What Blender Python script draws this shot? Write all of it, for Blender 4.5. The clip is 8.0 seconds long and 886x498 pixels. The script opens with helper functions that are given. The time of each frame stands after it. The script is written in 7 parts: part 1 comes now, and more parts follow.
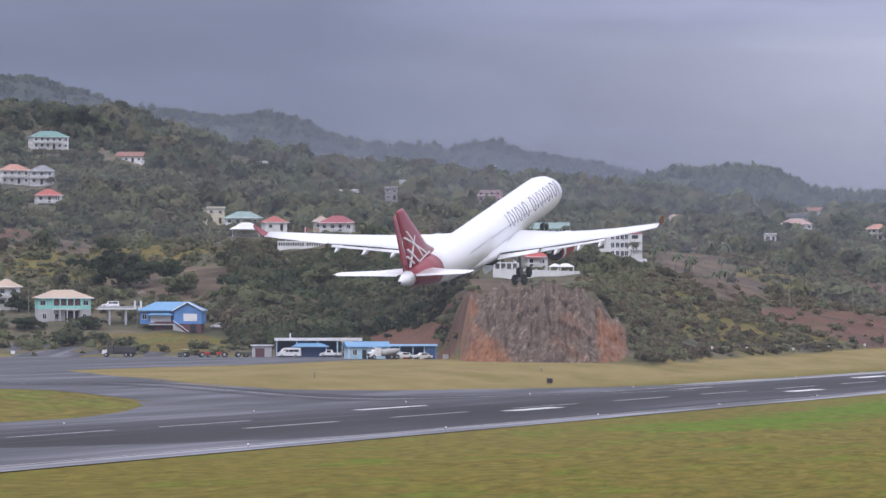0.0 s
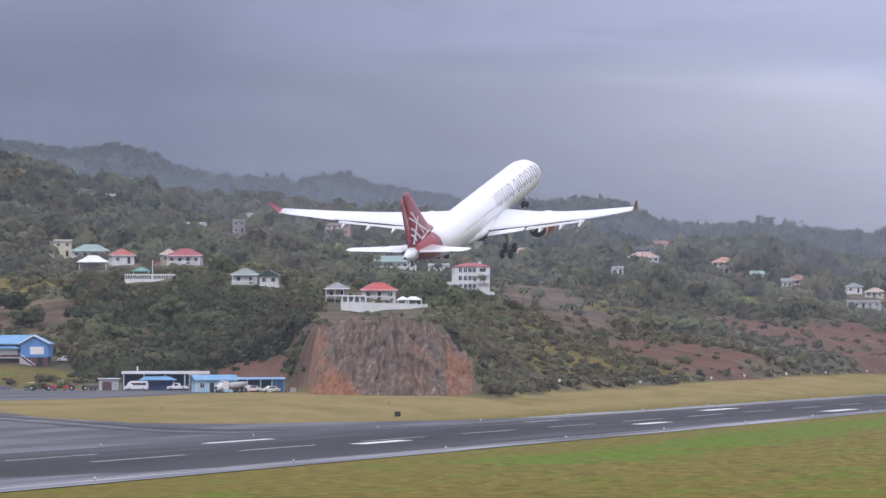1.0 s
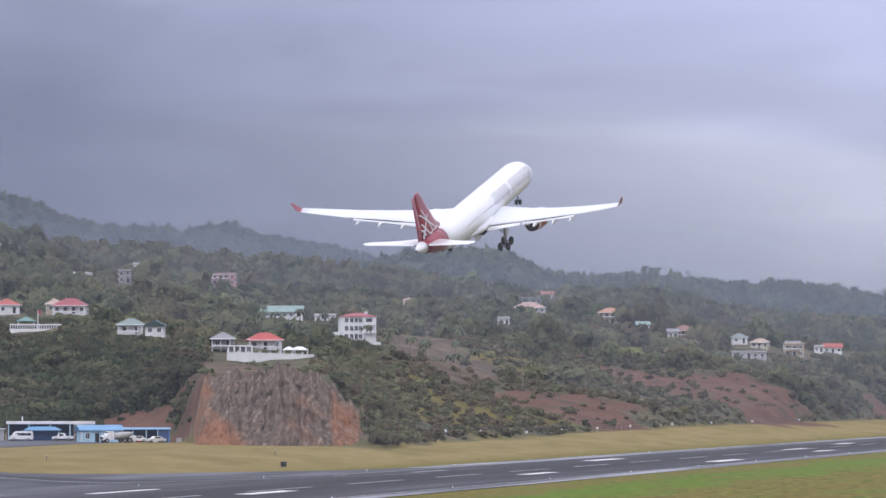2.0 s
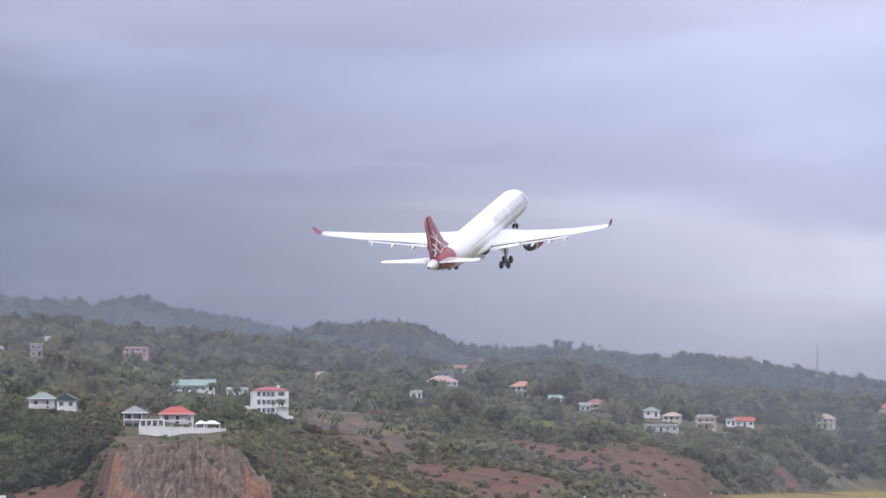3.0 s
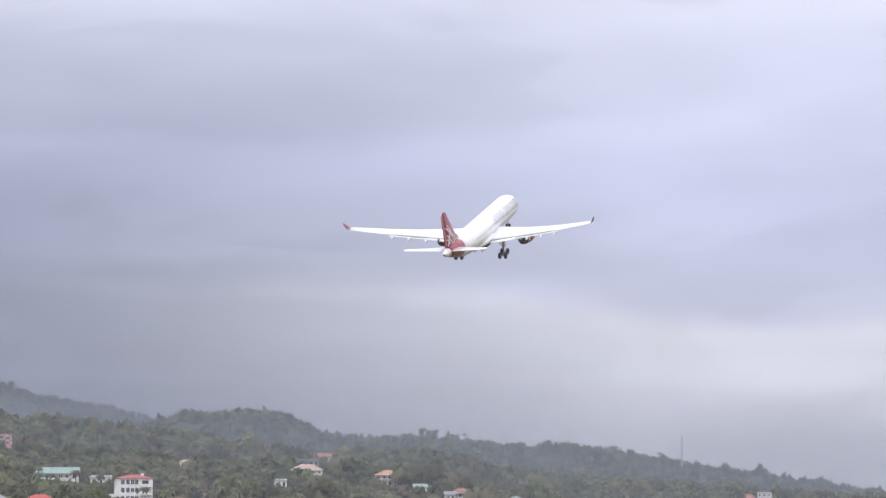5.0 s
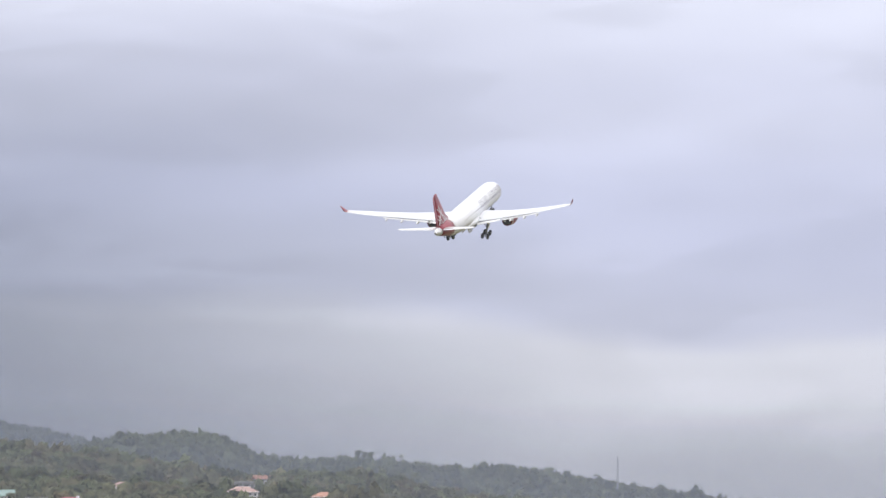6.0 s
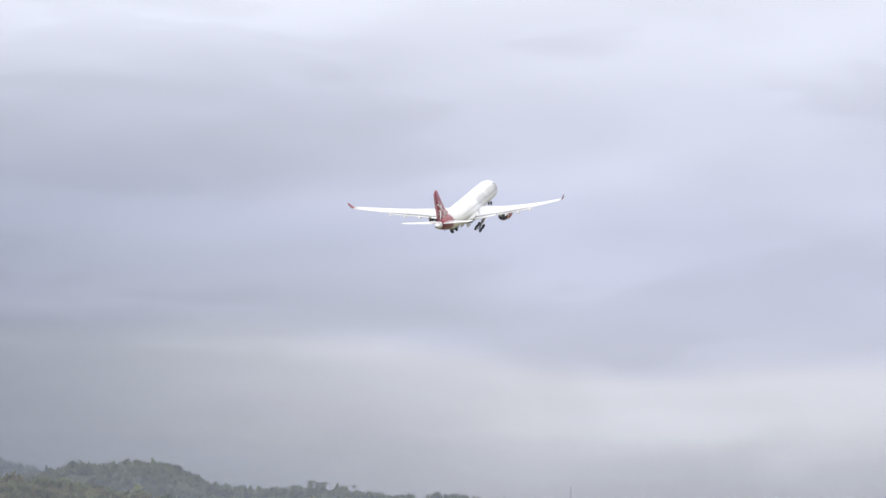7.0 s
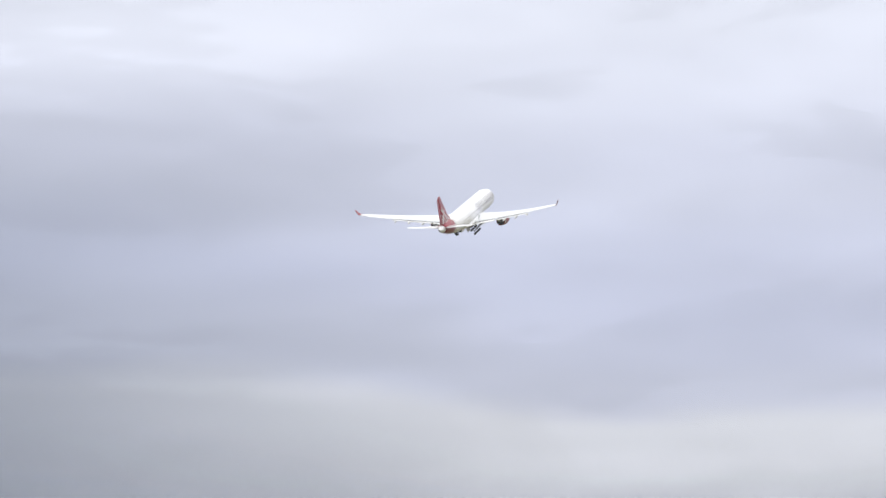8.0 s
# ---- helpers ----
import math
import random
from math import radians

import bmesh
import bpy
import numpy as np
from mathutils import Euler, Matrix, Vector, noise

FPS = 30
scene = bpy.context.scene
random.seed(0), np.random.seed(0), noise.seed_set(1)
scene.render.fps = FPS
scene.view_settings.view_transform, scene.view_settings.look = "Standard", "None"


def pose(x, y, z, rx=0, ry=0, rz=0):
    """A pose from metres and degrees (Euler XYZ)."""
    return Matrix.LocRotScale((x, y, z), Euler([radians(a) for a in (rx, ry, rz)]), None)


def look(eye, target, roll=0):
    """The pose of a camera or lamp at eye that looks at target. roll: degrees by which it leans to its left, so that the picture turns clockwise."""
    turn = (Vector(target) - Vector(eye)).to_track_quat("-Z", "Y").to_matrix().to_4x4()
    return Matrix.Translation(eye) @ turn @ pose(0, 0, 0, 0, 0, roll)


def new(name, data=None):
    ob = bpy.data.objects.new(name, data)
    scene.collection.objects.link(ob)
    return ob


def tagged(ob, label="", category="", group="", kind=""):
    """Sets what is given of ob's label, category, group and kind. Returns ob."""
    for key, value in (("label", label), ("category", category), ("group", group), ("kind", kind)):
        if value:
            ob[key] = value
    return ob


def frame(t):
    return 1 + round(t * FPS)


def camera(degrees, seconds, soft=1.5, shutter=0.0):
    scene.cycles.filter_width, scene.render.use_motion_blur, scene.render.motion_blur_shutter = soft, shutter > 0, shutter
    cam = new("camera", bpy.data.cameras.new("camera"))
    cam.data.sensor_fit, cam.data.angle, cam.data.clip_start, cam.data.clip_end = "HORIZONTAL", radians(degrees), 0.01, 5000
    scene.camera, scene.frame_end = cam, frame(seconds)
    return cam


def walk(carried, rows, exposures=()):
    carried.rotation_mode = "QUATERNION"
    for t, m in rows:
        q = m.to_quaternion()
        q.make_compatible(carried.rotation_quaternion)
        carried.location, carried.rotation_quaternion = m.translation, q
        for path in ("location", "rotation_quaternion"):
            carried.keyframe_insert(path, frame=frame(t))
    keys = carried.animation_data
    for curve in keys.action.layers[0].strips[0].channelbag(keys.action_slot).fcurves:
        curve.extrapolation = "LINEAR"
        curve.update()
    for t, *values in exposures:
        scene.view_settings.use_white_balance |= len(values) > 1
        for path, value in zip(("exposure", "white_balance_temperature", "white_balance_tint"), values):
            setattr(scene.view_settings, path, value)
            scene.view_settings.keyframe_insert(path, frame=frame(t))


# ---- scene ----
# A tripod head thirteen metres above the airfield pans and tilts after a climbing airliner.
EYE = 13.5
cam = camera(13.55, 8.0, soft=1.5)
walk(cam, [
    (0, pose(0, 0, EYE, 91.007, 0, 0.000) @ pose(0, 0, 0, 0, 0, 0.000)),
    (0.5, pose(0, 0, EYE, 91.242, 0, -1.267) @ pose(0, 0, 0, 0, 0, -0.009)),
    (1.0, pose(0, 0, EYE, 91.514, 0, -2.338) @ pose(0, 0, 0, 0, 0, -0.030)),
    (1.5, pose(0, 0, EYE, 91.878, 0, -3.245) @ pose(0, 0, 0, 0, 0, -0.037)),
    (2.0, pose(0, 0, EYE, 92.284, 0, -4.084) @ pose(0, 0, 0, 0, 0, -0.004)),
    (2.2, pose(0, 0, EYE, 92.471, 0, -4.413) @ pose(0, 0, 0, 0, 0, 0.049)),
    (3.3, pose(0, 0, EYE, 93.787, 0, -5.694) @ pose(0, 0, 0, 0, 0, -0.004)),
    (3.5, pose(0, 0, EYE, 94.015, 0, -5.846) @ pose(0, 0, 0, 0, 0, 0.108)),
    (4.0, pose(0, 0, EYE, 94.412, 0, -6.336) @ pose(0, 0, 0, 0, 0, 0.103)),
    (4.5, pose(0, 0, EYE, 94.638, 0, -6.927) @ pose(0, 0, 0, 0, 0, 0.099)),
    (4.7, pose(0, 0, EYE, 94.694, 0, -7.162) @ pose(0, 0, 0, 0, 0, 0.094)),
    (6.0, pose(0, 0, EYE, 95.109, 0, -8.486) @ pose(0, 0, 0, 0, 0, -0.050)),
    (6.5, pose(0, 0, EYE, 95.327, 0, -8.896) @ pose(0, 0, 0, 0, 0, -0.050)),
    (7.0, pose(0, 0, EYE, 95.570, 0, -9.205) @ pose(0, 0, 0, 0, 0, -0.050)),
    (7.5, pose(0, 0, EYE, 95.890, 0, -9.464) @ pose(0, 0, 0, 0, 0, -0.050)),
    (8.0, pose(0, 0, EYE, 96.200, 0, -9.740) @ pose(0, 0, 0, 0, 0, -0.100)),
], exposures=[(0.0, 0.0, 5950, 18), (2.0, 0.02, 5950, 17), (4.0, 0.17, 6180, 15), (8.0, 0.12, 6530, 8)])

# ---- light: an overcast, rainy sky ----
def nd(tree, kind, **values):
    """A node of a tree, with its properties and, by name, its input values."""
    n = tree.nodes.new(kind)
    for key, value in values.items():
        if key in n.inputs:
            n.inputs[key].default_value = value
    return n


def ramp(tree, fac, stops, ease="LINEAR"):
    n = tree.nodes.new("ShaderNodeValToRGB")
    n.color_ramp.interpolation = ease
    while len(n.color_ramp.elements) < len(stops):
        n.color_ramp.elements.new(0.5)
    for e, (p, c) in zip(n.color_ramp.elements, stops):
        e.position = p
        e.color = (*c, 1) if len(c) == 3 else c
    tree.links.new(fac, n.inputs[0])
    return n.outputs[0]


def calc(tree, op, a, b=None, clamp=False):
    n = tree.nodes.new("ShaderNodeMath")
    n.operation, n.use_clamp = op, clamp
    for i, v in enumerate((a, b)):
        if v is None:
            continue
        if isinstance(v, (int, float)):
            n.inputs[i].default_value = v
        else:
            tree.links.new(v, n.inputs[i])
    return n.outputs[0]


def mixed(tree, fac, a, b, how="MIX"):
    n = tree.nodes.new("ShaderNodeMix")
    n.data_type, n.blend_type = "RGBA", how
    for socket, v in ((n.inputs[0], fac), (n.inputs[6], a), (n.inputs[7], b)):
        if isinstance(v, (int, float)):
            socket.default_value = v
        elif isinstance(v, tuple):
            socket.default_value = (*v, 1)
        else:
            tree.links.new(v, socket)
    return n.outputs[2]


def make_world():
    w = bpy.data.worlds.new("sky")
    scene.world = w
    w.use_nodes = True
    t = w.node_tree
    t.nodes.clear()
    out = t.nodes.new("ShaderNodeOutputWorld")
    bg = t.nodes.new("ShaderNodeBackground")
    sky = t.nodes.new("ShaderNodeTexSky")
    sky.sky_type, sky.sun_disc = "NISHITA", False
    sky.sun_elevation, sky.sun_rotation = radians(48), radians(160)
    co = t.nodes.new("ShaderNodeTexCoord")
    sep = t.nodes.new("ShaderNodeSeparateXYZ")
    t.links.new(co.outputs["Generated"], sep.inputs[0])
    # broad cloud banks, drawn out along the horizon
    stretch = t.nodes.new("ShaderNodeMapping")
    stretch.inputs["Scale"].default_value = (4.6, 4.6, 20.0)
    stretch.inputs["Location"].default_value = (2.3, 0.4, 1.7)
    t.links.new(co.outputs["Generated"], stretch.inputs[0])
    n1 = nd(t, "ShaderNodeTexNoise", Scale=1.0, Detail=6.0, Roughness=0.42, Distortion=0.2)
    t.links.new(stretch.outputs[0], n1.inputs["Vector"])
    n2 = nd(t, "ShaderNodeTexNoise", Scale=2.6, Detail=5.0, Roughness=0.45, Distortion=0.4)
    t.links.new(stretch.outputs[0], n2.inputs["Vector"])
    # elevation, made uneven by the banks
    el = calc(t, "ADD", sep.outputs[2], calc(t, "MULTIPLY", calc(t, "SUBTRACT", n1.outputs[0], 0.5), 0.056))
    base = ramp(t, calc(t, "MULTIPLY", el, 2.0, True), [
        (0.0, (0.62, 0.63, 0.71)), (0.09, (0.67, 0.68, 0.76)), (0.128, (0.685, 0.695, 0.775)), (0.146, (0.575, 0.595, 0.735)), (0.195, (0.56, 0.585, 0.75)),
        (0.26, (0.62, 0.64, 0.78)), (0.345, (0.77, 0.79, 0.91)), (0.5, (0.95, 0.96, 1.05)), (1.0, (1.38, 1.38, 1.42))], "EASE")
    # a darker rain bank inland, to the west
    west = calc(t, "MULTIPLY", calc(t, "SUBTRACT", 0.178, sep.outputs[0]), 4.7, True)
    low = calc(t, "SUBTRACT", 1.0, calc(t, "MULTIPLY", calc(t, "SUBTRACT", el, 0.075), 11.5, True), True)
    bank = calc(t, "MULTIPLY", calc(t, "MULTIPLY", west, low), 0.97)
    col = mixed(t, bank, base, (0.212, 0.235, 0.318))
    soft = calc(t, "ADD", 0.84, calc(t, "MULTIPLY", n2.outputs[0], 0.34))
    n3 = nd(t, "ShaderNodeTexNoise", Scale=1.5, Detail=7.0, Roughness=0.5, Distortion=0.5)
    t.links.new(stretch.outputs[0], n3.inputs["Vector"])
    edge = ramp(t, n3.outputs[0], [(0.44, (0.945, 0.945, 0.945)), (0.50, (0.975, 0.975, 0.975)), (0.535, (1.03, 1.03, 1.03)), (0.66, (1.06, 1.06, 1.06))], "EASE")
    soft = calc(t, "MULTIPLY", soft, edge)
    grey = t.nodes.new("ShaderNodeCombineColor")
    for i in range(3):
        t.links.new(soft, grey.inputs[i])
    col = mixed(t, 1.0, col, grey.outputs[0], "MULTIPLY")
    blue = t.nodes.new("ShaderNodeMix")
    blue.data_type, blue.blend_type = "RGBA", "MULTIPLY"
    blue.inputs[0].default_value = 1.0
    t.links.new(sky.outputs[0], blue.inputs[6])
    blue.inputs[7].default_value = (0.08, 0.08, 0.08, 1)
    col = mixed(t, 0.95, blue.outputs[2], col)
    t.links.new(col, bg.inputs[0])
    bg.inputs[1].default_value = 1.0
    t.links.new(bg.outputs[0], out.inputs[0])


make_world()
sun_data = bpy.data.lights.new("sun", "SUN")
sun_data.energy, sun_data.angle, sun_data.color = 1.1, radians(25), (1.0, 0.97, 0.93)
sun = new("sun", sun_data)
sun.matrix_world = look((-60, -160, 200), (0, 0, 0))

# ---- materials ----
BEAR_TURN = radians(19.57)


def base(name):
    m = bpy.data.materials.new(name)
    m.use_nodes = True
    t = m.node_tree
    return m, t, t.nodes["Principled BSDF"]


def surface(name, color, rough=0.6, metal=0.0, vary=0.12, grain=2.0, blotch=0.25, bump=0.0, spread=0.0, spec=0.5):
    """Paint, plaster, metal: a colour with fine grain, larger weathering and, over repeats, a spread of tone."""
    m, t, p = base(name)
    co = t.nodes.new("ShaderNodeTexCoord")
    fine = nd(t, "ShaderNodeTexNoise", Scale=grain, Detail=6.0, Roughness=0.6)
    broad = nd(t, "ShaderNodeTexNoise", Scale=blotch, Detail=3.0)
    t.links.new(co.outputs["Object"], fine.inputs["Vector"])
    t.links.new(co.outputs["Object"], broad.inputs["Vector"])
    dark = tuple(c * (1 - 2 * vary) for c in color)
    light = tuple(min(1, c * (1 + vary)) for c in color)
    both = calc(t, "ADD", calc(t, "MULTIPLY", fine.outputs[0], 0.5), calc(t, "MULTIPLY", broad.outputs[0], 0.5))
    col = ramp(t, both, [(0.3, dark), (0.52, color), (0.75, light)])
    if spread:
        info = t.nodes.new("ShaderNodeObjectInfo")
        hue = nd(t, "ShaderNodeHueSaturation")
        t.links.new(calc(t, "ADD", 1 - spread, calc(t, "MULTIPLY", info.outputs["Random"], 2 * spread)), hue.inputs["Value"])
        t.links.new(col, hue.inputs["Color"])
        col = hue.outputs[0]
    t.links.new(col, p.inputs["Base Color"])
    p.inputs["Roughness"].default_value, p.inputs["Metallic"].default_value = rough, metal
    p.inputs["Specular IOR Level"].default_value = spec
    if bump:
        b = nd(t, "ShaderNodeBump", Strength=bump, Distance=0.05)
        t.links.new(fine.outputs[0], b.inputs["Height"])
        t.links.new(b.outputs[0], p.inputs["Normal"])
    return m


def ground_material():
    """Airfield turf, hillside litter, bare red earth and fallow, by the sheet's painted cover."""
    m, t, p = base("ground_cover")
    geo = t.nodes.new("ShaderNodeNewGeometry")
    cover = t.nodes.new("ShaderNodeVertexColor")
    cover.layer_name = "cover"
    rgb = t.nodes.new("ShaderNodeSeparateColor")
    t.links.new(cover.outputs[0], rgb.inputs[0])
    more = t.nodes.new("ShaderNodeVertexColor")
    more.layer_name = "turf"
    turf = t.nodes.new("ShaderNodeSeparateColor")
    t.links.new(more.outputs[0], turf.inputs[0])
    turn = t.nodes.new("ShaderNodeMapping")
    turn.vector_type = "TEXTURE"
    turn.inputs["Rotation"].default_value = (0, 0, -BEAR_TURN)
    turn.inputs["Scale"].default_value = (1.0, 2.6, 1.0)
    t.links.new(geo.outputs["Position"], turn.inputs[0])
    streak = nd(t, "ShaderNodeTexNoise", Scale=0.11, Detail=6.0, Roughness=0.62)
    t.links.new(turn.outputs[0], streak.inputs["Vector"])
    fine = nd(t, "ShaderNodeTexNoise", Scale=0.6, Detail=9.0, Roughness=0.78)
    t.links.new(turn.outputs[0], fine.inputs["Vector"])
    blot = nd(t, "ShaderNodeTexNoise", Scale=0.07, Detail=7.0, Roughness=0.6)
    t.links.new(geo.outputs["Position"], blot.inputs["Vector"])
    dry = ramp(t, fine.outputs[0], [(0.30, (0.072, 0.063, 0.011)), (0.45, (0.124, 0.102, 0.017)), (0.55, (0.172, 0.137, 0.025)), (0.72, (0.26, 0.205, 0.055))])
    lush = ramp(t, fine.outputs[0], [(0.34, (0.044, 0.074, 0.005)), (0.5, (0.098, 0.155, 0.006)), (0.68, (0.150, 0.210, 0.016))])
    green = calc(t, "ADD", calc(t, "MULTIPLY", calc(t, "SUBTRACT", streak.outputs[0], 0.53), 5.0), calc(t, "MULTIPLY", turf.outputs[0], 0.95), True)
    grass = mixed(t, green, dry, lush)
    tan = ramp(t, streak.outputs[0], [(0.35, (0.190, 0.148, 0.046)), (0.5, (0.240, 0.184, 0.066)), (0.6, (0.272, 0.204, 0.080)), (0.7, (0.225, 0.148, 0.066))])
    grass = mixed(t, calc(t, "MULTIPLY", turf.outputs[1], 0.9), grass, tan)
    litter = ramp(t, blot.outputs[0], [(0.32, (0.060, 0.064, 0.038)), (0.5, (0.105, 0.094, 0.058)), (0.66, (0.165, 0.130, 0.082))])
    col = mixed(t, rgb.outputs[2], grass, litter)
    soil = ramp(t, calc(t, "ADD", calc(t, "MULTIPLY", blot.outputs[0], 0.5), calc(t, "MULTIPLY", fine.outputs[0], 0.5)), [(0.34, (0.062, 0.034, 0.026)), (0.46, (0.112, 0.054, 0.038)), (0.55, (0.140, 0.072, 0.050)), (0.66, (0.19, 0.122, 0.080))])
    wear = calc(t, "MULTIPLY", calc(t, "ADD", rgb.outputs[0], calc(t, "MULTIPLY", calc(t, "ADD", calc(t, "SUBTRACT", blot.outputs[0], 0.52), calc(t, "MULTIPLY", calc(t, "SUBTRACT", streak.outputs[0], 0.5), 0.8)), 3.2)), calc(t, "MULTIPLY", rgb.outputs[0], 1.3), True)
    col = mixed(t, wear, col, soil)
    col = mixed(t, rgb.outputs[1], col, ramp(t, blot.outputs[0], [(0.32, (0.060, 0.045, 0.032)), (0.5, (0.105, 0.075, 0.052)), (0.68, (0.17, 0.125, 0.082))]))
    t.links.new(col, p.inputs["Base Color"])
    p.inputs["Roughness"].default_value = 0.95
    p.inputs["Specular IOR Level"].default_value = 0.15
    b = nd(t, "ShaderNodeBump", Strength=0.7, Distance=0.5)
    t.links.new(fine.outputs[0], b.inputs["Height"])
    t.links.new(b.outputs[0], p.inputs["Normal"])
    return m


def asphalt_material(name, tone, wet, lanes=False):
    """Rain-damp asphalt: dark, with lighter stretches and a wet gloss."""
    m, t, p = base(name)
    geo = t.nodes.new("ShaderNodeNewGeometry")
    turn = t.nodes.new("ShaderNodeMapping")
    turn.vector_type = "TEXTURE"
    turn.inputs["Rotation"].default_value = (0, 0, -BEAR_TURN)
    turn.inputs["Scale"].default_value = (1.0, 22.0, 1.0)
    t.links.new(geo.outputs["Position"], turn.inputs[0])
    streak = nd(t, "ShaderNodeTexNoise", Scale=0.22, Detail=5.0, Roughness=0.55)
    t.links.new(turn.outputs[0], streak.inputs["Vector"])
    fine = nd(t, "ShaderNodeTexNoise", Scale=3.0, Detail=4.0)
    t.links.new(geo.outputs["Position"], fine.inputs["Vector"])
    col = ramp(t, streak.outputs[0], [(0.36, tuple(c * 0.5 for c in tone)), (0.5, tone), (0.64, tuple(c * 2.0 for c in tone))])
    if lanes:
        # rubber laid down by tyres along the middle
        across = t.nodes.new("ShaderNodeVectorMath")
        across.operation = "DOT_PRODUCT"
        across.inputs[1].default_value = (-math.cos(BEAR_TURN), math.sin(BEAR_TURN), 0)
        t.links.new(geo.outputs["Position"], across.inputs[0])
        off = calc(t, "ABSOLUTE", calc(t, "SUBTRACT", across.outputs["Value"], 169.5))
        mid = calc(t, "SUBTRACT", 1.0, calc(t, "DIVIDE", calc(t, "ADD", off, calc(t, "MULTIPLY", calc(t, "SUBTRACT", streak.outputs[0], 0.5), 26.0)), 17.0), True)
        col = mixed(t, calc(t, "MULTIPLY", mid, 1.5, True), mixed(t, 1.0, col, (1.7, 1.7, 1.75), "MULTIPLY"), col)
    t.links.new(col, p.inputs["Base Color"])
    t.links.new(ramp(t, streak.outputs[0], [(0.35, (wet,) * 3), (0.65, (min(1, wet + 0.25),) * 3)]), p.inputs["Roughness"])
    p.inputs["Specular IOR Level"].default_value = 0.10
    b = nd(t, "ShaderNodeBump", Strength=0.25, Distance=0.01)
    t.links.new(fine.outputs[0], b.inputs["Height"])
    t.links.new(b.outputs[0], p.inputs["Normal"])
    return m


def leaf_material(name, dark, light):
    """Foliage whose tone changes from crown to crown (painted on the mesh, westward shade included) and from clump to
    clump.
    """
    m, t, p = base(name)
    tint = t.nodes.new("ShaderNodeVertexColor")
    tint.layer_name = "tint"
    geo = t.nodes.new("ShaderNodeNewGeometry")
    rgb = t.nodes.new("ShaderNodeSeparateColor")
    t.links.new(tint.outputs[0], rgb.inputs[0])
    tone = calc(t, "ADD", calc(t, "MULTIPLY", rgb.outputs[0], 0.88), calc(t, "MULTIPLY", geo.outputs["Random Per Island"], 0.12))
    col = ramp(t, tone, [(0.1, dark), (0.6, light), (0.95, tuple(c * 1.35 for c in light))])
    dry = ramp(t, tone, [(0.1, (0.10, 0.078, 0.052)), (0.9, (0.23, 0.185, 0.115))])
    col = mixed(t, rgb.outputs[1], col, dry)
    t.links.new(col, p.inputs["Base Color"])
    p.inputs["Roughness"].default_value = 0.75
    p.inputs["Specular IOR Level"].default_value = 0.2
    thin = t.nodes.new("ShaderNodeBsdfTranslucent")
    t.links.new(col, thin.inputs[0])
    mix = nd(t, "ShaderNodeMixShader", Fac=0.5)
    t.links.new(p.outputs[0], mix.inputs[1])
    t.links.new(thin.outputs[0], mix.inputs[2])
    t.links.new(mix.outputs[0], t.nodes["Material Output"].inputs["Surface"])
    return m


def rock_material():
    m, t, p = base("quarried_rock")
    geo = t.nodes.new("ShaderNodeNewGeometry")
    up = t.nodes.new("ShaderNodeMapping")
    up.inputs["Scale"].default_value = (1.0, 1.0, 0.13)
    t.links.new(geo.outputs["Position"], up.inputs[0])
    streak = nd(t, "ShaderNodeTexNoise", Scale=0.42, Detail=8.0, Roughness=0.70, Distortion=0.6)
    t.links.new(up.outputs[0], streak.inputs["Vector"])
    broad = nd(t, "ShaderNodeTexNoise", Scale=0.13, Detail=4.0)
    t.links.new(geo.outputs["Position"], broad.inputs["Vector"])
    half = t.nodes.new("ShaderNodeMapping")
    half.inputs["Scale"].default_value = (1.0, 1.0, 0.45)
    t.links.new(geo.outputs["Position"], half.inputs[0])
    chunk = nd(t, "ShaderNodeTexNoise", Scale=1.1, Detail=9.0, Roughness=0.72)
    t.links.new(half.outputs[0], chunk.inputs["Vector"])
    both = calc(t, "ADD", calc(t, "MULTIPLY", streak.outputs[0], 0.45), calc(t, "MULTIPLY", chunk.outputs[0], 0.55))
    grey = ramp(t, both, [(0.38, (0.040, 0.029, 0.024)), (0.47, (0.120, 0.083, 0.062)), (0.55, (0.20, 0.142, 0.105)), (0.64, (0.42, 0.34, 0.27))])
    rust = ramp(t, both, [(0.36, (0.10, 0.042, 0.022)), (0.5, (0.29, 0.125, 0.058)), (0.7, (0.42, 0.22, 0.12))])
    edge = t.nodes.new("ShaderNodeVertexColor")
    edge.layer_name = "rust"
    rgb = t.nodes.new("ShaderNodeSeparateColor")
    t.links.new(edge.outputs[0], rgb.inputs[0])
    k = calc(t, "ADD", rgb.outputs[0], calc(t, "MULTIPLY", calc(t, "SUBTRACT", broad.outputs[0], 0.56), 2.6), True)
    t.links.new(mixed(t, k, grey, rust), p.inputs["Base Color"])
    p.inputs["Roughness"].default_value = 0.9
    b = nd(t, "ShaderNodeBump", Strength=1.0, Distance=1.2)
    t.links.new(both, b.inputs["Height"])
    t.links.new(b.outputs[0], p.inputs["Normal"])
    return m


def glass_dark(name="window_glass", color=(0.03, 0.035, 0.045)):
    m, t, p = base(name)
    p.inputs["Base Color"].default_value = (*color, 1)
    p.inputs["Roughness"].default_value = 0.12
    return m


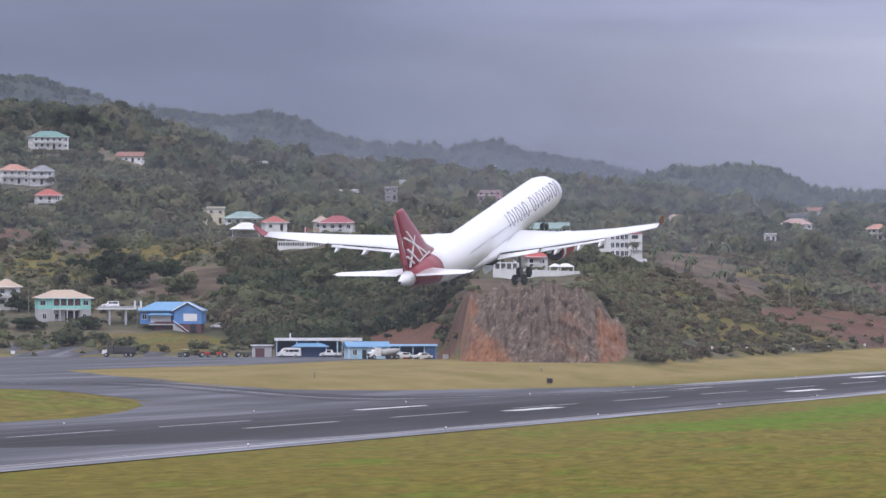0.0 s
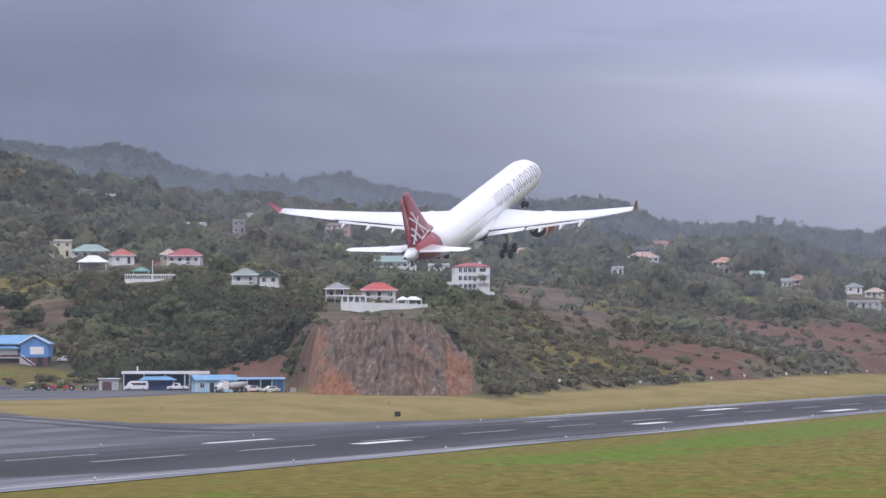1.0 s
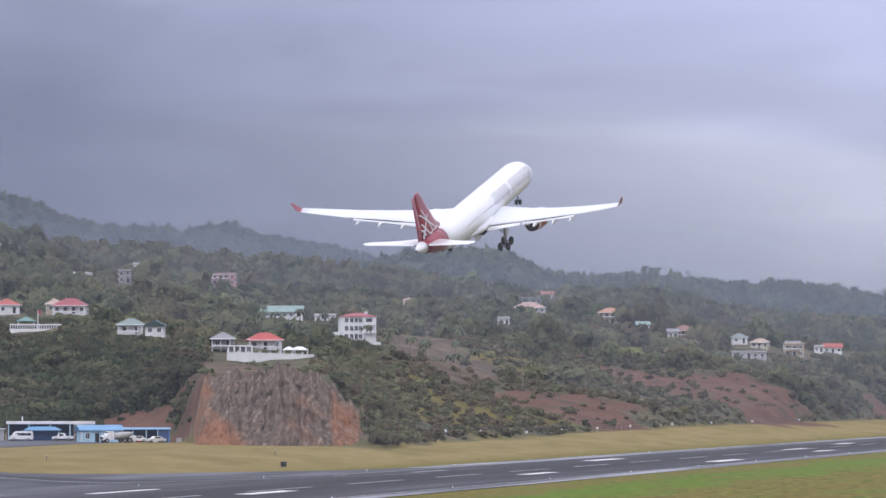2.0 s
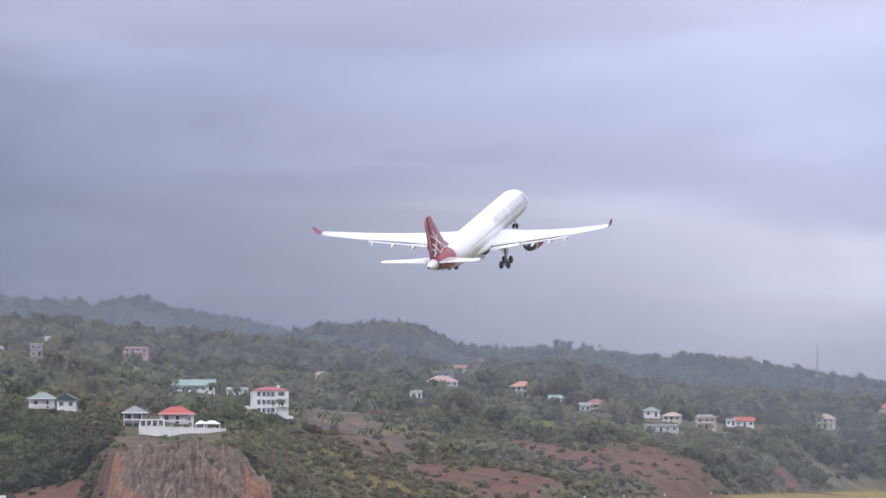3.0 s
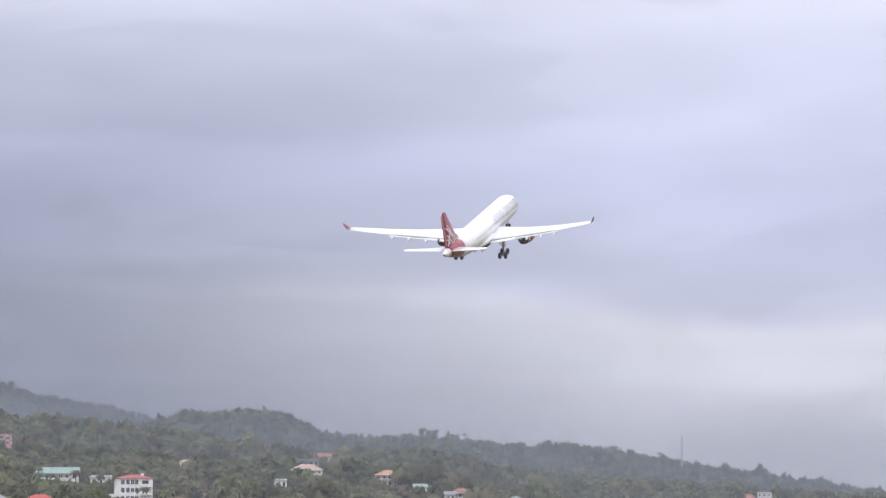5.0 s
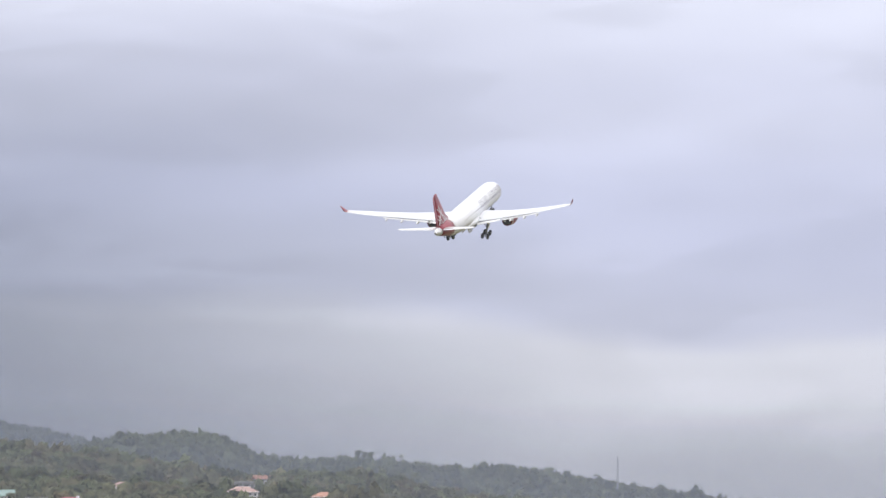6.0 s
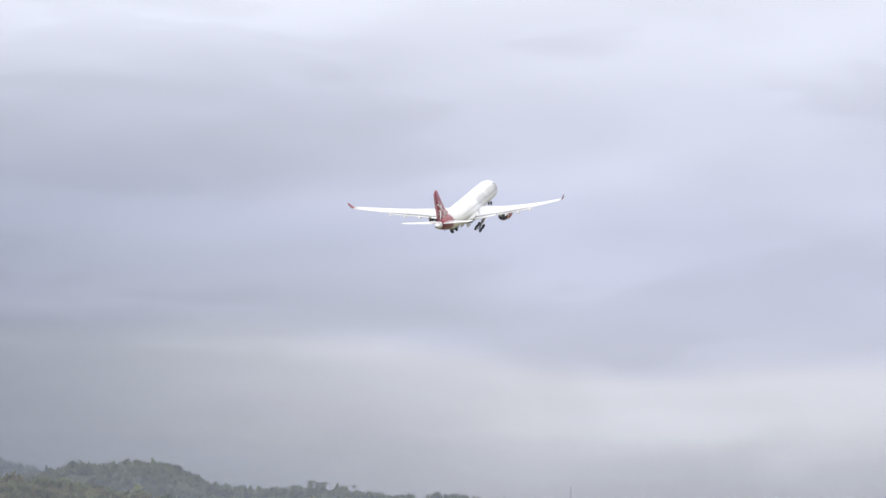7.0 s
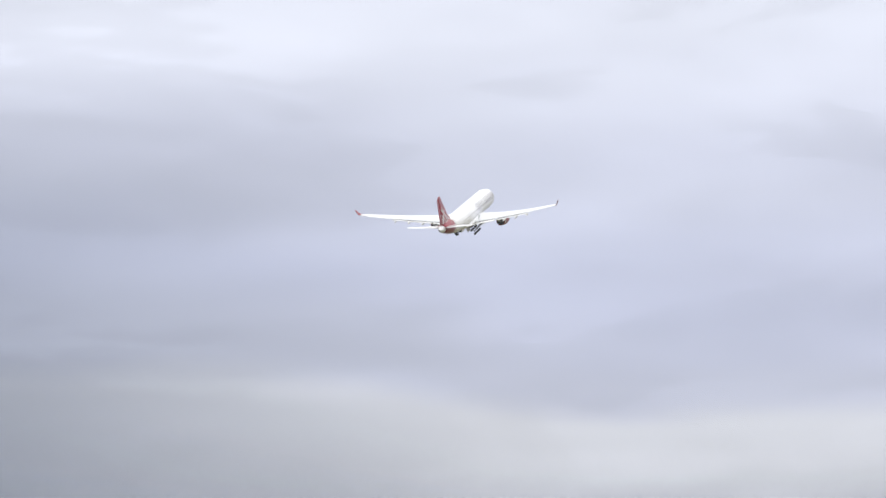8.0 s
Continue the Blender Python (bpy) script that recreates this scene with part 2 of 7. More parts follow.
def mist_material(name, density, top, east, tone):
    """A sheet standing in for haze and rain mist: mostly clear, scattering daylight, thinning upward, near the ground
    and in drifts.
    """
    m, t, p = base(name)
    t.nodes.remove(p)
    out = t.nodes["Material Output"]
    clear = t.nodes.new("ShaderNodeBsdfTransparent")
    fog = nd(t, "ShaderNodeBsdfDiffuse", Color=(*tone, 1))
    back = nd(t, "ShaderNodeBsdfTranslucent", Color=(*tone, 1))
    half = nd(t, "ShaderNodeMixShader", Fac=0.5)
    t.links.new(fog.outputs[0], half.inputs[1])
    t.links.new(back.outputs[0], half.inputs[2])
    geo = t.nodes.new("ShaderNodeNewGeometry")
    drift = nd(t, "ShaderNodeTexNoise", Scale=0.004, Detail=3.0)
    t.links.new(geo.outputs["Position"], drift.inputs["Vector"])
    sep = t.nodes.new("ShaderNodeSeparateXYZ")
    t.links.new(geo.outputs["Position"], sep.inputs[0])
    thin = calc(t, "SUBTRACT", 1.0, calc(t, "POWER", calc(t, "DIVIDE", calc(t, "MAXIMUM", sep.outputs[2], 0.0), top), 4.0), True)
    thin = calc(t, "MULTIPLY", thin, calc(t, "DIVIDE", calc(t, "SUBTRACT", east, sep.outputs[0]), 500.0, True))
    thin = calc(t, "MULTIPLY", thin, calc(t, "DIVIDE", calc(t, "SUBTRACT", sep.outputs[2], 3.0), 7.0, True))
    k = calc(t, "MULTIPLY", calc(t, "MULTIPLY", thin, density), calc(t, "ADD", 0.5, drift.outputs[0]))
    mix = t.nodes.new("ShaderNodeMixShader")
    t.links.new(k, mix.inputs[0])
    t.links.new(clear.outputs[0], mix.inputs[1])
    t.links.new(half.outputs[0], mix.inputs[2])
    t.links.new(mix.outputs[0], out.inputs["Surface"])
    return m


M = {
    "ground": ground_material(),
    "runway": asphalt_material("wet_asphalt", (0.026, 0.025, 0.028), 0.62, True),
    "shoulder": asphalt_material("grey_asphalt", (0.175, 0.175, 0.19), 0.62),
    "taxiway": asphalt_material("worn_asphalt", (0.078, 0.078, 0.088), 0.6),
    "mark": surface("worn_white_marking", (0.72, 0.72, 0.70), 0.6, grain=0.8, vary=0.16),
    "mark_faint": surface("faded_white_marking", (0.30, 0.30, 0.30), 0.7, grain=0.6, vary=0.3),
    "rock": rock_material(),
    "leaf": leaf_material("scrub_leaves", (0.090, 0.104, 0.058), (0.195, 0.210, 0.108)),
    "leaf_mid": leaf_material("forest_leaves", (0.066, 0.082, 0.050), (0.150, 0.170, 0.090)),
    "leaf_dark": leaf_material("dark_leaves", (0.040, 0.053, 0.031), (0.090, 0.114, 0.056)),
    "bark": surface("bark", (0.10, 0.08, 0.06), 0.9, bump=0.4),
    "white_gloss": surface("white_aircraft_paint", (0.80, 0.80, 0.81), 0.24, vary=0.02, grain=0.6, blotch=0.08),
    "wing_grey": surface("pale_grey_wing_paint", (0.72, 0.73, 0.75), 0.3, vary=0.03, grain=0.5, blotch=0.1),
    "red_gloss": surface("crimson_aircraft_paint", (0.27, 0.017, 0.035), 0.28, vary=0.05, grain=0.6, blotch=0.1),
    "violet": surface("violet_grey_paint", (0.11, 0.095, 0.16), 0.4, vary=0.04),
    "rubber": surface("tyre_rubber", (0.022, 0.022, 0.024), 0.85),
    "steel": surface("landing_gear_metal", (0.34, 0.35, 0.37), 0.42, 0.6, vary=0.1),
    # near-black for dark parts, and for panels that stand for shade
    "dark": surface("dark_parts_and_shade", (0.018, 0.018, 0.022), 0.7, vary=0.05),
    "nozzle": surface("burnt_nozzle_metal", (0.06, 0.055, 0.055), 0.4, 0.8),
    "glass": glass_dark(),
    "cabin_glass": glass_dark("cabin_glass", (0.20, 0.20, 0.22)),
}

# ---- the lie of the land ----
# The runway runs at 19.57 degrees east of the camera's first heading; s counts along it, o across it, away from the camera.
BEAR = radians(19.57)
ALONG = (math.sin(BEAR), math.cos(BEAR))
ACROSS = (-math.cos(BEAR), math.sin(BEAR))
# Slices through the land, west to east: bearing (sideways per metre ahead), then the distance ahead and height of the foot
# of the bank, its top, the shelf, the lower slope, the upper slope and the crest.
SLICES = [
    (-0.134, [(895, 3.3), (945, 10.0), (1050, 19.4), (1160, 34.0), (1230, 41.8), (1500, 66.6), (2000, 126.0)]),
    (-0.088, [(895, 3.3), (950, 10.2), (1060, 22.7), (1160, 33.2), (1230, 37.2), (1600, 75.2), (2000, 122.0)]),
    (-0.055, [(900, 3.3), (950, 8.8), (1040, 25.6), (1110, 33.2), (1300, 42.4), (1650, 71.2), (2050, 102.0)]),
    (-0.028, [(905, 3.5), (935, 7.4), (1010, 22.2), (1080, 31.8), (1300, 43.4), (1700, 65.1), (2300, 104.2)]),
    (-0.001, [(880, 3.3), (900, 6.4), (950, 17.4), (1010, 23.0), (1300, 42.4), (1750, 65.4), (2350, 102.2)]),
    (0.0042, [(846, 3.4), (872, 12.5), (915, 19.2), (1000, 22.9), (1300, 40.4), (1750, 62.6), (2350, 101.0)]),
    (0.0075, [(810, 3.4), (845, 18.6), (900, 20.6), (1000, 22.9), (1300, 38.5), (1750, 60.1), (2350, 100.0)]),
    (0.0400, [(800, 3.2), (835, 18.6), (900, 20.0), (1050, 24.0), (1300, 34.6), (1750, 54.8), (2350, 94.0)]),
    (0.0555, [(800, 3.4), (880, 9.1), (980, 16.0), (1100, 24.7), (1300, 32.2), (1700, 51.0), (2300, 87.9)]),
    (0.0933, [(950, 3.3), (1020, 8.4), (1120, 15.5), (1250, 24.3), (1450, 37.0), (1750, 50.8), (2200, 70.8)]),
    (0.1236, [(1080, 4.3), (1130, 9.6), (1250, 17.7), (1400, 25.6), (1550, 35.1), (1800, 49.2), (2200, 74.2)]),
    (0.1615, [(1297, 4.5), (1350, 12.9), (1450, 21.6), (1600, 29.7), (1800, 38.6), (2100, 50.9), (2400, 61.4)]),
    (0.1994, [(1620, 4.2), (1680, 12.7), (1750, 20.7), (1850, 28.1), (2000, 38.3), (2250, 50.4), (2550, 61.3)]),
    (0.2600, [(2000, 6.5), (2050, 12.6), (2100, 18.9), (2200, 29.2), (2300, 40.3), (2450, 48.4), (2600, 54.5)]),
]


def smooth(a, b, v):
    k = np.clip((v - a) / (b - a), 0, 1)
    return k * k * (3 - 2 * k)


def wave(x, y, size, seed):
    """Rolling relief from a few crossed waves, about -1 to 1."""
    total = 0
    rng = np.random.RandomState(seed)
    for _ in range(7):
        a, p, k = rng.uniform(0, 6.283), rng.uniform(0, 6.283), rng.uniform(0.6, 1.7)
        total = total + np.sin((x * np.cos(a) + y * np.sin(a)) * 6.283 * k / size + p)
    return total / 3.2


def land(x, y):
    """The ground's height at x, y (arrays), and the distance ahead at which the hill's foot lies there."""
    x, y = np.asarray(x, float), np.asarray(y, float)
    b = x / np.maximum(y, 1.0)
    bs = [s[0] for s in SLICES]
    d = np.stack([np.interp(b, bs, [s[1][k][0] for s in SLICES]) for k in range(7)])
    z = np.stack([np.interp(b, bs, [s[1][k][1] for s in SLICES]) for k in range(7)])
    foot = d[0]
    o = x * ACROSS[0] + y * ACROSS[1]
    flat = z[0] * smooth(203, 237, o)
    hill = z[0]
    for k in range(6):
        part_of = np.clip((y - d[k]) / (d[k + 1] - d[k]), 0, 1)
        hill = hill + (z[k + 1] - z[k]) * part_of
    over = np.clip(y - d[6], 0, None)
    hill = hill - over * 0.09
    rough = smooth(20, 140, y - foot)
    hill = hill + rough * (1.6 * wave(x, y, 130, 3) + 0.7 * wave(x, y, 47, 4))
    # terraces cut into the red bank
    cut = smooth(0.128, 0.136, b) * (1 - smooth(0.168, 0.180, b)) * smooth(4, 20, y - foot) * (1 - smooth(120, 190, y - foot))
    hill = hill + cut * 1.0 * np.sin(hill * 6.283 / 7.0)
    return np.where(y <= foot, flat, hill), foot

# Bare earth, fallow fields and open grass on the hillside: kind, bearing and its spread, distance ahead and its spread.
PATCHES = [
    ('soil', 0.1058, 0.0220, 1096, 58),
    ('soil', 0.1298, 0.0226, 1329, 80),
    ('soil', 0.1533, 0.0220, 1330, 80),
    ('soil', 0.1899, 0.0170, 1574, 24),
    ('soil', 0.0660, 0.0100, 1300, 90),
    ('field', 0.0654, 0.0113, 1327, 173),
    ('soil', 0.0180, 0.0150, 868, 34),
    ('soil', -0.0130, 0.0190, 906, 22),
    ('soil', -0.1195, 0.0174, 1225, 37),
    ('field', -0.0983, 0.0068, 1183, 45),
    ('field', 0.0220, 0.0215, 940, 80),
    ('green', 0.1270, 0.0150, 1480, 46),
    ('straw', 0.0714, 0.0114, 942, 48),
    ('straw', -0.1059, 0.0098, 1138, 32),
    ('straw', -0.0567, 0.0045, 1112, 12),
    ('straw', -0.0748, 0.0197, 926, 18),
    ('field', -0.0506, 0.0106, 1853, 120),
    ('straw', 0.0971, 0.0114, 1048, 54),
    ('soil', -0.0010, 0.0085, 868, 15),
    ('straw', 0.0560, 0.0090, 860, 50),
    ('straw', -0.0950, 0.0300, 1115, 55),
    ('field', -0.0750, 0.0200, 1050, 40),
    ('field', 0.0760, 0.0120, 1180, 70),
    ('straw', 0.0900, 0.0100, 1230, 60),
    ('straw', 0.0800, 0.0120, 985, 40),
    ('straw', 0.0740, 0.0190, 985, 85),
]

# Where trees stand thin: bearings, distances, and the share that stands.
THIN = [(0.052, 0.088, 1100, 1335, 0.15), (0.10, 0.175, 1090, 1400, 0.22), (0.006, 0.045, 842, 1030, 0.14), (-0.15, -0.055, 985, 1240, 0.22), (0.043, 0.12, 850, 1100, 0.20)]

# Houses on the hillside: x, y, width, depth, storeys, wall, roof, roof form, turn, gallery, label.
HOUSES = [
    (-184.8, 1740, 16.9, 10, 2, "white_wall", "teal_roof", "hip", 14, True, "white two-storey villa with a teal hipped roof"),
    (-174.4, 1510, 11.4, 9, 2, "white_wall", "orange_roof", "hip", 8, True, "white two-storey house with an orange hipped roof"),
    (-162.6, 1510, 9.3, 8, 2, "white_wall", "grey_roof", "hip", -6, True, "white house with a grey roof beside an orange-roofed one"),
    (-146.8, 1382, 9.4, 8, 1, "white_wall", "red_roof", "hip", 6, True, "small white house on a slope with a red hipped roof"),
    (-139.6, 1663, 11.4, 7, 1, "white_wall", "rust_roof", "gable", -10, False, "white cottage with a rusty red roof among trees"),
    (-93.4, 1981, 13.5, 7, 1, "white_wall", "flat_roof", "flat", 4, True, "low white flat-roofed house with an open gallery"),
    (-83.7, 1360, 6.6, 6, 2, "cream_wall", "flat_roof", "flat", 12, False, "narrow cream two-storey house with a flat roof"),
    (-72.5, 1352, 12.4, 8, 1, "white_wall", "pale_teal_roof", "hip", -8, True, "white house with a pale teal hipped roof"),
    (-55.6, 1225, 7.4, 7, 1, "white_wall", "red_roof", "hip", 10, False, "small white house with a bright red hipped roof"),
    (-34.3, 1212, 10.6, 8, 1, "white_wall", "crimson_roof", "hip", -7, True, "white bungalow with a dull crimson roof"),
    (-39.8, 1216, 5.0, 6, 1, "beige_wall", "tan_roof", "hip", 5, False, "small beige house with a tan roof"),
    (-46.7, 1765, 13.4, 7, 1, "white_wall", "flat_roof", "flat", -5, True, "white flat-roofed house with arched openings"),
    (-20.5, 1934, 8.2, 6, 1, "white_wall", "flat_roof", "flat", 8, False, "small white flat-roofed house on stilts"),
    (-23.5, 1691, 5.7, 5, 2, "block_wall", "flat_roof", "flat", 0, False, "unfinished grey concrete-block house"),
    (22.9, 1909, 14.6, 9, 2, "pink_wall", "flat_roof", "flat", -6, True, "pink two-storey flat-roofed house"),
    (14.1, 1901, 5.6, 7, 1, "pink_wall", "flat_roof", "flat", -6, False, "low pink outbuilding beside a larger house"),
    (-6.2, 1100, 6.4, 5.4, 1, "white_wall", "dark_teal_roof", "gable", 84, False, "white gabled house with a dark teal roof"),
    (-13.4, 1102, 7.4, 6, 1, "white_wall", "grey_green_roof", "hip", -4, True, "low white house with a grey-green roof"),
    (25.5, 1085, 9.6, 7, 1, "white_wall", "scarlet_roof", "hip", 5, True, "white house with a scarlet roof behind a white wall"),
    (13.2, 1064, 6.4, 6, 1, "block_wall", "grey_roof", "hip", 0, True, "grey open-sided pavilion beside a white wall"),
    (39.0, 1429, 18.2, 8, 1, "white_wall", "pale_teal_roof", "gable", -3, True, "long low white building with a pale teal roof"),
    (60.1, 1516, 8.4, 7, 1, "white_wall", "flat_roof", "flat", 6, False, "plain white flat-roofed block house"),
    (54.0, 1392, 5.0, 4, 1, "white_wall", "flat_roof", "flat", 0, False, "tiny white hut among green scrub"),
    (137.0, 1560, 4.6, 4, 1, "white_wall", "flat_roof", "flat", 8, False, "tiny white hut among bushes on the slope"),
    (113.0, 1807, 10.4, 8, 1, "white_wall", "pink_roof", "hip", -8, True, "white house with a pale pink roof"),
    (170.2, 1794, 14.2, 9, 1, "white_wall", "pink_roof", "hip", 9, True, "wide white bungalow with a pink tiled roof"),
    (178.0, 1865, 10.0, 8, 2, "block_wall", "grey_roof", "flat", 0, True, "half-built grey concrete house"),
    (214.6, 2146, 9.1, 7, 1, "grey_wall", "rust_roof", "gable", 12, False, "grey house with a rusty roof"),
    (209.6, 1792, 10.8, 8, 2, "beige_wall", "orange_roof", "hip", -6, True, "beige two-storey house with an orange roof"),
    (217.6, 1732, 5.7, 5, 1, "white_wall", "pale_teal_roof", "gable", 5, False, "tiny white cottage with a pale teal roof"),
    (235.5, 1720, 9.7, 8, 1, "brick_wall", "rust_roof", "hip", -5, True, "brick-coloured house with a rusty hipped roof"),
    (228.0, 1705, 4.5, 5, 1, "white_wall", "grey_roof", "gable", 8, False, "small white shed with a grey roof"),
    (256.0, 1685, 7.0, 6, 1, "white_wall", "grey_green_roof", "hip", 7, False, "white house with a grey-green roof"),
    (264.2, 1675, 7.6, 6, 1, "cream_wall", "tan_roof", "hip", -9, True, "cream house with a tan roof"),
    (247.8, 1602, 14.6, 6, 1, "grey_wall", "flat_roof", "flat", -3, False, "long low grey-white building with square windows"),
    (279.6, 1676, 9.0, 7, 2, "beige_wall", "tan_roof", "flat", 6, True, "beige two-storey house with a flat roof"),
    (313.1, 1803, 4.6, 5, 1, "white_wall", "flat_roof", "flat", 0, False, "small white block house"),
    (321.7, 1813, 9.0, 7, 1, "white_wall", "red_roof", "gable", 4, False, "white house with a long red roof"),
    (288.0, 1730, 6.8, 6, 1, "grey_wall", "grey_roof", "gable", -6, False, "grey house with a grey roof"),
    (394.8, 1974, 9.6, 8, 2, "cream_wall", "pink_roof", "hip", -7, True, "cream two-storey house with a pink roof"),
    (491.5, 2275, 7.2, 7, 1, "beige_wall", "red_roof", "hip", 5, False, "beige house with a red roof near the skyline"),
    (505.0, 2289, 8.6, 7, 2, "white_wall", "grey_roof", "flat", -4, True, "white two-storey house near the skyline"),
    (-116.3, 989, 6.4, 7, 2, "white_wall", "tan_roof", "hip", 10, True, "white two-storey house with a tan roof above the apron"),
]

# Ground kept open round buildings: x, y, half width, and how far in front.
CLEARINGS = [(h[0], h[1], h[2] * 0.5 + 4.0, 175) for h in HOUSES] + [
    (-97.0, 958, 15, 34), (-69.0, 945, 12, 50), (-57.3, 955, 4, 45), (-30.0, 890, 20, 30), (25.5, 1040, 15, 190), (59.9, 1230, 9, 60), (-41.6, 1106, 9, 80), (-64.1, 1212, 6, 60)]

# ---- building helpers ----
def part(name, bm, material, parent=None, label="", smooth_shade=False):
    """Links a bmesh as one mesh object, under a thing or part if one is given."""
    me = bpy.data.meshes.new(name)
    bm.normal_update()
    bm.to_mesh(me)
    bm.free()
    if smooth_shade:
        me.polygons.foreach_set("use_smooth", [True] * len(me.polygons))
    me.materials.append(M[material] if isinstance(material, str) else material)
    ob = new(name, me)
    ob.parent = parent
    if label:
        ob["label"] = label
    return ob


def empty(name, m, label, category, group=""):
    ob = new(name)
    ob.matrix_world = m
    return tagged(ob, label, category, group)


def box(bm, x0, x1, y0, y1, z0, z1, bevel=0.0):
    made = bmesh.ops.create_cube(bm, size=1.0)
    vs = made["verts"]
    for v in vs:
        v.co = Vector((x0 + (v.co.x + 0.5) * (x1 - x0), y0 + (v.co.y + 0.5) * (y1 - y0), z0 + (v.co.z + 0.5) * (z1 - z0)))
    if bevel:
        es = list({e for v in vs for e in v.link_edges})
        bmesh.ops.bevel(bm, geom=es, offset=bevel, segments=2, affect="EDGES", profile=0.6)
    return vs


def boxed(*args, bevel=0.0):
    bm = bmesh.new()
    box(bm, *args, bevel=bevel)
    return bm


def rod(bm, a, b, r0, r1=None, n=8):
    """A tapered round bar from a to b."""
    a, b = Vector(a), Vector(b)
    r1 = r0 if r1 is None else r1
    q = (b - a).to_track_quat("Z", "Y").to_matrix()
    rings = []
    for c, r in ((a, r0), (b, r1)):
        rings.append([bm.verts.new(c + q @ Vector((r * math.cos(6.2832 * i / n), r * math.sin(6.2832 * i / n), 0))) for i in range(n)])
    for i in range(n):
        bm.faces.new((rings[0][i], rings[0][(i + 1) % n], rings[1][(i + 1) % n], rings[1][i]))
    bm.faces.new(rings[0][::-1])
    bm.faces.new(rings[1])


def loft(bm, rings, closed_ends=True):
    """Skin over rings of points (all of one length)."""
    vs = [[bm.verts.new(p) for p in r] for r in rings]
    n = len(vs[0])
    for a, b in zip(vs, vs[1:]):
        for i in range(n):
            bm.faces.new((a[i], a[(i + 1) % n], b[(i + 1) % n], b[i]))
    if closed_ends:
        bm.faces.new(vs[0][::-1])
        bm.faces.new(vs[-1])
    return vs


def sheet(name, verts, faces, material, colors=None, normals=None):
    me = bpy.data.meshes.new(name)
    me.vertices.add(len(verts))
    me.vertices.foreach_set("co", np.asarray(verts, np.float32).ravel())
    faces = np.asarray(faces, np.int32)
    k = faces.shape[1]
    me.loops.add(faces.size)
    me.loops.foreach_set("vertex_index", faces.ravel())
    me.polygons.add(len(faces))
    me.polygons.foreach_set("loop_start", np.arange(0, faces.size, k, dtype=np.int32))
    me.update(calc_edges=True)
    for layer, values in (colors or {}).items():
        a = me.color_attributes.new(layer, "FLOAT_COLOR", "POINT")
        rgba = np.ones((len(verts), 4), np.float32)
        rgba[:, :values.shape[1]] = values
        a.data.foreach_set("color", rgba.ravel())
    if normals is not None:
        a = me.attributes.new("custom_normal", "FLOAT_VECTOR", "POINT")
        a.data.foreach_set("vector", np.asarray(normals, np.float32).ravel())
    me.materials.append(M[material] if isinstance(material, str) else material)
    return new(name, me)


def grid_faces(nu, nv):
    i = np.arange(nu * nv).reshape(nv, nu)
    return np.stack([i[:-1, :-1], i[:-1, 1:], i[1:, 1:], i[1:, :-1]], -1).reshape(-1, 4)


def at(s, o):
    """The point s along and o across the runway."""
    return s * ALONG[0] + o * ACROSS[0], s * ALONG[1] + o * ACROSS[1]


def height(x, y):
    return float(land(x, y)[0])


def cover_at(x, y):
    """How much of each patch kind lies at x, y."""
    b = x / np.maximum(y, 1.0)
    got = {k: np.zeros_like(y) for k in ("soil", "field", "green", "straw")}
    for i, (kind, b0, rb, y0, ry) in enumerate(PATCHES):
        wob = 0.22 * wave(x, y, 60, 20 + i)
        r = np.sqrt(((b - b0) / rb) ** 2 + ((y - y0) / ry) ** 2) + wob
        got[kind] = np.maximum(got[kind], 1 - smooth(0.8, 1.1, r))
    return got


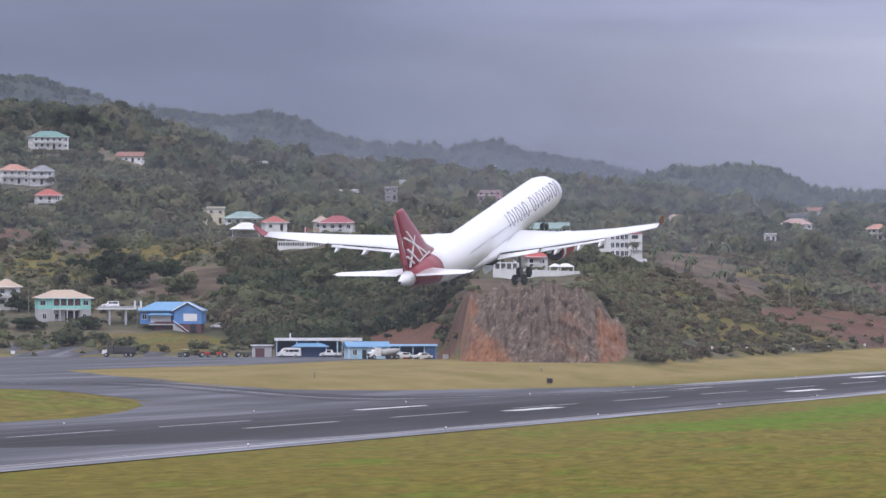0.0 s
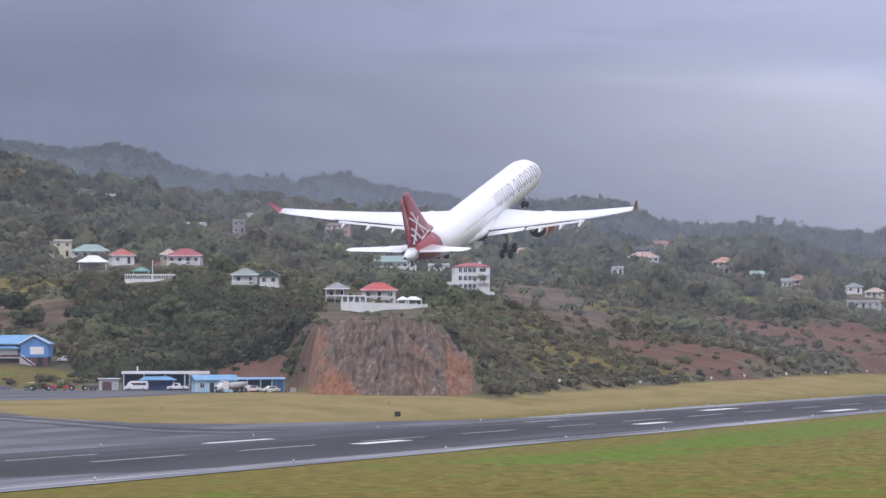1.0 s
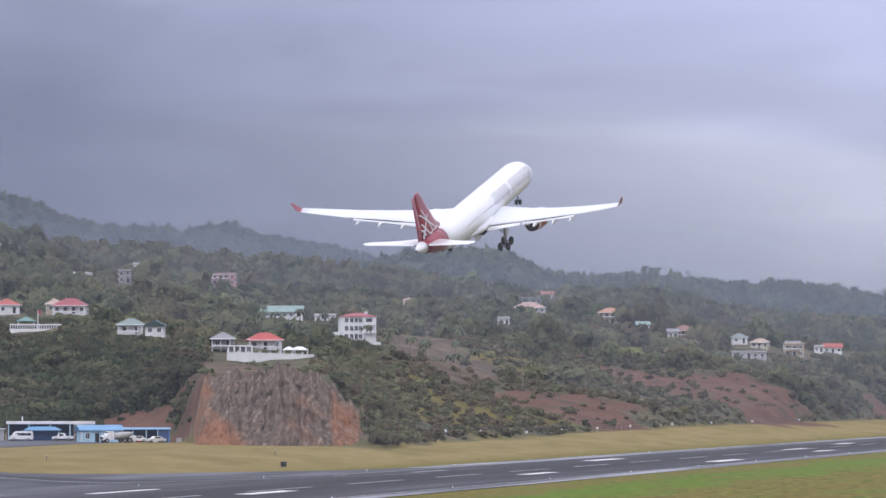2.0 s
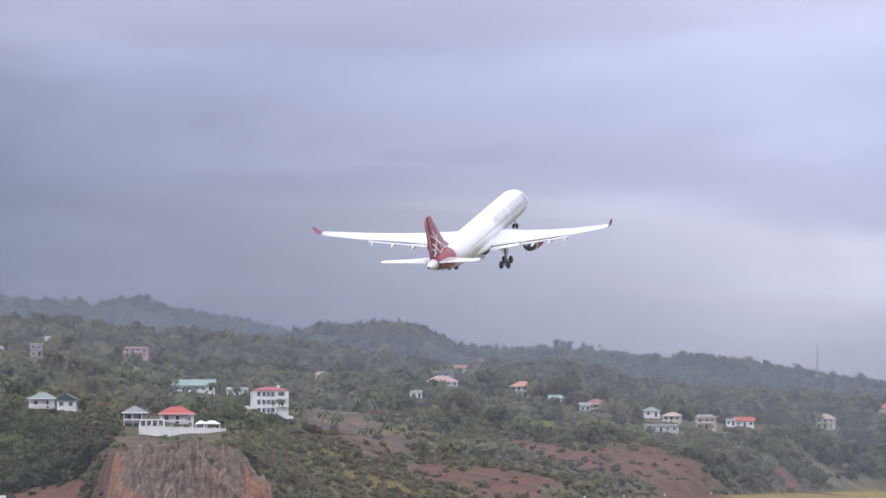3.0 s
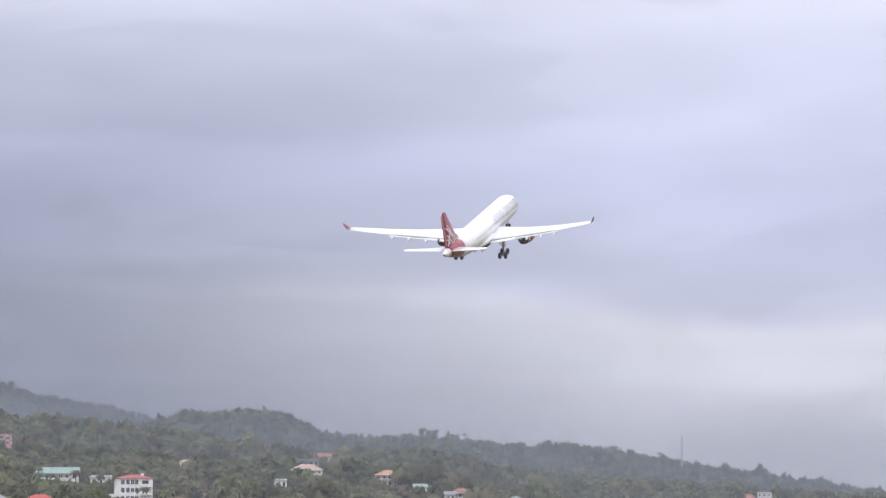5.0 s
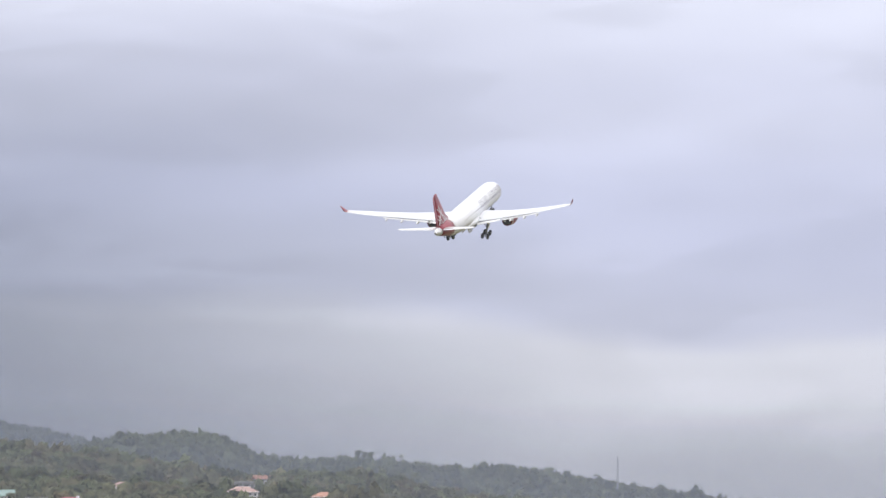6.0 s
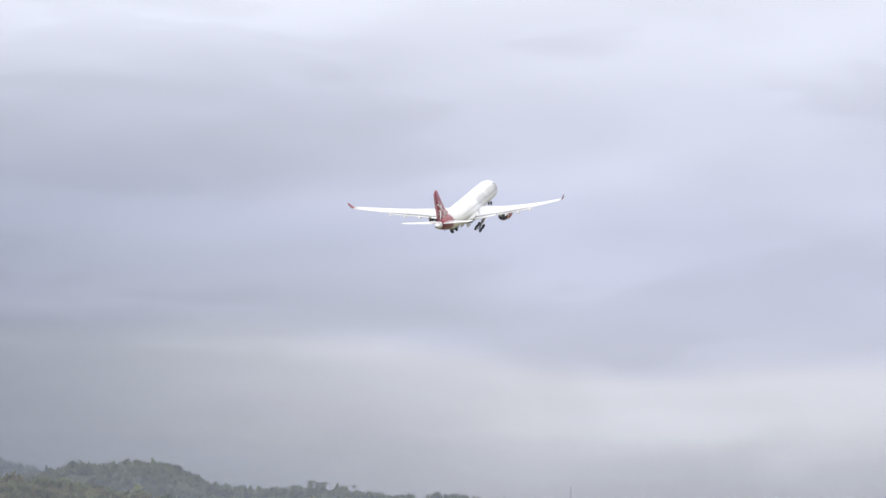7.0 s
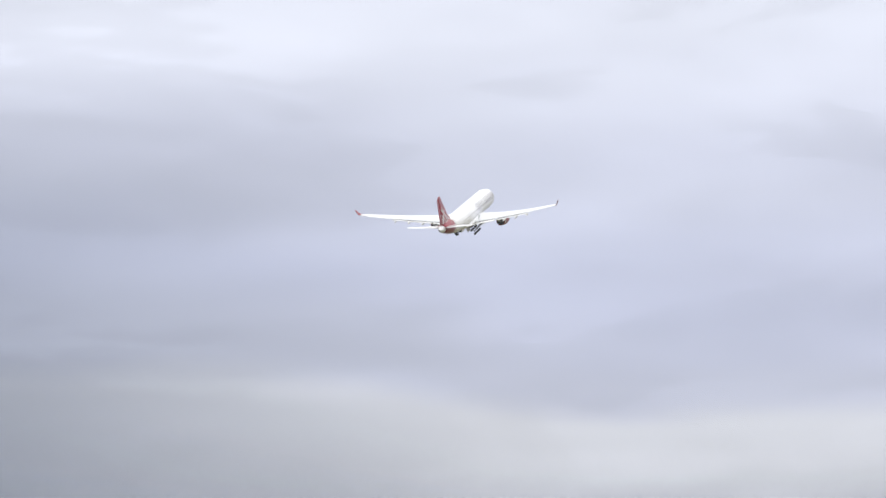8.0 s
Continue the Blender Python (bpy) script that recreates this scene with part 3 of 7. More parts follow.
def build_ground():
    """One sheet from before the camera to beyond the crest, with an apron of flat land out to the horizon."""
    bs = np.concatenate([[-2.5, -1.2, -0.6, -0.35, -0.25], np.arange(-0.2, 0.34, 0.0016), [0.4, 0.6, 1.2, 2.5]])
    ys = np.concatenate([[5, 60, 120], np.arange(180, 780, 5.0), np.arange(780, 1300, 3.0), np.arange(1300, 2750, 9.0), [2900, 3300, 4000, 4900]])
    bb, yy = np.meshgrid(bs, ys)
    x, y = (bb * yy).ravel(), yy.ravel()
    z, foot = land(x, y)
    z = np.maximum(z, -0.5)
    o = x * ACROSS[0] + y * ACROSS[1]
    s = x * ALONG[0] + y * ALONG[1]
    z = z + np.where((y > foot) | (o < 130), 0.25 * wave(x, y, 14, 8), 0) * smooth(0, 30, np.abs(o - 170) - 40)
    z = np.where((o > 140) & (o < 204), -0.05, z)
    got = cover_at(x, y)
    hill = smooth(-12, 14, y - foot + 8 * wave(x, y, 40, 5))
    wood = hill * (1 - np.maximum(got["green"], got["straw"]))
    cover = np.stack([got["soil"], np.maximum(got["field"], got["straw"] * 0.3) * hill, wood], 1)
    near_green = np.exp(-((o - 121 + 4 * wave(x, y, 120, 9)) / 10.0) ** 2) * smooth(380, 440, s) * 1.3 + np.exp(-((o - 60) / 25.0) ** 2) * 0.25
    far_tan = smooth(200, 215, o) * (1 - hill) * smooth(492, 540, s + 0.4 * (o - 215))
    turf = np.stack([np.clip(near_green, 0, 1.2) + 0.5 * got["green"], far_tan, 0 * o], 1)
    n = len(x)
    verts = np.concatenate([np.stack([x, y, z], 1), [(-4900, -4900, -0.7), (4900, -4900, -0.7), (4900, 4900, -0.7), (-4900, 4900, -0.7)]])
    faces = np.concatenate([grid_faces(len(bs), len(ys)), [(n, n + 1, n + 2, n + 3)]])
    cover, turf = np.concatenate([cover, np.zeros((4, 3))]), np.concatenate([turf, np.zeros((4, 3))])
    ground = sheet("ground", verts, faces, "ground", {"cover": cover, "turf": turf})
    ground.data.polygons.foreach_set("use_smooth", [True] * len(ground.data.polygons))
    tagged(ground, "dry yellow-green airfield grass rising into scrubby hillside", "ground", kind="structure")


def strip(name, material, s0, s1, o0, o1, lift, label, ds=8.0, kind="structure"):
    """A band of paving or paint along the runway that follows the land."""
    ss = np.linspace(s0, s1, max(2, int((s1 - s0) / ds) + 1))
    oo = np.linspace(o0, o1, max(2, int(abs(o1 - o0) / 6) + 1))
    a, b = np.meshgrid(ss, oo)
    x, y = a.ravel() * ALONG[0] + b.ravel() * ACROSS[0], a.ravel() * ALONG[1] + b.ravel() * ACROSS[1]
    z = np.maximum(land(x, y)[0], 0) + lift
    ob = sheet(name, np.stack([x, y, z], 1), grid_faces(len(ss), len(oo)), material)
    return tagged(ob, label, kind=kind)


def apron(name, material, lift, edge_lo, edge_hi, s0, s1, label):
    """Paving between two edges o(s)."""
    ss = np.arange(s0, s1 + 0.1, 2.0)
    k = np.linspace(0, 1, 24)
    lo, hi = edge_lo(ss), edge_hi(ss)
    o = lo[None] + (hi - lo)[None] * k[:, None]
    a = np.repeat(ss[None], len(k), 0)
    x, y = a.ravel() * ALONG[0] + o.ravel() * ACROSS[0], a.ravel() * ALONG[1] + o.ravel() * ACROSS[1]
    z = np.maximum(land(x, y)[0], 0) + lift
    ob = sheet(name, np.stack([x, y, z], 1), grid_faces(len(ss), len(k)), material)
    return tagged(ob, label, kind="structure")


def build_airfield():
    tagged(strip("runway", "runway", -300, 2600, 147.0, 192.0, 0.06, "wet dark asphalt runway with worn white markings"), category="runway")
    strip("runway_shoulder", "shoulder", -300, 2600, 142.5, 147.0, 0.04, "pale grey asphalt shoulder along the runway")
    strip("runway_shoulder", "shoulder", 640, 2600, 192.0, 198.5, 0.04, "pale grey asphalt shoulder along the runway")
    # the taxiway leaves the runway in a wide curve round a grass island and runs to the parking apron
    apron("taxiway", "taxiway", 0.05, lambda s: np.interp(s, [100, 380, 440, 468, 478, 483, 486, 500, 530], [275, 256, 244, 233, 228.5, 221, 213, 196, 192]),
          lambda s: np.interp(s, [100, 527, 531, 533, 544, 560, 580, 603, 650, 690], [300, 300, 233, 226, 220, 217, 214.5, 212.5, 207, 197]), 100, 690, "worn grey asphalt taxiway curving off the runway")
    apron("taxiway_fillet", "taxiway", 0.045, lambda s: s * 0 + 192, lambda s: np.interp(s, [100, 418, 437, 460, 476, 483, 486, 500, 530], [206, 206.5, 206, 209.5, 213.5, 218, 213, 196, 192]), 100, 530,
          "worn grey asphalt edge between the runway and the grass island")
    apron("parking_apron", "taxiway", 0.05, lambda s: np.interp(s, [300, 527, 531, 564, 618, 665, 712, 793, 830], [300, 300, 233, 258.5, 293, 293, 288, 293, 318]), lambda s: np.interp(s, [300, 830], [420, 420]), 300, 830,
          "damp grey asphalt parking apron")
    apron("runway_turn_pad", "taxiway", 0.068, lambda s: s * 0 + 147.9, lambda s: np.interp(s, [100, 338, 357, 374, 392], [176, 168, 157.5, 151.5, 148.2]), 100, 392, "pale worn asphalt turning pad beside the runway")
    for o, s_from in ((147.6, -300), (191.4, 620)):
        strip("edge_line", "mark_faint", s_from, 2600, o - 0.3, o + 0.3, 0.075, "worn white runway edge line")
    for i in range(-2, 40):
        strip("centre_line_dash", "mark_faint", 507 + 50 * i, 537 + 50 * i, 169.1, 170.0, 0.078, "worn white centre-line dash")
    for s, length, o0, wide, paint in ((493, 22, 164.2, 2.6, "mark"), (490, 28, 186.3, 1.6, "mark"), (633, 22, 159.6, 2.6, "mark"), (646, 22, 184.0, 1.6, "mark_faint"), (771, 30, 153.4, 3.4, "mark"), (775, 30, 181.0, 3.2, "mark"),
                                       (925, 27, 158.6, 2.4, "mark"), (950, 34, 171.0, 2.4, "mark"), (1075, 27, 158.6, 3.4, "mark"), (1075, 27, 177.4, 3.4, "mark"), (1225, 27, 158.6, 2.4, "mark"), (1225, 27, 177.4, 2.4, "mark_faint")):
        strip("touchdown_mark", paint, s, s + length, o0, o0 + wide, 0.082, "broad worn white touchdown mark")
    # the lead-off line, and dark tyre lanes beside it
    lead = lambda s: np.interp(s, [120, 320, 420, 480, 510, 540, 575, 610, 650], [284, 276, 266, 250, 233, 211, 199, 187, 177])
    for off, width, mat, lift, label in ((0.0, 0.5, "mark_faint", 0.085, "thin faded taxiway lead-off line"), (4.0, 4.2, "runway", 0.07, "dark tyre-blackened taxi lane"), (-5.0, 3.0, "runway", 0.07, "dark tyre-blackened taxi lane")):
        apron("taxi_line" if width < 1 else "tyre_lane", mat, lift, lambda s: lead(s) + off - width / 2, lambda s: lead(s) + off + width / 2, 120, 640, label)
    for s in (368, 409):
        strip("side_mark", "mark_faint", s, s + 28, 181.0, 181.7, 0.078, "thin worn white stripe")


def build_cliff():
    """The quarried rock face at the foot of the bluff, with a loose rusty spur at its side."""
    nu, nv = 220, 90
    u = np.linspace(0, 1, nu)
    v = np.linspace(0, 1, nv)
    uu, vv = np.meshgrid(u, v)
    uu, vv = uu.ravel(), vv.ravel()
    b = 0.0046 + uu * 0.0500
    y0 = 806 - 14 * np.sin(uu * 3.14)
    y = y0 + vv * 34
    top = np.interp(uu, [0, 0.03, 0.06, 0.5, 0.68, 0.75, 0.82, 0.90, 0.96, 1.0], [6.5, 13.5, 18.8, 19.8, 18.8, 16.6, 12.8, 9.0, 5.6, 3.2])
    top = top + (0.5 * np.sin(uu * 61) + 0.4 * np.sin(uu * 143 + 1) + 0.9 * wave(uu * 40, uu * 0, 9, 36)) * smooth(0, 0.1, uu)
    z = 2.2 + (top - 2.2) * np.clip(vv / 0.86, 0, 1) ** 0.85
    x = b * y
    # upright ribs and gullies, broken by ledges
    bend = uu + 0.012 * np.sin(vv * 7 + uu * 20) + 0.006 * np.sin(vv * 19 + uu * 50)
    rib = 0.9 * np.abs(np.sin(bend * 39)) + 0.6 * np.abs(np.sin(bend * 97 + 1)) + 0.3 * np.abs(np.sin(bend * 211 + 2))
    ledge = 0.5 * np.sin(vv * 23 + 2.5 * np.sin(uu * 9)) + 0.3 * np.sin(vv * 51 + 3 * np.sin(uu * 21))
    out = 2.2 * rib + ledge + 1.6 * wave(x, z * 0.5, 24, 33) + 0.35 * wave(x, z, 4, 32)
    y = y - out * np.sin(vv * 3.1415) ** 0.5 * np.sin(uu * 3.1415) ** 0.4
    fan = 1 - smooth(-0.04, 0.05, uu - (0.02 + 0.24 * (1 - vv) ** 1.6) + 0.03 * wave(x, z * 3, 14, 35))
    spur = smooth(0.71, 0.76, uu) * (1 - smooth(0.86, 0.92, uu)) * (1 - smooth(0.6, 0.9, vv))
    rust = np.clip(fan + spur, 0, 1)
    ob = sheet("rock_face", np.stack([x, y, z], 1), grid_faces(nu, nv), "rock", {"rust": rust[:, None]})
    tagged(ob, "brown and grey quarried rock face streaked with rust", "cliff", kind="structure")


build_ground()
build_airfield()
build_cliff()

# ---- woods, distant hills, haze and rain mist sheets ----
def leaf_cloud(x, y, z, size, tall, tris, rng, tint, dry):
    """Crowns at the given places: each a handful of lobes covered with small leaf sprays. Arrays in, verts, faces, tints and the crown's rounded normals out."""
    n = len(x)
    lobes = 5
    lc = rng.normal(0, 1, (n, lobes, 3)) * np.array([0.42, 0.42, 0.22])
    lc[:, :, 2] += 0.62
    lr = rng.uniform(0.30, 0.66, (n, lobes))
    pick = rng.randint(0, lobes, (n, tris))
    d = rng.normal(0, 1, (n, tris, 3))
    d[:, :, 2] = np.where(d[:, :, 2] < -0.4, -d[:, :, 2], d[:, :, 2])
    d /= np.linalg.norm(d, axis=2, keepdims=True)
    rows = np.arange(n)[:, None]
    r = lr[rows, pick] * rng.uniform(0.75, 1.08, (n, tris))
    c = lc[rows, pick] + d * r[:, :, None]
    scale = np.stack([size, size, size * tall], 1)[:, None, :]
    nrm = d + rng.normal(0, 0.24, d.shape)
    nrm /= np.linalg.norm(nrm, axis=2, keepdims=True)
    e1 = np.cross(nrm, rng.normal(0, 1, d.shape))
    e1 /= np.linalg.norm(e1, axis=2, keepdims=True) + 1e-9
    e2 = np.cross(nrm, e1)
    h = (rng.uniform(0.24, 0.50, (n, tris)) * (70.0 / tris) ** 0.55)[:, :, None]
    k = rng.uniform(0.6, 1.2, (n, tris, 1))
    corners = np.stack([c + e1 * h, c - e1 * h * 0.6 + e2 * h * k, c - e1 * h * 0.5 - e2 * h * k], 2)
    corners = corners * scale[:, :, None, :]
    corners += np.stack([x, y, z], 1)[:, None, None, :]
    v = corners.reshape(-1, 3)
    f = np.arange(len(v)).reshape(-1, 3)
    tt = np.clip(tint[:, None] + rng.normal(0, 0.05, (n, tris)), 0, 1)
    col = np.stack([np.repeat(tt.ravel(), 3), np.repeat(np.repeat(dry, tris), 3)], 1)
    up = np.repeat(d + np.array([0, 0, 0.25]), 3, axis=1).reshape(-1, 3)
    return v, f, col, up / np.linalg.norm(up, axis=1, keepdims=True)


def woods(name, label, y0, y1, count, tris, smin, smax, seed, b0=-0.15, b1=0.27, leaves="leaf"):
    rng = np.random.RandomState(seed)
    b = rng.uniform(b0, b1, count)
    y = np.sqrt(rng.uniform(y0 ** 2, y1 ** 2, count))
    x = b * y
    z, foot = land(x, y)
    got = cover_at(x, y)
    bare = np.maximum.reduce([got["soil"], got["field"], got["green"], got["straw"]])
    clump = wave(x, y, 75, 11) * 0.5 + wave(x, y, 28, 12) * 0.35
    keep = (y > foot + np.where((b > -0.030) & (b < -0.002), 21, 11) + 14 * rng.rand(count)) & (clump + rng.uniform(-0.9, 0.9, count) > -0.75)
    keep &= rng.rand(count) > bare * 0.93
    keep &= (b < 0.05) | (y > 1400) | (rng.rand(count) < 0.5) | (b < -0.2)
    for t0, t1, u0, u1, share in THIN:
        keep &= ~((b > t0) & (b < t1) & (y > u0) & (y < u1) & (rng.rand(count) > share))
    crest = np.interp(b, [s[0] for s in SLICES], [s[1][6][0] for s in SLICES])
    keep &= y < crest + 40
    size = (smin + (smax * 1.25 - smin) * rng.rand(count) ** 2.0) * (0.75 + 0.3 * np.clip(clump + 0.4, 0, 1.3)) * np.where(bare > 0.3, 0.45, 1)
    cliff = (b > 0.004) & (b < 0.043)
    keep &= ~((b > 0.004) & (b < 0.0525) & (y < 845))
    size = np.where(cliff & (y < 960), size * 0.5, size)
    for hx, hy, hr, deep in CLEARINGS:
        inside = (np.abs(x - hx * y / hy) < hr) & (y > hy - deep) & (y < hy + hr + 5)
        size = np.where(inside & (y < hy - 8), np.minimum(size, 0.7 + (hy - y) * 0.014), size)
        keep &= ~(inside & (y > hy - 9))
    x, y, z, size, clump = x[keep], y[keep], z[keep], size[keep], clump[keep]
    # crown tints: random, and darker westward as shade painted into the leaves
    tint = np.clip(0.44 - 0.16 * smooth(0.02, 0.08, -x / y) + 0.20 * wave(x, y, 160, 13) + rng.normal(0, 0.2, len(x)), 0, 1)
    dry = np.clip(rng.normal(0.26, 0.26, len(x)) + 0.36 * wave(x, y, 110, 14) + 0.3 * smooth(0.045, 0.06, x / y) * (1 - smooth(1150, 1300, y)), 0, 0.9)
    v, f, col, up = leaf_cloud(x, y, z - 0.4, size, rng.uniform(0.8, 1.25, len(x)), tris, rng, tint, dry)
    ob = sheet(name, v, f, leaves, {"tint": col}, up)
    return tagged(ob, label, "woodland", kind="stuff")


def hill(name, label, y, profile, depth, trees, size, seed):
    """A far hill: a slope up to a crest, with its woods."""
    rng = np.random.RandomState(seed)
    bs = np.arange(profile[0][0], profile[-1][0], 0.0012)
    crest = np.interp(bs, [p[0] for p in profile], [p[1] for p in profile])
    crest = crest + y * 0.0005 * wave(bs * y, bs * 0, 160, seed) - size * 1.0
    k = np.linspace(0, 1, 20)
    kk, bb = np.meshgrid(k, bs, indexing="ij")
    zz = crest[None, :] * np.sin(kk * 1.5708) ** 0.9
    yy = y - depth * (1 - kk) ** 1.0
    x = bb * yy
    zz = zz + (1 - kk) * kk * 60 * wave(x, yy, 300, seed + 1)
    m = hill_ground
    ob = sheet(name, np.stack([x.ravel(), yy.ravel(), zz.ravel()], 1), grid_faces(len(bs), len(k)), m)
    ob.data.polygons.foreach_set("use_smooth", [True] * len(ob.data.polygons))
    tagged(ob, label, "hill", kind="structure")
    pk = 1 - rng.rand(trees) ** 1.8 * 0.8
    pk[: trees // 4] = 1.0
    pb = rng.uniform(bs[0], bs[-1], trees)
    py_ = y - depth * (1 - pk)
    pz = np.interp(pb, bs, crest) * np.sin(pk * 1.5708) ** 0.9 + (1 - pk) * pk * 60 * wave(pb * py_, py_, 300, seed + 1)
    v, f, col, up = leaf_cloud(pb * py_, py_, pz - size * 0.35, rng.uniform(0.6, 1.35, trees) * size, rng.uniform(0.7, 1.5, trees), 22, rng,
                           np.clip(rng.normal(0.4, 0.2, trees), 0, 1), np.zeros(trees))
    tagged(sheet(name.replace("hill", "hill_woods").replace("mountain", "mountain_woods"), v, f, "leaf_mid", {"tint": col}, up), "dark green forest on the hazy " + name.split("_")[-1], "woodland", kind="stuff")


def mist(y, density, z1, east=9000, tone=(0.41, 0.445, 0.525)):
    half = y * 0.5
    v = [(-half, y, -1), (half, y, -1), (half, y, z1), (-half, y, z1)]
    ob = sheet("mist", v, [(0, 1, 2, 3)], mist_material("haze_mist_sheet", density, z1, east, tone))
    tagged(ob, "thin grey translucent sheet added for haze and rain mist over the valley", "mist", kind="stuff")


def scrub(name, count, seed, b0=-0.15, b1=0.23, y0=800, y1=1650):
    """Low bushes over the open parts of the hillside."""
    rng = np.random.RandomState(seed)
    b = rng.uniform(b0, b1, count)
    y = np.sqrt(rng.uniform(y0 ** 2, y1 ** 2, count))
    x = b * y
    z, foot = land(x, y)
    got = cover_at(x, y)
    keep = (y > foot + 2) & (rng.rand(count) > got["soil"] * 0.90) & (rng.rand(count) > got["green"] * 0.85) & (rng.rand(count) > got["field"] * 0.93)
    keep &= ~((b > 0.004) & (b < 0.0525) & (y < np.where(b < 0.044, 838, 818))) & ~((b > 0.004) & (b < 0.036) & (y < 1040) & (rng.rand(count) > 0.45))
    for hx, hy, hr, deep in CLEARINGS:
        keep &= ~((np.abs(x - hx * y / hy) < hr) & (y > hy - 26) & (y < hy + hr + 5))
    x, y, z = x[keep], y[keep], z[keep]
    n = len(x)
    v, f, col, up = leaf_cloud(x, y, z - 0.25, rng.uniform(0.5, 1.9, n), rng.uniform(0.6, 1.0, n), 34, rng, np.clip(rng.normal(0.55, 0.2, n), 0, 1), np.clip(rng.normal(0.4, 0.35, n) + 0.3 * smooth(0.04, 0.06, x / y), 0, 1))
    tagged(sheet(name, v, f, "leaf", {"tint": col}, up), "low straw and olive scrub on the banks", "scrub", kind="stuff")


hill_ground = surface("forested_slope", (0.045, 0.06, 0.032), 0.95, vary=0.3, grain=0.05, blotch=0.01)
woods("bluff_woods", "dense grey-green scrub and trees on the bluff", 880, 1180, 4600, 240, 1.4, 3.6, 41)
woods("bluff_thicket", "thick grey-green thicket covering the bluff", 858, 1095, 5600, 200, 1.6, 3.4, 48, -0.056, 0.006, "leaf_dark")
scrub("hillside_scrub", 22000, 46)
scrub("bank_scrub", 1300, 47, 0.038, 0.062, 800, 960)
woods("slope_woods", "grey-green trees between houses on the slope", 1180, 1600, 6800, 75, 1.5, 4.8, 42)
woods("upper_woods", "dark green woods on the upper slope", 1600, 2600, 11500, 48, 2.2, 5.6, 43, leaves="leaf_mid")
hill("palm_hill", "hazy green wooded ridge dotted with palms", 3000, [(0.02, 84.5), (0.048, 114.5), (0.062, 124.5), (0.074, 128.5), (0.080, 131.0), (0.087, 129.0), (0.093, 121.5), (0.099, 113.0), (0.1045, 106.5), (0.115, 105.0),
     (0.127, 107.5), (0.135, 106.5), (0.150, 100.5), (0.165, 98.0), (0.180, 96.0), (0.1955, 91.5), (0.207, 86.0), (0.221, 80.5), (0.240, 70.0), (0.30, 40.0)], 500, 5200, 3.7, 51)
hill("cloud_mountain", "forested mountain fading into low cloud", 4300, [(-0.20, 319), (-0.142, 303), (-0.116, 284), (-0.110, 281), (-0.104, 267), (-0.0945, 256), (-0.0855, 247), (-0.073, 247), (-0.066, 241), (-0.058, 238), (-0.0476, 245),
     (-0.040, 238), (-0.034, 225), (-0.022, 209), (-0.007, 196), (0.0024, 193), (0.013, 206), (0.0176, 204), (0.0267, 195), (0.048, 175), (0.063, 162), (0.093, 137), (0.15, 89)], 900, 6000, 3.8, 61)
# upright sheets stand in for haze; the nearest also lifts the dark tones
for veil in ((250, 0.11, 62), (1180, 0.09, 75), (1450, 0.09, 100), (1850, 0.15, 130), (2480, 0.46, 135, 9000, (0.30, 0.34, 0.44)), (3300, 0.52, 285, 620, (0.28, 0.315, 0.41))):
    mist(*veil)

# ---- the airliner ----
def airfoil(x, le, chord, z, thick, twist=0.0):
    """A wing section at x: leading edge at y = le, chord aft, in 14 points."""
    pts = []
    for k, h in ((0, 0), (0.03, 0.45), (0.12, 0.82), (0.3, 1.0), (0.55, 0.75), (0.8, 0.36), (1, 0.03), (1, -0.03), (0.8, -0.22), (0.55, -0.45), (0.3, -0.62), (0.12, -0.55), (0.03, -0.32)):
        pts.append(Vector((x, le - k * chord, z + h * thick * 0.5 - k * chord * twist)))
    return pts


def ring(y, r, z, n=40, squash=1.0):
    return [Vector((r * math.cos(6.28319 * i / n), y, z + squash * r * math.sin(6.28319 * i / n))) for i in range(n)]


WING = [(0.0, 9.6, 14.2, -2.05, 1.7, 0.0), (2.6, 8.0, 12.3, -1.85, 1.55, 0.02), (9.4, 3.7, 8.3, -1.05, 1.0, 0.03), (15.0, 0.2, 6.1, -0.1, 0.7, 0.03),
        (20.5, -3.25, 4.9, 1.0, 0.5, 0.03), (26.0, -6.7, 3.4, 2.25, 0.34, 0.02), (29.2, -8.7, 2.5, 3.0, 0.24, 0.02)]


def wing_at(x):
    """Leading edge, chord and height of the wing at x."""
    xs = [w[0] for w in WING]
    return [float(np.interp(x, xs, [w[k] for w in WING])) for k in (1, 2, 3)]


def wheel(name, parent, x, y, z, r, w):
    bm = bmesh.new()
    rings = []
    for dx, k in ((-0.5, 0.62), (-0.5, 0.86), (-0.32, 1.0), (0.32, 1.0), (0.5, 0.86), (0.5, 0.62)):
        rings.append([Vector((x + dx * w, y + k * r * math.cos(6.28319 * i / 20), z + k * r * math.sin(6.28319 * i / 20))) for i in range(20)])
    loft(bm, rings)
    tyre = part(name, bm, "rubber", parent, smooth_shade=False)
    return tyre


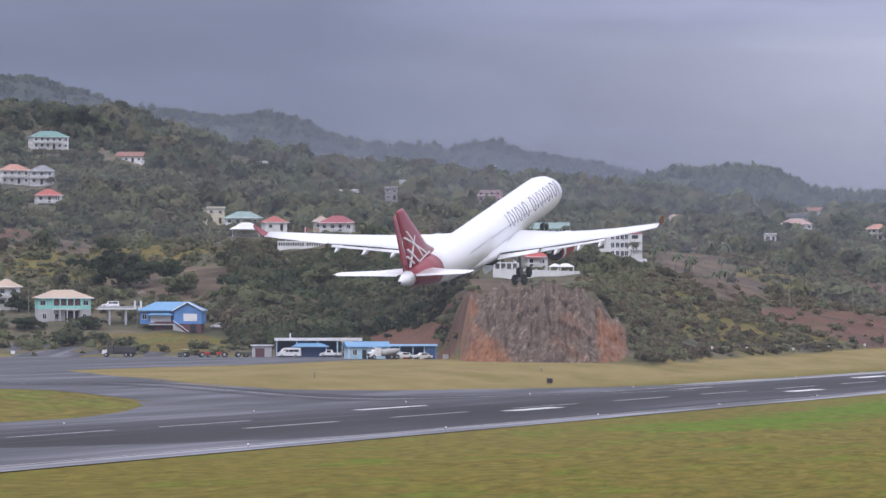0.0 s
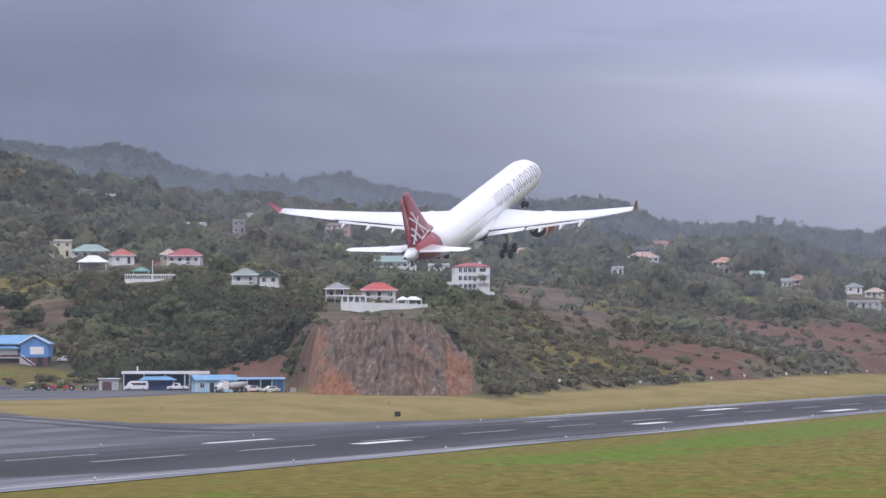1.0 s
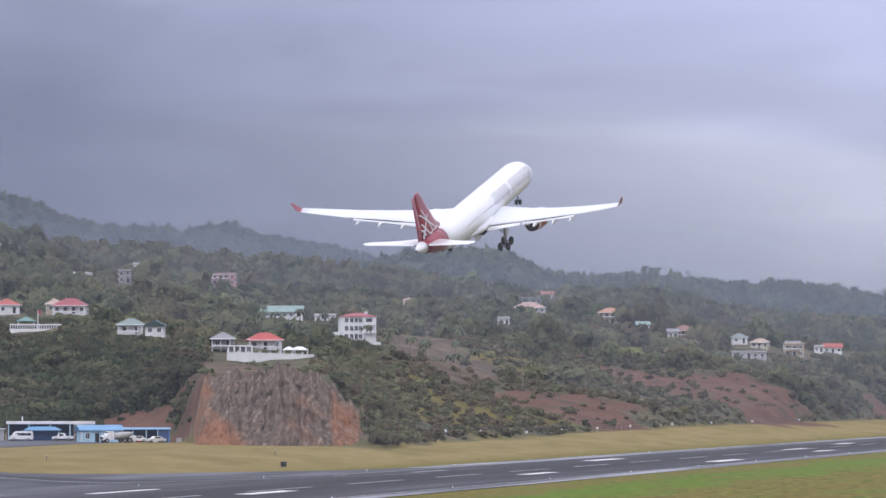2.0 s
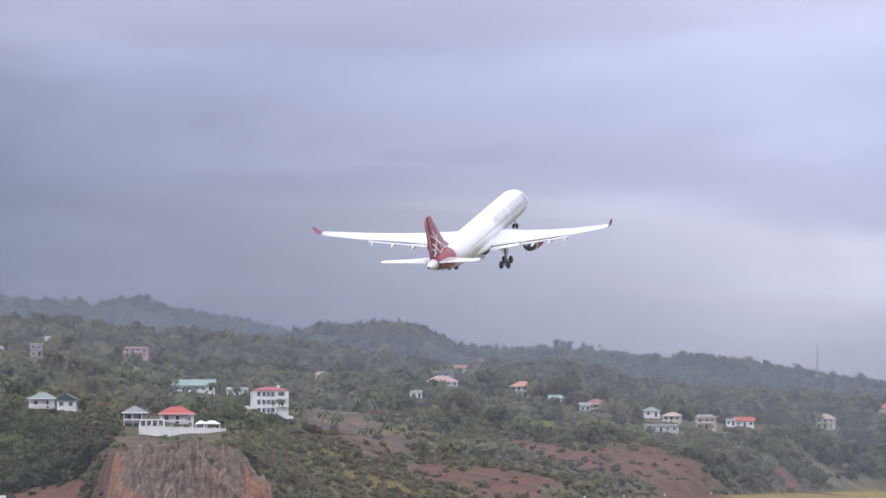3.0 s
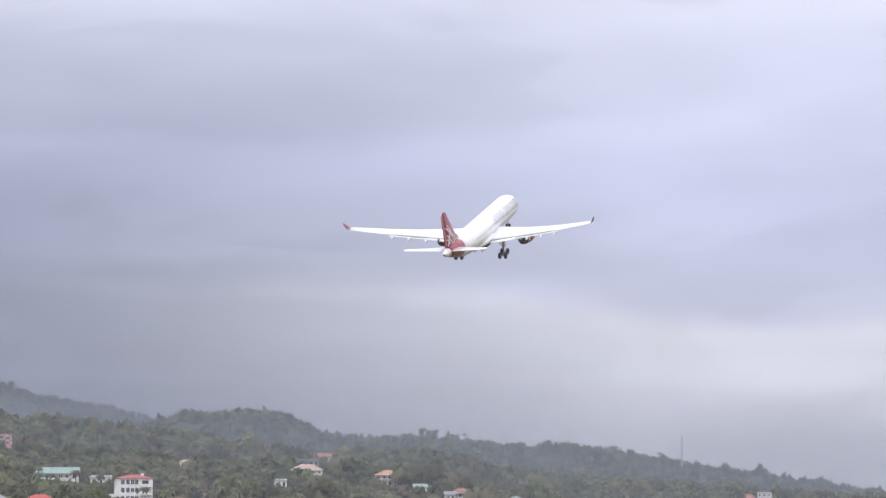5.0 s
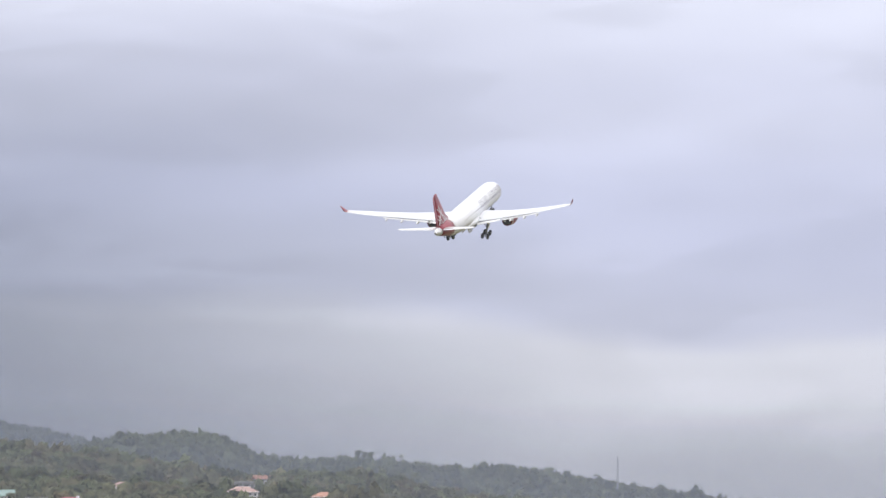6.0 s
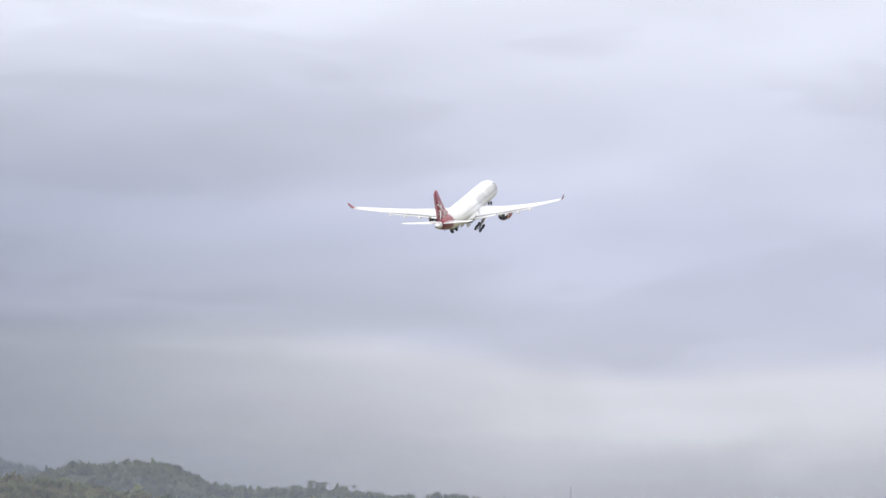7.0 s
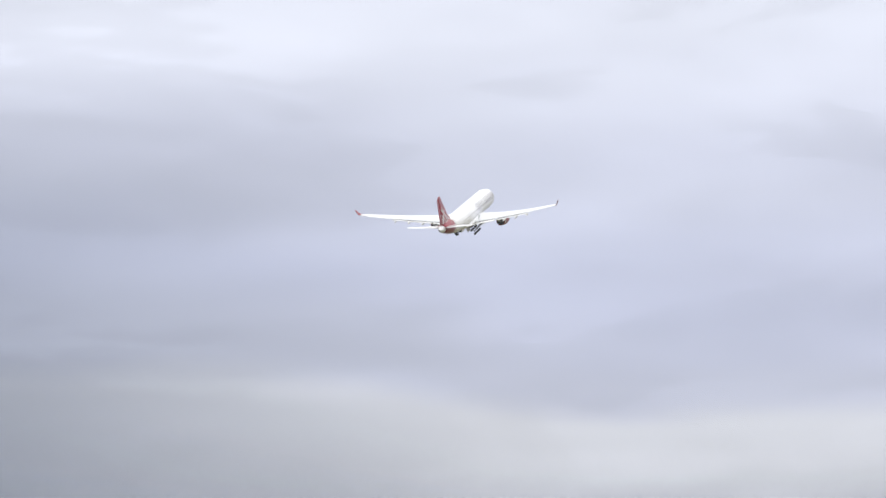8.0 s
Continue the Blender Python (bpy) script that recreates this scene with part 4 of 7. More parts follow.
def build_airliner():
    plane = empty("airliner", Matrix(), "white twin-engined airliner climbing with its wheels down and a crimson tail", "airplane")
    stations = [(29.75, 0.05, -0.95), (29.55, 0.42, -0.93), (29.0, 0.95, -0.82), (28.0, 1.55, -0.6), (26.6, 2.12, -0.34), (24.8, 2.56, -0.12), (22.6, 2.8, 0), (20, 2.82, 0), (5, 2.82, 0), (-8, 2.82, 0),
                (-13, 2.78, 0.04), (-17, 2.62, 0.18), (-20, 2.40, 0.40), (-22.5, 2.16, 0.62), (-24.5, 1.93, 0.80), (-26.5, 1.66, 0.98), (-28.5, 1.36, 1.15), (-30.2, 1.06, 1.28), (-31.6, 0.76, 1.38), (-32.6, 0.48, 1.45), (-33.2, 0.22, 1.48)]
    bm = bmesh.new()
    loft(bm, [ring(y, r, z) for y, r, z in stations if y >= -22.5])
    part("fuselage", bm, "white_gloss", plane, smooth_shade=True)
    bm = bmesh.new()
    loft(bm, [ring(y, r * 1.001, z) for y, r, z in stations if -30.5 <= y <= -22.5])
    part("tail_section", bm, "red_gloss", plane, "crimson painted rear fuselage", True)
    bm = bmesh.new()
    loft(bm, [ring(y, r, z) for y, r, z in stations if y <= -30])
    part("tail_cone", bm, "white_gloss", plane, smooth_shade=True)
    bm = bmesh.new()
    rod(bm, (0, -33.1, 1.48), (0, -33.5, 1.5), 0.2, 0.16, 12)
    part("exhaust_outlet", bm, "nozzle", plane)
    bm = bmesh.new()
    loft(bm, [[Vector((p.x * 1.0, p.y, p.z)) for p in ring(y, r, z, 28, 0.42)] for y, r, z in ((12.5, 0.4, -2.45), (11, 1.7, -2.35), (7, 2.9, -2.2), (0, 3.1, -2.15), (-5, 2.9, -2.2), (-9, 1.9, -2.3), (-11.5, 0.5, -2.45))])
    part("belly_fairing", bm, "white_gloss", plane, smooth_shade=True)
    # fin
    def blade(rows):
        b = bmesh.new()
        loft(b, [[Vector((sx * t, y0 + (y1 - y0) * k, z)) for k, sx in ((0, 0), (0.12, 0.7), (0.4, 1), (0.75, 0.6), (1, 0.08), (1, -0.08), (0.75, -0.6), (0.4, -1), (0.12, -0.7))] for y0, y1, z, t in rows])
        return b
    part("fin", blade([(-19.0, -29.6, 2.35, 0.42), (-22.6, -30.0, 4.2, 0.36), (-27.6, -31.5, 9.0, 0.22), (-29.0, -31.9, 10.45, 0.18), (-29.8, -31.9, 10.8, 0.08)]), "red_gloss", plane, "crimson tail fin with white brush-stroke marks", True)
    part("rudder", blade([(-29.7, -31.8, 2.6, 0.14), (-30.1, -32.0, 4.2, 0.12), (-31.6, -32.9, 9.0, 0.07), (-32.0, -33.0, 10.4, 0.05)]), "red_gloss", plane, smooth_shade=True)
    # white brush strokes on both faces of the fin
    for side in (-1, 1):
        for (ya, za, yb, zb, w) in ((-23.4, 2.95, -30.4, 6.9, 0.20), (-25.0, 2.9, -29.6, 7.6, 0.18), (-26.9, 2.9, -30.0, 5.2, 0.22), (-28.4, 2.9, -30.4, 4.3, 0.20), (-22.6, 3.1, -26.6, 2.6, 0.22), (-29.9, 2.7, -27.0, 6.4, 0.18)):
            bm = bmesh.new()
            a, b = Vector((0, ya, za)), Vector((0, yb, zb))
            nrm = (b - a).cross(Vector((1, 0, 0))).normalized() * w / 2
            rows = []
            for k in (0, 0.25, 0.5, 0.75, 1.0):
                c = a.lerp(b, k) + nrm * 0.8 * math.sin(k * 3.1)
                t = 0.45 - 0.028 * max(0, c.z - 2.35)
                rows.append([Vector((side * (t + dx), c.y + q * nrm.y, c.z + q * nrm.z)) for q, dx in ((-1, 0), (1, 0), (1, -0.25), (-1, -0.25))])
            loft(bm, rows)
            part("tail_stroke", bm, "white_gloss", plane, "white brush stroke")
    for side, hand in ((-1, "port"), (1, "starboard")):
        mirror = Matrix.Diagonal((side, 1, 1, 1))

        def wing_part(name, bm, mat, parent=plane, label="", sm=True):
            bmesh.ops.transform(bm, matrix=mirror, verts=bm.verts)
            bmesh.ops.recalc_face_normals(bm, faces=bm.faces)
            return part(name, bm, mat, parent, label, sm)

        bm = bmesh.new()
        loft(bm, [airfoil(x, le, c * (0.93 if x < 21 else 1), z, th, tw) for x, le, c, z, th, tw in WING])
        wing = wing_part("wing", bm, "wing_grey")
        # flaps, lowered a little behind a slot
        for x0, x1 in ((3.1, 9.2), (9.6, 20.3)):
            bm = bmesh.new()
            rows = []
            for x in (x0, (x0 + x1) / 2, x1):
                le, c, z = wing_at(x)
                fc = c * 0.13
                y0 = le - c * 0.925
                z0 = z - c * 0.03 - 0.16
                rows.append([Vector((x, y0 - fc * k, z0 - fc * k * 0.22 + h)) for k, h in ((0, 0.02), (0.2, 0.14), (0.6, 0.10), (1, 0.02), (1, -0.02), (0.5, -0.06), (0.1, -0.1))])
            loft(bm, rows)
            wing_part("flap", bm, "white_gloss", plane, "lowered white wing flap")
            # solid dark strip stands for the shade in the slot
            bm = bmesh.new()
            rows = []
            for x in (x0, x1):
                le, c, z = wing_at(x)
                rows.append([Vector((x, le - c * k, z - c * 0.028 + h)) for k, h in ((0.92, -0.05), (0.94, -0.06), (0.94, -0.13), (0.92, -0.12))])
            loft(bm, rows)
            wing_part("flap_slot", bm, "dark", plane, "dark strip standing for the shaded slot ahead of the flap", False)
        bm = bmesh.new()
        rows = []
        for x in (21.0, 27.6):
            le, c, z = wing_at(x)
            rows.append([Vector((x, le - c * k, z - c * 0.02 + h)) for k, h in ((0.76, 0.05), (1.02, 0.035), (1.02, -0.03), (0.76, -0.06))])
        loft(bm, rows)
        wing_part("aileron", bm, "white_gloss", plane, "", False)
        bm = bmesh.new()
        loft(bm, [[Vector((x + t, y0, z)), Vector((x + t, y0 - c, z)), Vector((x - t, y0 - c, z)), Vector((x - t, y0, z))] for x, y0, c, z, t in
                  ((29.15, -8.75, 2.4, 3.0, 0.10), (29.45, -9.6, 1.9, 3.25, 0.09), (29.85, -10.5, 1.35, 4.0, 0.06), (30.15, -11.6, 0.7, 4.75, 0.03))])
        wing_part("winglet", bm, "red_gloss", plane, "crimson winglet", False)
        for x, r, length in ((5.8, 0.34, 4.0), (12.2, 0.36, 4.2), (16.0, 0.33, 3.7), (19.6, 0.28, 3.2)):
            le, c, z = wing_at(x)
            bm = bmesh.new()
            y0 = le - c * 0.62
            loft(bm, [[Vector((x + p.x, p.y, p.z)) for p in ring(y0 - length * k, max(0.03, r * q), z - 0.55 - 0.22 * k * length * 0.5, 12, 1.25)] for k, q in ((0, 0.05), (0.12, 0.6), (0.35, 1), (0.7, 0.85), (0.92, 0.4), (1, 0.06))])
            wing_part("flap_fairing", bm, "white_gloss")
        # engine
        ex, ez = 9.85, -2.85
        bm = bmesh.new()
        outer = [(9.0, 1.32), (8.7, 1.5), (7.8, 1.66), (6.2, 1.70), (4.4, 1.60), (3.0, 1.40), (2.2, 1.24)]
        loft(bm, [[Vector((ex + p.x, p.y, p.z)) for p in ring(y - 2.5, r, ez, 28)] for y, r in outer + [(2.2, 1.16), (3.2, 1.14), (4.2, 1.05)]], False)
        eng = wing_part("engine", bm, "red_gloss", plane, "crimson and white engine nacelle")
        bm = bmesh.new()
        loft(bm, [[Vector((ex + p.x, p.y, p.z)) for p in ring(y - 2.5, r * 1.006, ez, 28)] for y, r in outer[1:4]], False)
        wing_part("front_cowl", bm, "white_gloss", eng, "white front cowl")
        bm = bmesh.new()
        loft(bm, [[Vector((ex + p.x, p.y, p.z)) for p in ring(y - 2.5, r, ez, 28)] for y, r in ((8.75, 1.51), (9.03, 1.40), (9.06, 1.30), (8.7, 1.2), (7.6, 1.22))], False)
        wing_part("intake_lip", bm, "steel", eng, "bare metal intake lip")
        bm = bmesh.new()
        loft(bm, [[Vector((ex + p.x, p.y, p.z)) for p in ring(y - 2.5, r, ez, 24)] for y, r in ((7.6, 1.22), (7.5, 0.1))], False)
        wing_part("fan", bm, "dark", eng, "dark fan face")
        bm = bmesh.new()
        loft(bm, [[Vector((ex + p.x, p.y, p.z)) for p in ring(y - 2.5, r, ez, 24)] for y, r in ((3.6, 1.13), (2.1, 0.95), (1.0, 0.66), (0.4, 0.34), (-0.3, 0.05))], True)
        wing_part("nozzle", bm, "dark", eng, "dark exhaust nozzle")
        bm = bmesh.new()
        loft(bm, [[Vector((ex + p.x, p.y, p.z)) for p in ring(y - 2.5, r, ez, 28)] for y, r in ((3.35, 1.475), (2.75, 1.365))], False)
        wing_part("nacelle_band", bm, "white_gloss", eng, "white band round the nacelle")
        bm = bmesh.new()
        loft(bm, [[Vector((ex + dx, y, z)) for dx, z in ((-0.22, z1), (0.22, z1), (0.22, z0), (-0.22, z0))] for y, z0, z1 in ((5.0, -2.1, -1.9), (3.8, -2.0, -1.3), (2.0, -2.2, -0.95), (-0.6, -2.7, -1.0), (-2.6, -2.5, -1.2))])
        wing_part("pylon", bm, "white_gloss", eng, "white pylon", False)
        # tailplane
        bm = bmesh.new()
        loft(bm, [airfoil(0.5, -23.6, 6.4, 1.05, 0.62, -0.11), airfoil(5.0, -27.3, 4.3, 1.62, 0.4, -0.11), airfoil(9.3, -30.0, 2.6, 2.22, 0.22, -0.11), airfoil(9.8, -30.7, 1.8, 2.36, 0.1, -0.11)])
        wing_part("tailplane", bm, "white_gloss", plane, "white tailplane")
        bm = bmesh.new()
        loft(bm, [[Vector((x, y, z + h)) for y, h in ((y0, 0.05), (y0 - c, 0.02), (y0 - c, -0.02), (y0, -0.06))] for x, y0, c, z in ((1.4, -29.85, 1.1, 1.78), (9.2, -32.35, 0.5, 2.47))])
        wing_part("elevator", bm, "wing_grey", plane, "", False)
        # cabin windows along the side, and doors
        me = None
        for i in range(62):
            y = 20.5 - i * 0.66
            if abs(y - 12.6) < 0.7 or abs(y + 6.6) < 0.7:
                continue
            if me is None:
                bm = bmesh.new()
                box(bm, -0.02, 0.02, -0.10, 0.10, -0.14, 0.14)
                w0 = part("cabin_window", bm, "cabin_glass", plane)
                me = w0.data
            else:
                w0 = new("cabin_window", me)
                w0.parent = plane
            zc = 0.55
            r = float(np.interp(-y, [-20, 8, 13, 17, 20], [2.82, 2.82, 2.79, 2.62, 2.4]))
            w0.matrix_basis = pose(side * math.sqrt(r * r - zc * zc) * 0.995, y, zc, 0, -side * 12, 0)
        for y in (23.2, 12.6, -6.6, -20.4):
            r = float(np.interp(-y, [-26.6, -24.8, -22.6, 8, 13, 17, 20, 22.5], [2.12, 2.56, 2.8, 2.82, 2.79, 2.62, 2.4, 2.16]))
            bm = bmesh.new()
            for yy, w in ((y - 0.5, 0.05), (y + 0.5, 0.05)):
                loft(bm, [[Vector((side * (r + e) * math.cos(a), yy + dy, 0.2 + (r + e) * math.sin(a))) for e, dy in ((0.004, -w / 2), (0.012, -w / 2), (0.012, w / 2), (0.004, w / 2))] for a in np.linspace(-0.25, 0.55, 6)])
            bmesh.ops.recalc_face_normals(bm, faces=bm.faces)
            part("door_seam", bm, "steel", plane)
        # the marks along the side: plain upright bars and ovals in turn
        spots = [(2.4 + 1.5 * i, i % 2) for i in range(15) if i != 6]

        def stroke(bm, pts, w):
            fine = [pts[0]]
            for (ya, aa), (yb, ab) in zip(pts, pts[1:]):
                steps = max(1, math.ceil(abs(ab - aa) / 0.12))
                fine += [(ya + (yb - ya) * k / steps, aa + (ab - aa) * k / steps) for k in range(1, steps + 1)]
            for (ya, aa), (yb, ab) in zip(fine, fine[1:]):
                d = Vector((yb - ya, (ab - aa) * 2.83, 0)).normalized()
                n = Vector((-d.y, d.x, 0)) * w / 2
                quad = []
                for e in (2.812, 2.842):
                    for y, a, q in ((ya, aa, 1), (ya, aa, -1), (yb, ab, -1), (yb, ab, 1)):
                        yy, an = y + n.x * q, a + n.y * q / 2.83
                        quad.append(Vector((side * e * math.cos(an), yy, e * math.sin(an))))
                vs = [bm.verts.new(p) for p in quad]
                for f in ((0, 1, 2, 3), (4, 7, 6, 5), (0, 4, 5, 1), (1, 5, 6, 2), (2, 6, 7, 3), (3, 7, 4, 0)):
                    bm.faces.new([vs[i] for i in f])

        for y, kind in spots:
            bm = bmesh.new()
            lo, hi = 0.02, 0.80
            if kind:
                stroke(bm, [(y + 0.56 * math.cos(a), (lo + hi) / 2 + (hi - lo) / 2 * math.sin(a)) for a in np.linspace(0, 6.2832, 17)], 0.17)
            else:
                stroke(bm, [(y, lo), (y, hi)], 0.19)
            bmesh.ops.recalc_face_normals(bm, faces=bm.faces)
            part("painted_stroke", bm, "violet", plane, "violet-grey painted stroke")
        # main landing gear, hinged under the wing
        bm = bmesh.new()
        rod(bm, (0, 0, 0.5), (0, 0, -3.6), 0.27, 0.21, 12)
        rod(bm, (0, 1.05, -3.5), (0, -1.15, -4.05), 0.17, 0.17, 10)
        rod(bm, (0, 0.1, -2.2), (-side * 2.2, 0.2, 0.3), 0.10, 0.12, 8)
        rod(bm, (0, 0.2, -1.6), (0, 2.4, 0.4), 0.09, 0.09, 8)
        rod(bm, (-0.75, 1.0, -3.5), (0.75, 1.0, -3.5), 0.12, 0.12, 8)
        rod(bm, (-0.75, -1.1, -4.03), (0.75, -1.1, -4.03), 0.12, 0.12, 8)
        gear = part("main_gear", bm, "steel", plane, "main landing gear with a four-wheel bogie")
        for wx in (-0.7, 0.7):
            for wy, wz in ((1.0, -3.5), (-1.1, -4.03)):
                wheel("wheel", gear, wx, wy, wz, 0.74, 0.55)
        part("leg_door", boxed(side * 0.34, side * 0.42, -0.7, 0.9, -2.3, 0.2, bevel=0.03), "white_gloss", gear, "white leg door")
        GEARS.append((gear, side))
        # no bay is cut: a dark slab gives the shade inside it
        part("gear_bay", boxed(side * 1.2 - 1.0, side * 1.2 + 1.0, -4.2, 1.2, -3.60, -3.40), "dark", plane, "dark slab standing for the shade of the open wheel bay")
        bm = bmesh.new()
        box(bm, -0.05, 0.05, -2.4, 1.2, -1.9, 0, bevel=0.04)
        door = part("bay_door", bm, "wing_grey", plane, "open grey wheel-bay door")
        door.matrix_basis = pose(side * 0.35, -2.5, -3.0, 0, -side * 20, 0)
    # nose gear
    bm = bmesh.new()
    rod(bm, (0, 0, 0.4), (0, 0, -2.2), 0.15, 0.12, 10)
    rod(bm, (0, 0, -1.2), (0, 1.5, 0.3), 0.07, 0.07, 8)
    rod(bm, (-0.42, 0, -2.2), (0.42, 0, -2.2), 0.09, 0.09, 8)
    nose = part("nose_gear", bm, "steel", plane, "nose landing gear with two wheels")
    for wx in (-0.36, 0.36):
        wheel("wheel", nose, wx, 0, -2.2, 0.52, 0.36)
    GEARS.append((nose, 0))
    # cockpit windows
    for i in range(6):
        a = radians(48 + 16.8 * i)
        bm = bmesh.new()
        rows = []
        for y, r, z in ((27.7, 1.72, -0.52), (26.95, 2.02, -0.38)):
            rows.append([Vector(((r + e) * math.cos(q), y, z + (r + e) * math.sin(q))) for e, q in ((-0.05, a - 0.13), (0.02, a - 0.13), (0.02, a + 0.13), (-0.05, a + 0.13))])
        loft(bm, rows)
        part("cockpit_window", bm, "glass", plane)
    # belly beacons
    for y in (-15.5, -25.0):
        r, z = (2.69, 0.1) if y > -20 else (1.86, 0.85)
        bm = bmesh.new()
        rod(bm, (0, y, z - r + 0.1), (0, y - 0.2, z - r - 0.45), 0.14, 0.05, 8)
        part("antenna", bm, "dark", plane)
    return plane


GEARS = []
airliner = build_airliner()

# ---- houses ----
for key, tone in {"white_wall": (0.74, 0.74, 0.72), "cream_wall": (0.62, 0.55, 0.40), "beige_wall": (0.50, 0.42, 0.31), "pink_wall": (0.52, 0.27, 0.27), "block_wall": (0.27, 0.26, 0.25), "grey_wall": (0.45, 0.45, 0.45),
                  "brick_wall": (0.36, 0.20, 0.14), "turquoise_wall": (0.30, 0.66, 0.58), "blue_wall": (0.12, 0.27, 0.58), "sky_wall": (0.42, 0.62, 0.72), "plum_wall": (0.12, 0.055, 0.065), "navy_wall": (0.05, 0.10, 0.24)}.items():
    M[key] = surface(key.replace("_", "_painted_"), tone, 0.75, vary=0.09, grain=1.4, blotch=0.35, bump=0.15)
for key, tone in {"teal_roof": (0.13, 0.26, 0.235), "dark_teal_roof": (0.07, 0.13, 0.13), "pale_teal_roof": (0.24, 0.34, 0.31), "grey_green_roof": (0.20, 0.25, 0.23), "orange_roof": (0.46, 0.23, 0.15), "red_roof": (0.40, 0.085, 0.06), "scarlet_roof": (0.42, 0.06, 0.05),
                  "crimson_roof": (0.32, 0.055, 0.065), "rust_roof": (0.27, 0.12, 0.085), "pink_roof": (0.44, 0.29, 0.25), "tan_roof": (0.46, 0.35, 0.26), "grey_roof": (0.24, 0.24, 0.25), "flat_roof": (0.46, 0.45, 0.43),
                  "blue_roof": (0.15, 0.32, 0.52), "white_trim": (0.78, 0.78, 0.78)}.items():
    M[key] = surface(key.replace("_", "_sheet_"), tone, 0.5, vary=0.10, grain=1.1, blotch=0.3)

SHARED = {}


def pane_meshes(w, h):
    """Meshes of a window of that size, centred, facing -y: frame and glass."""
    if (w, h) not in SHARED:
        bm = bmesh.new()
        t = 0.09
        for a in ((-w / 2 - t, w / 2 + t, h / 2, h / 2 + t), (-w / 2 - t, w / 2 + t, -h / 2 - t, -h / 2), (-w / 2 - t, -w / 2, -h / 2, h / 2), (w / 2, w / 2 + t, -h / 2, h / 2), (-0.03, 0.03, -h / 2, h / 2)):
            box(bm, a[0], a[1], -0.07, 0.05, a[2], a[3])
        frame_ob = part("window_frame", bm, "white_trim")
        pane_ob = part("pane", boxed(-w / 2, w / 2, -0.012, 0.03, -h / 2, h / 2), "glass")
        SHARED[(w, h)] = (frame_ob.data, pane_ob.data)
        bpy.data.objects.remove(frame_ob)
        bpy.data.objects.remove(pane_ob)
    return SHARED[(w, h)]


def window(parent, x, y, z, w, h, turn=0):
    f, p = pane_meshes(w, h)
    ob = new("window", f)
    ob.parent = parent
    ob.matrix_basis = pose(x, y, z, 0, 0, turn)
    g = new("pane", p)
    g.parent = ob
    return ob


def hip_roof(w, d, rise, over, z, gable=False, thick=0.16):
    """A roof over w by d with eaves, its ridge along x."""
    bm = bmesh.new()
    a, b = w / 2 + over, d / 2 + over
    r = a if gable else max(0.2, a - b * 0.95)
    for dz, flip in ((0, False), (-thick, True)):
        p = [(-a, -b, z + dz), (a, -b, z + dz), (a, b, z + dz), (-a, b, z + dz), (-r, 0, z + rise + dz), (r, 0, z + rise + dz)]
        v = [bm.verts.new(q) for q in p]
        fs = [(0, 1, 5, 4), (2, 3, 4, 5), (1, 2, 5), (3, 0, 4)]
        for f in fs:
            bm.faces.new([v[i] for i in (f[::-1] if flip else f)])
        if flip:
            low = v
        else:
            top = v
    for i, j in ((0, 1), (1, 2), (2, 3), (3, 0)):
        bm.faces.new((low[i], low[j], top[j], top[i]))
    return bm


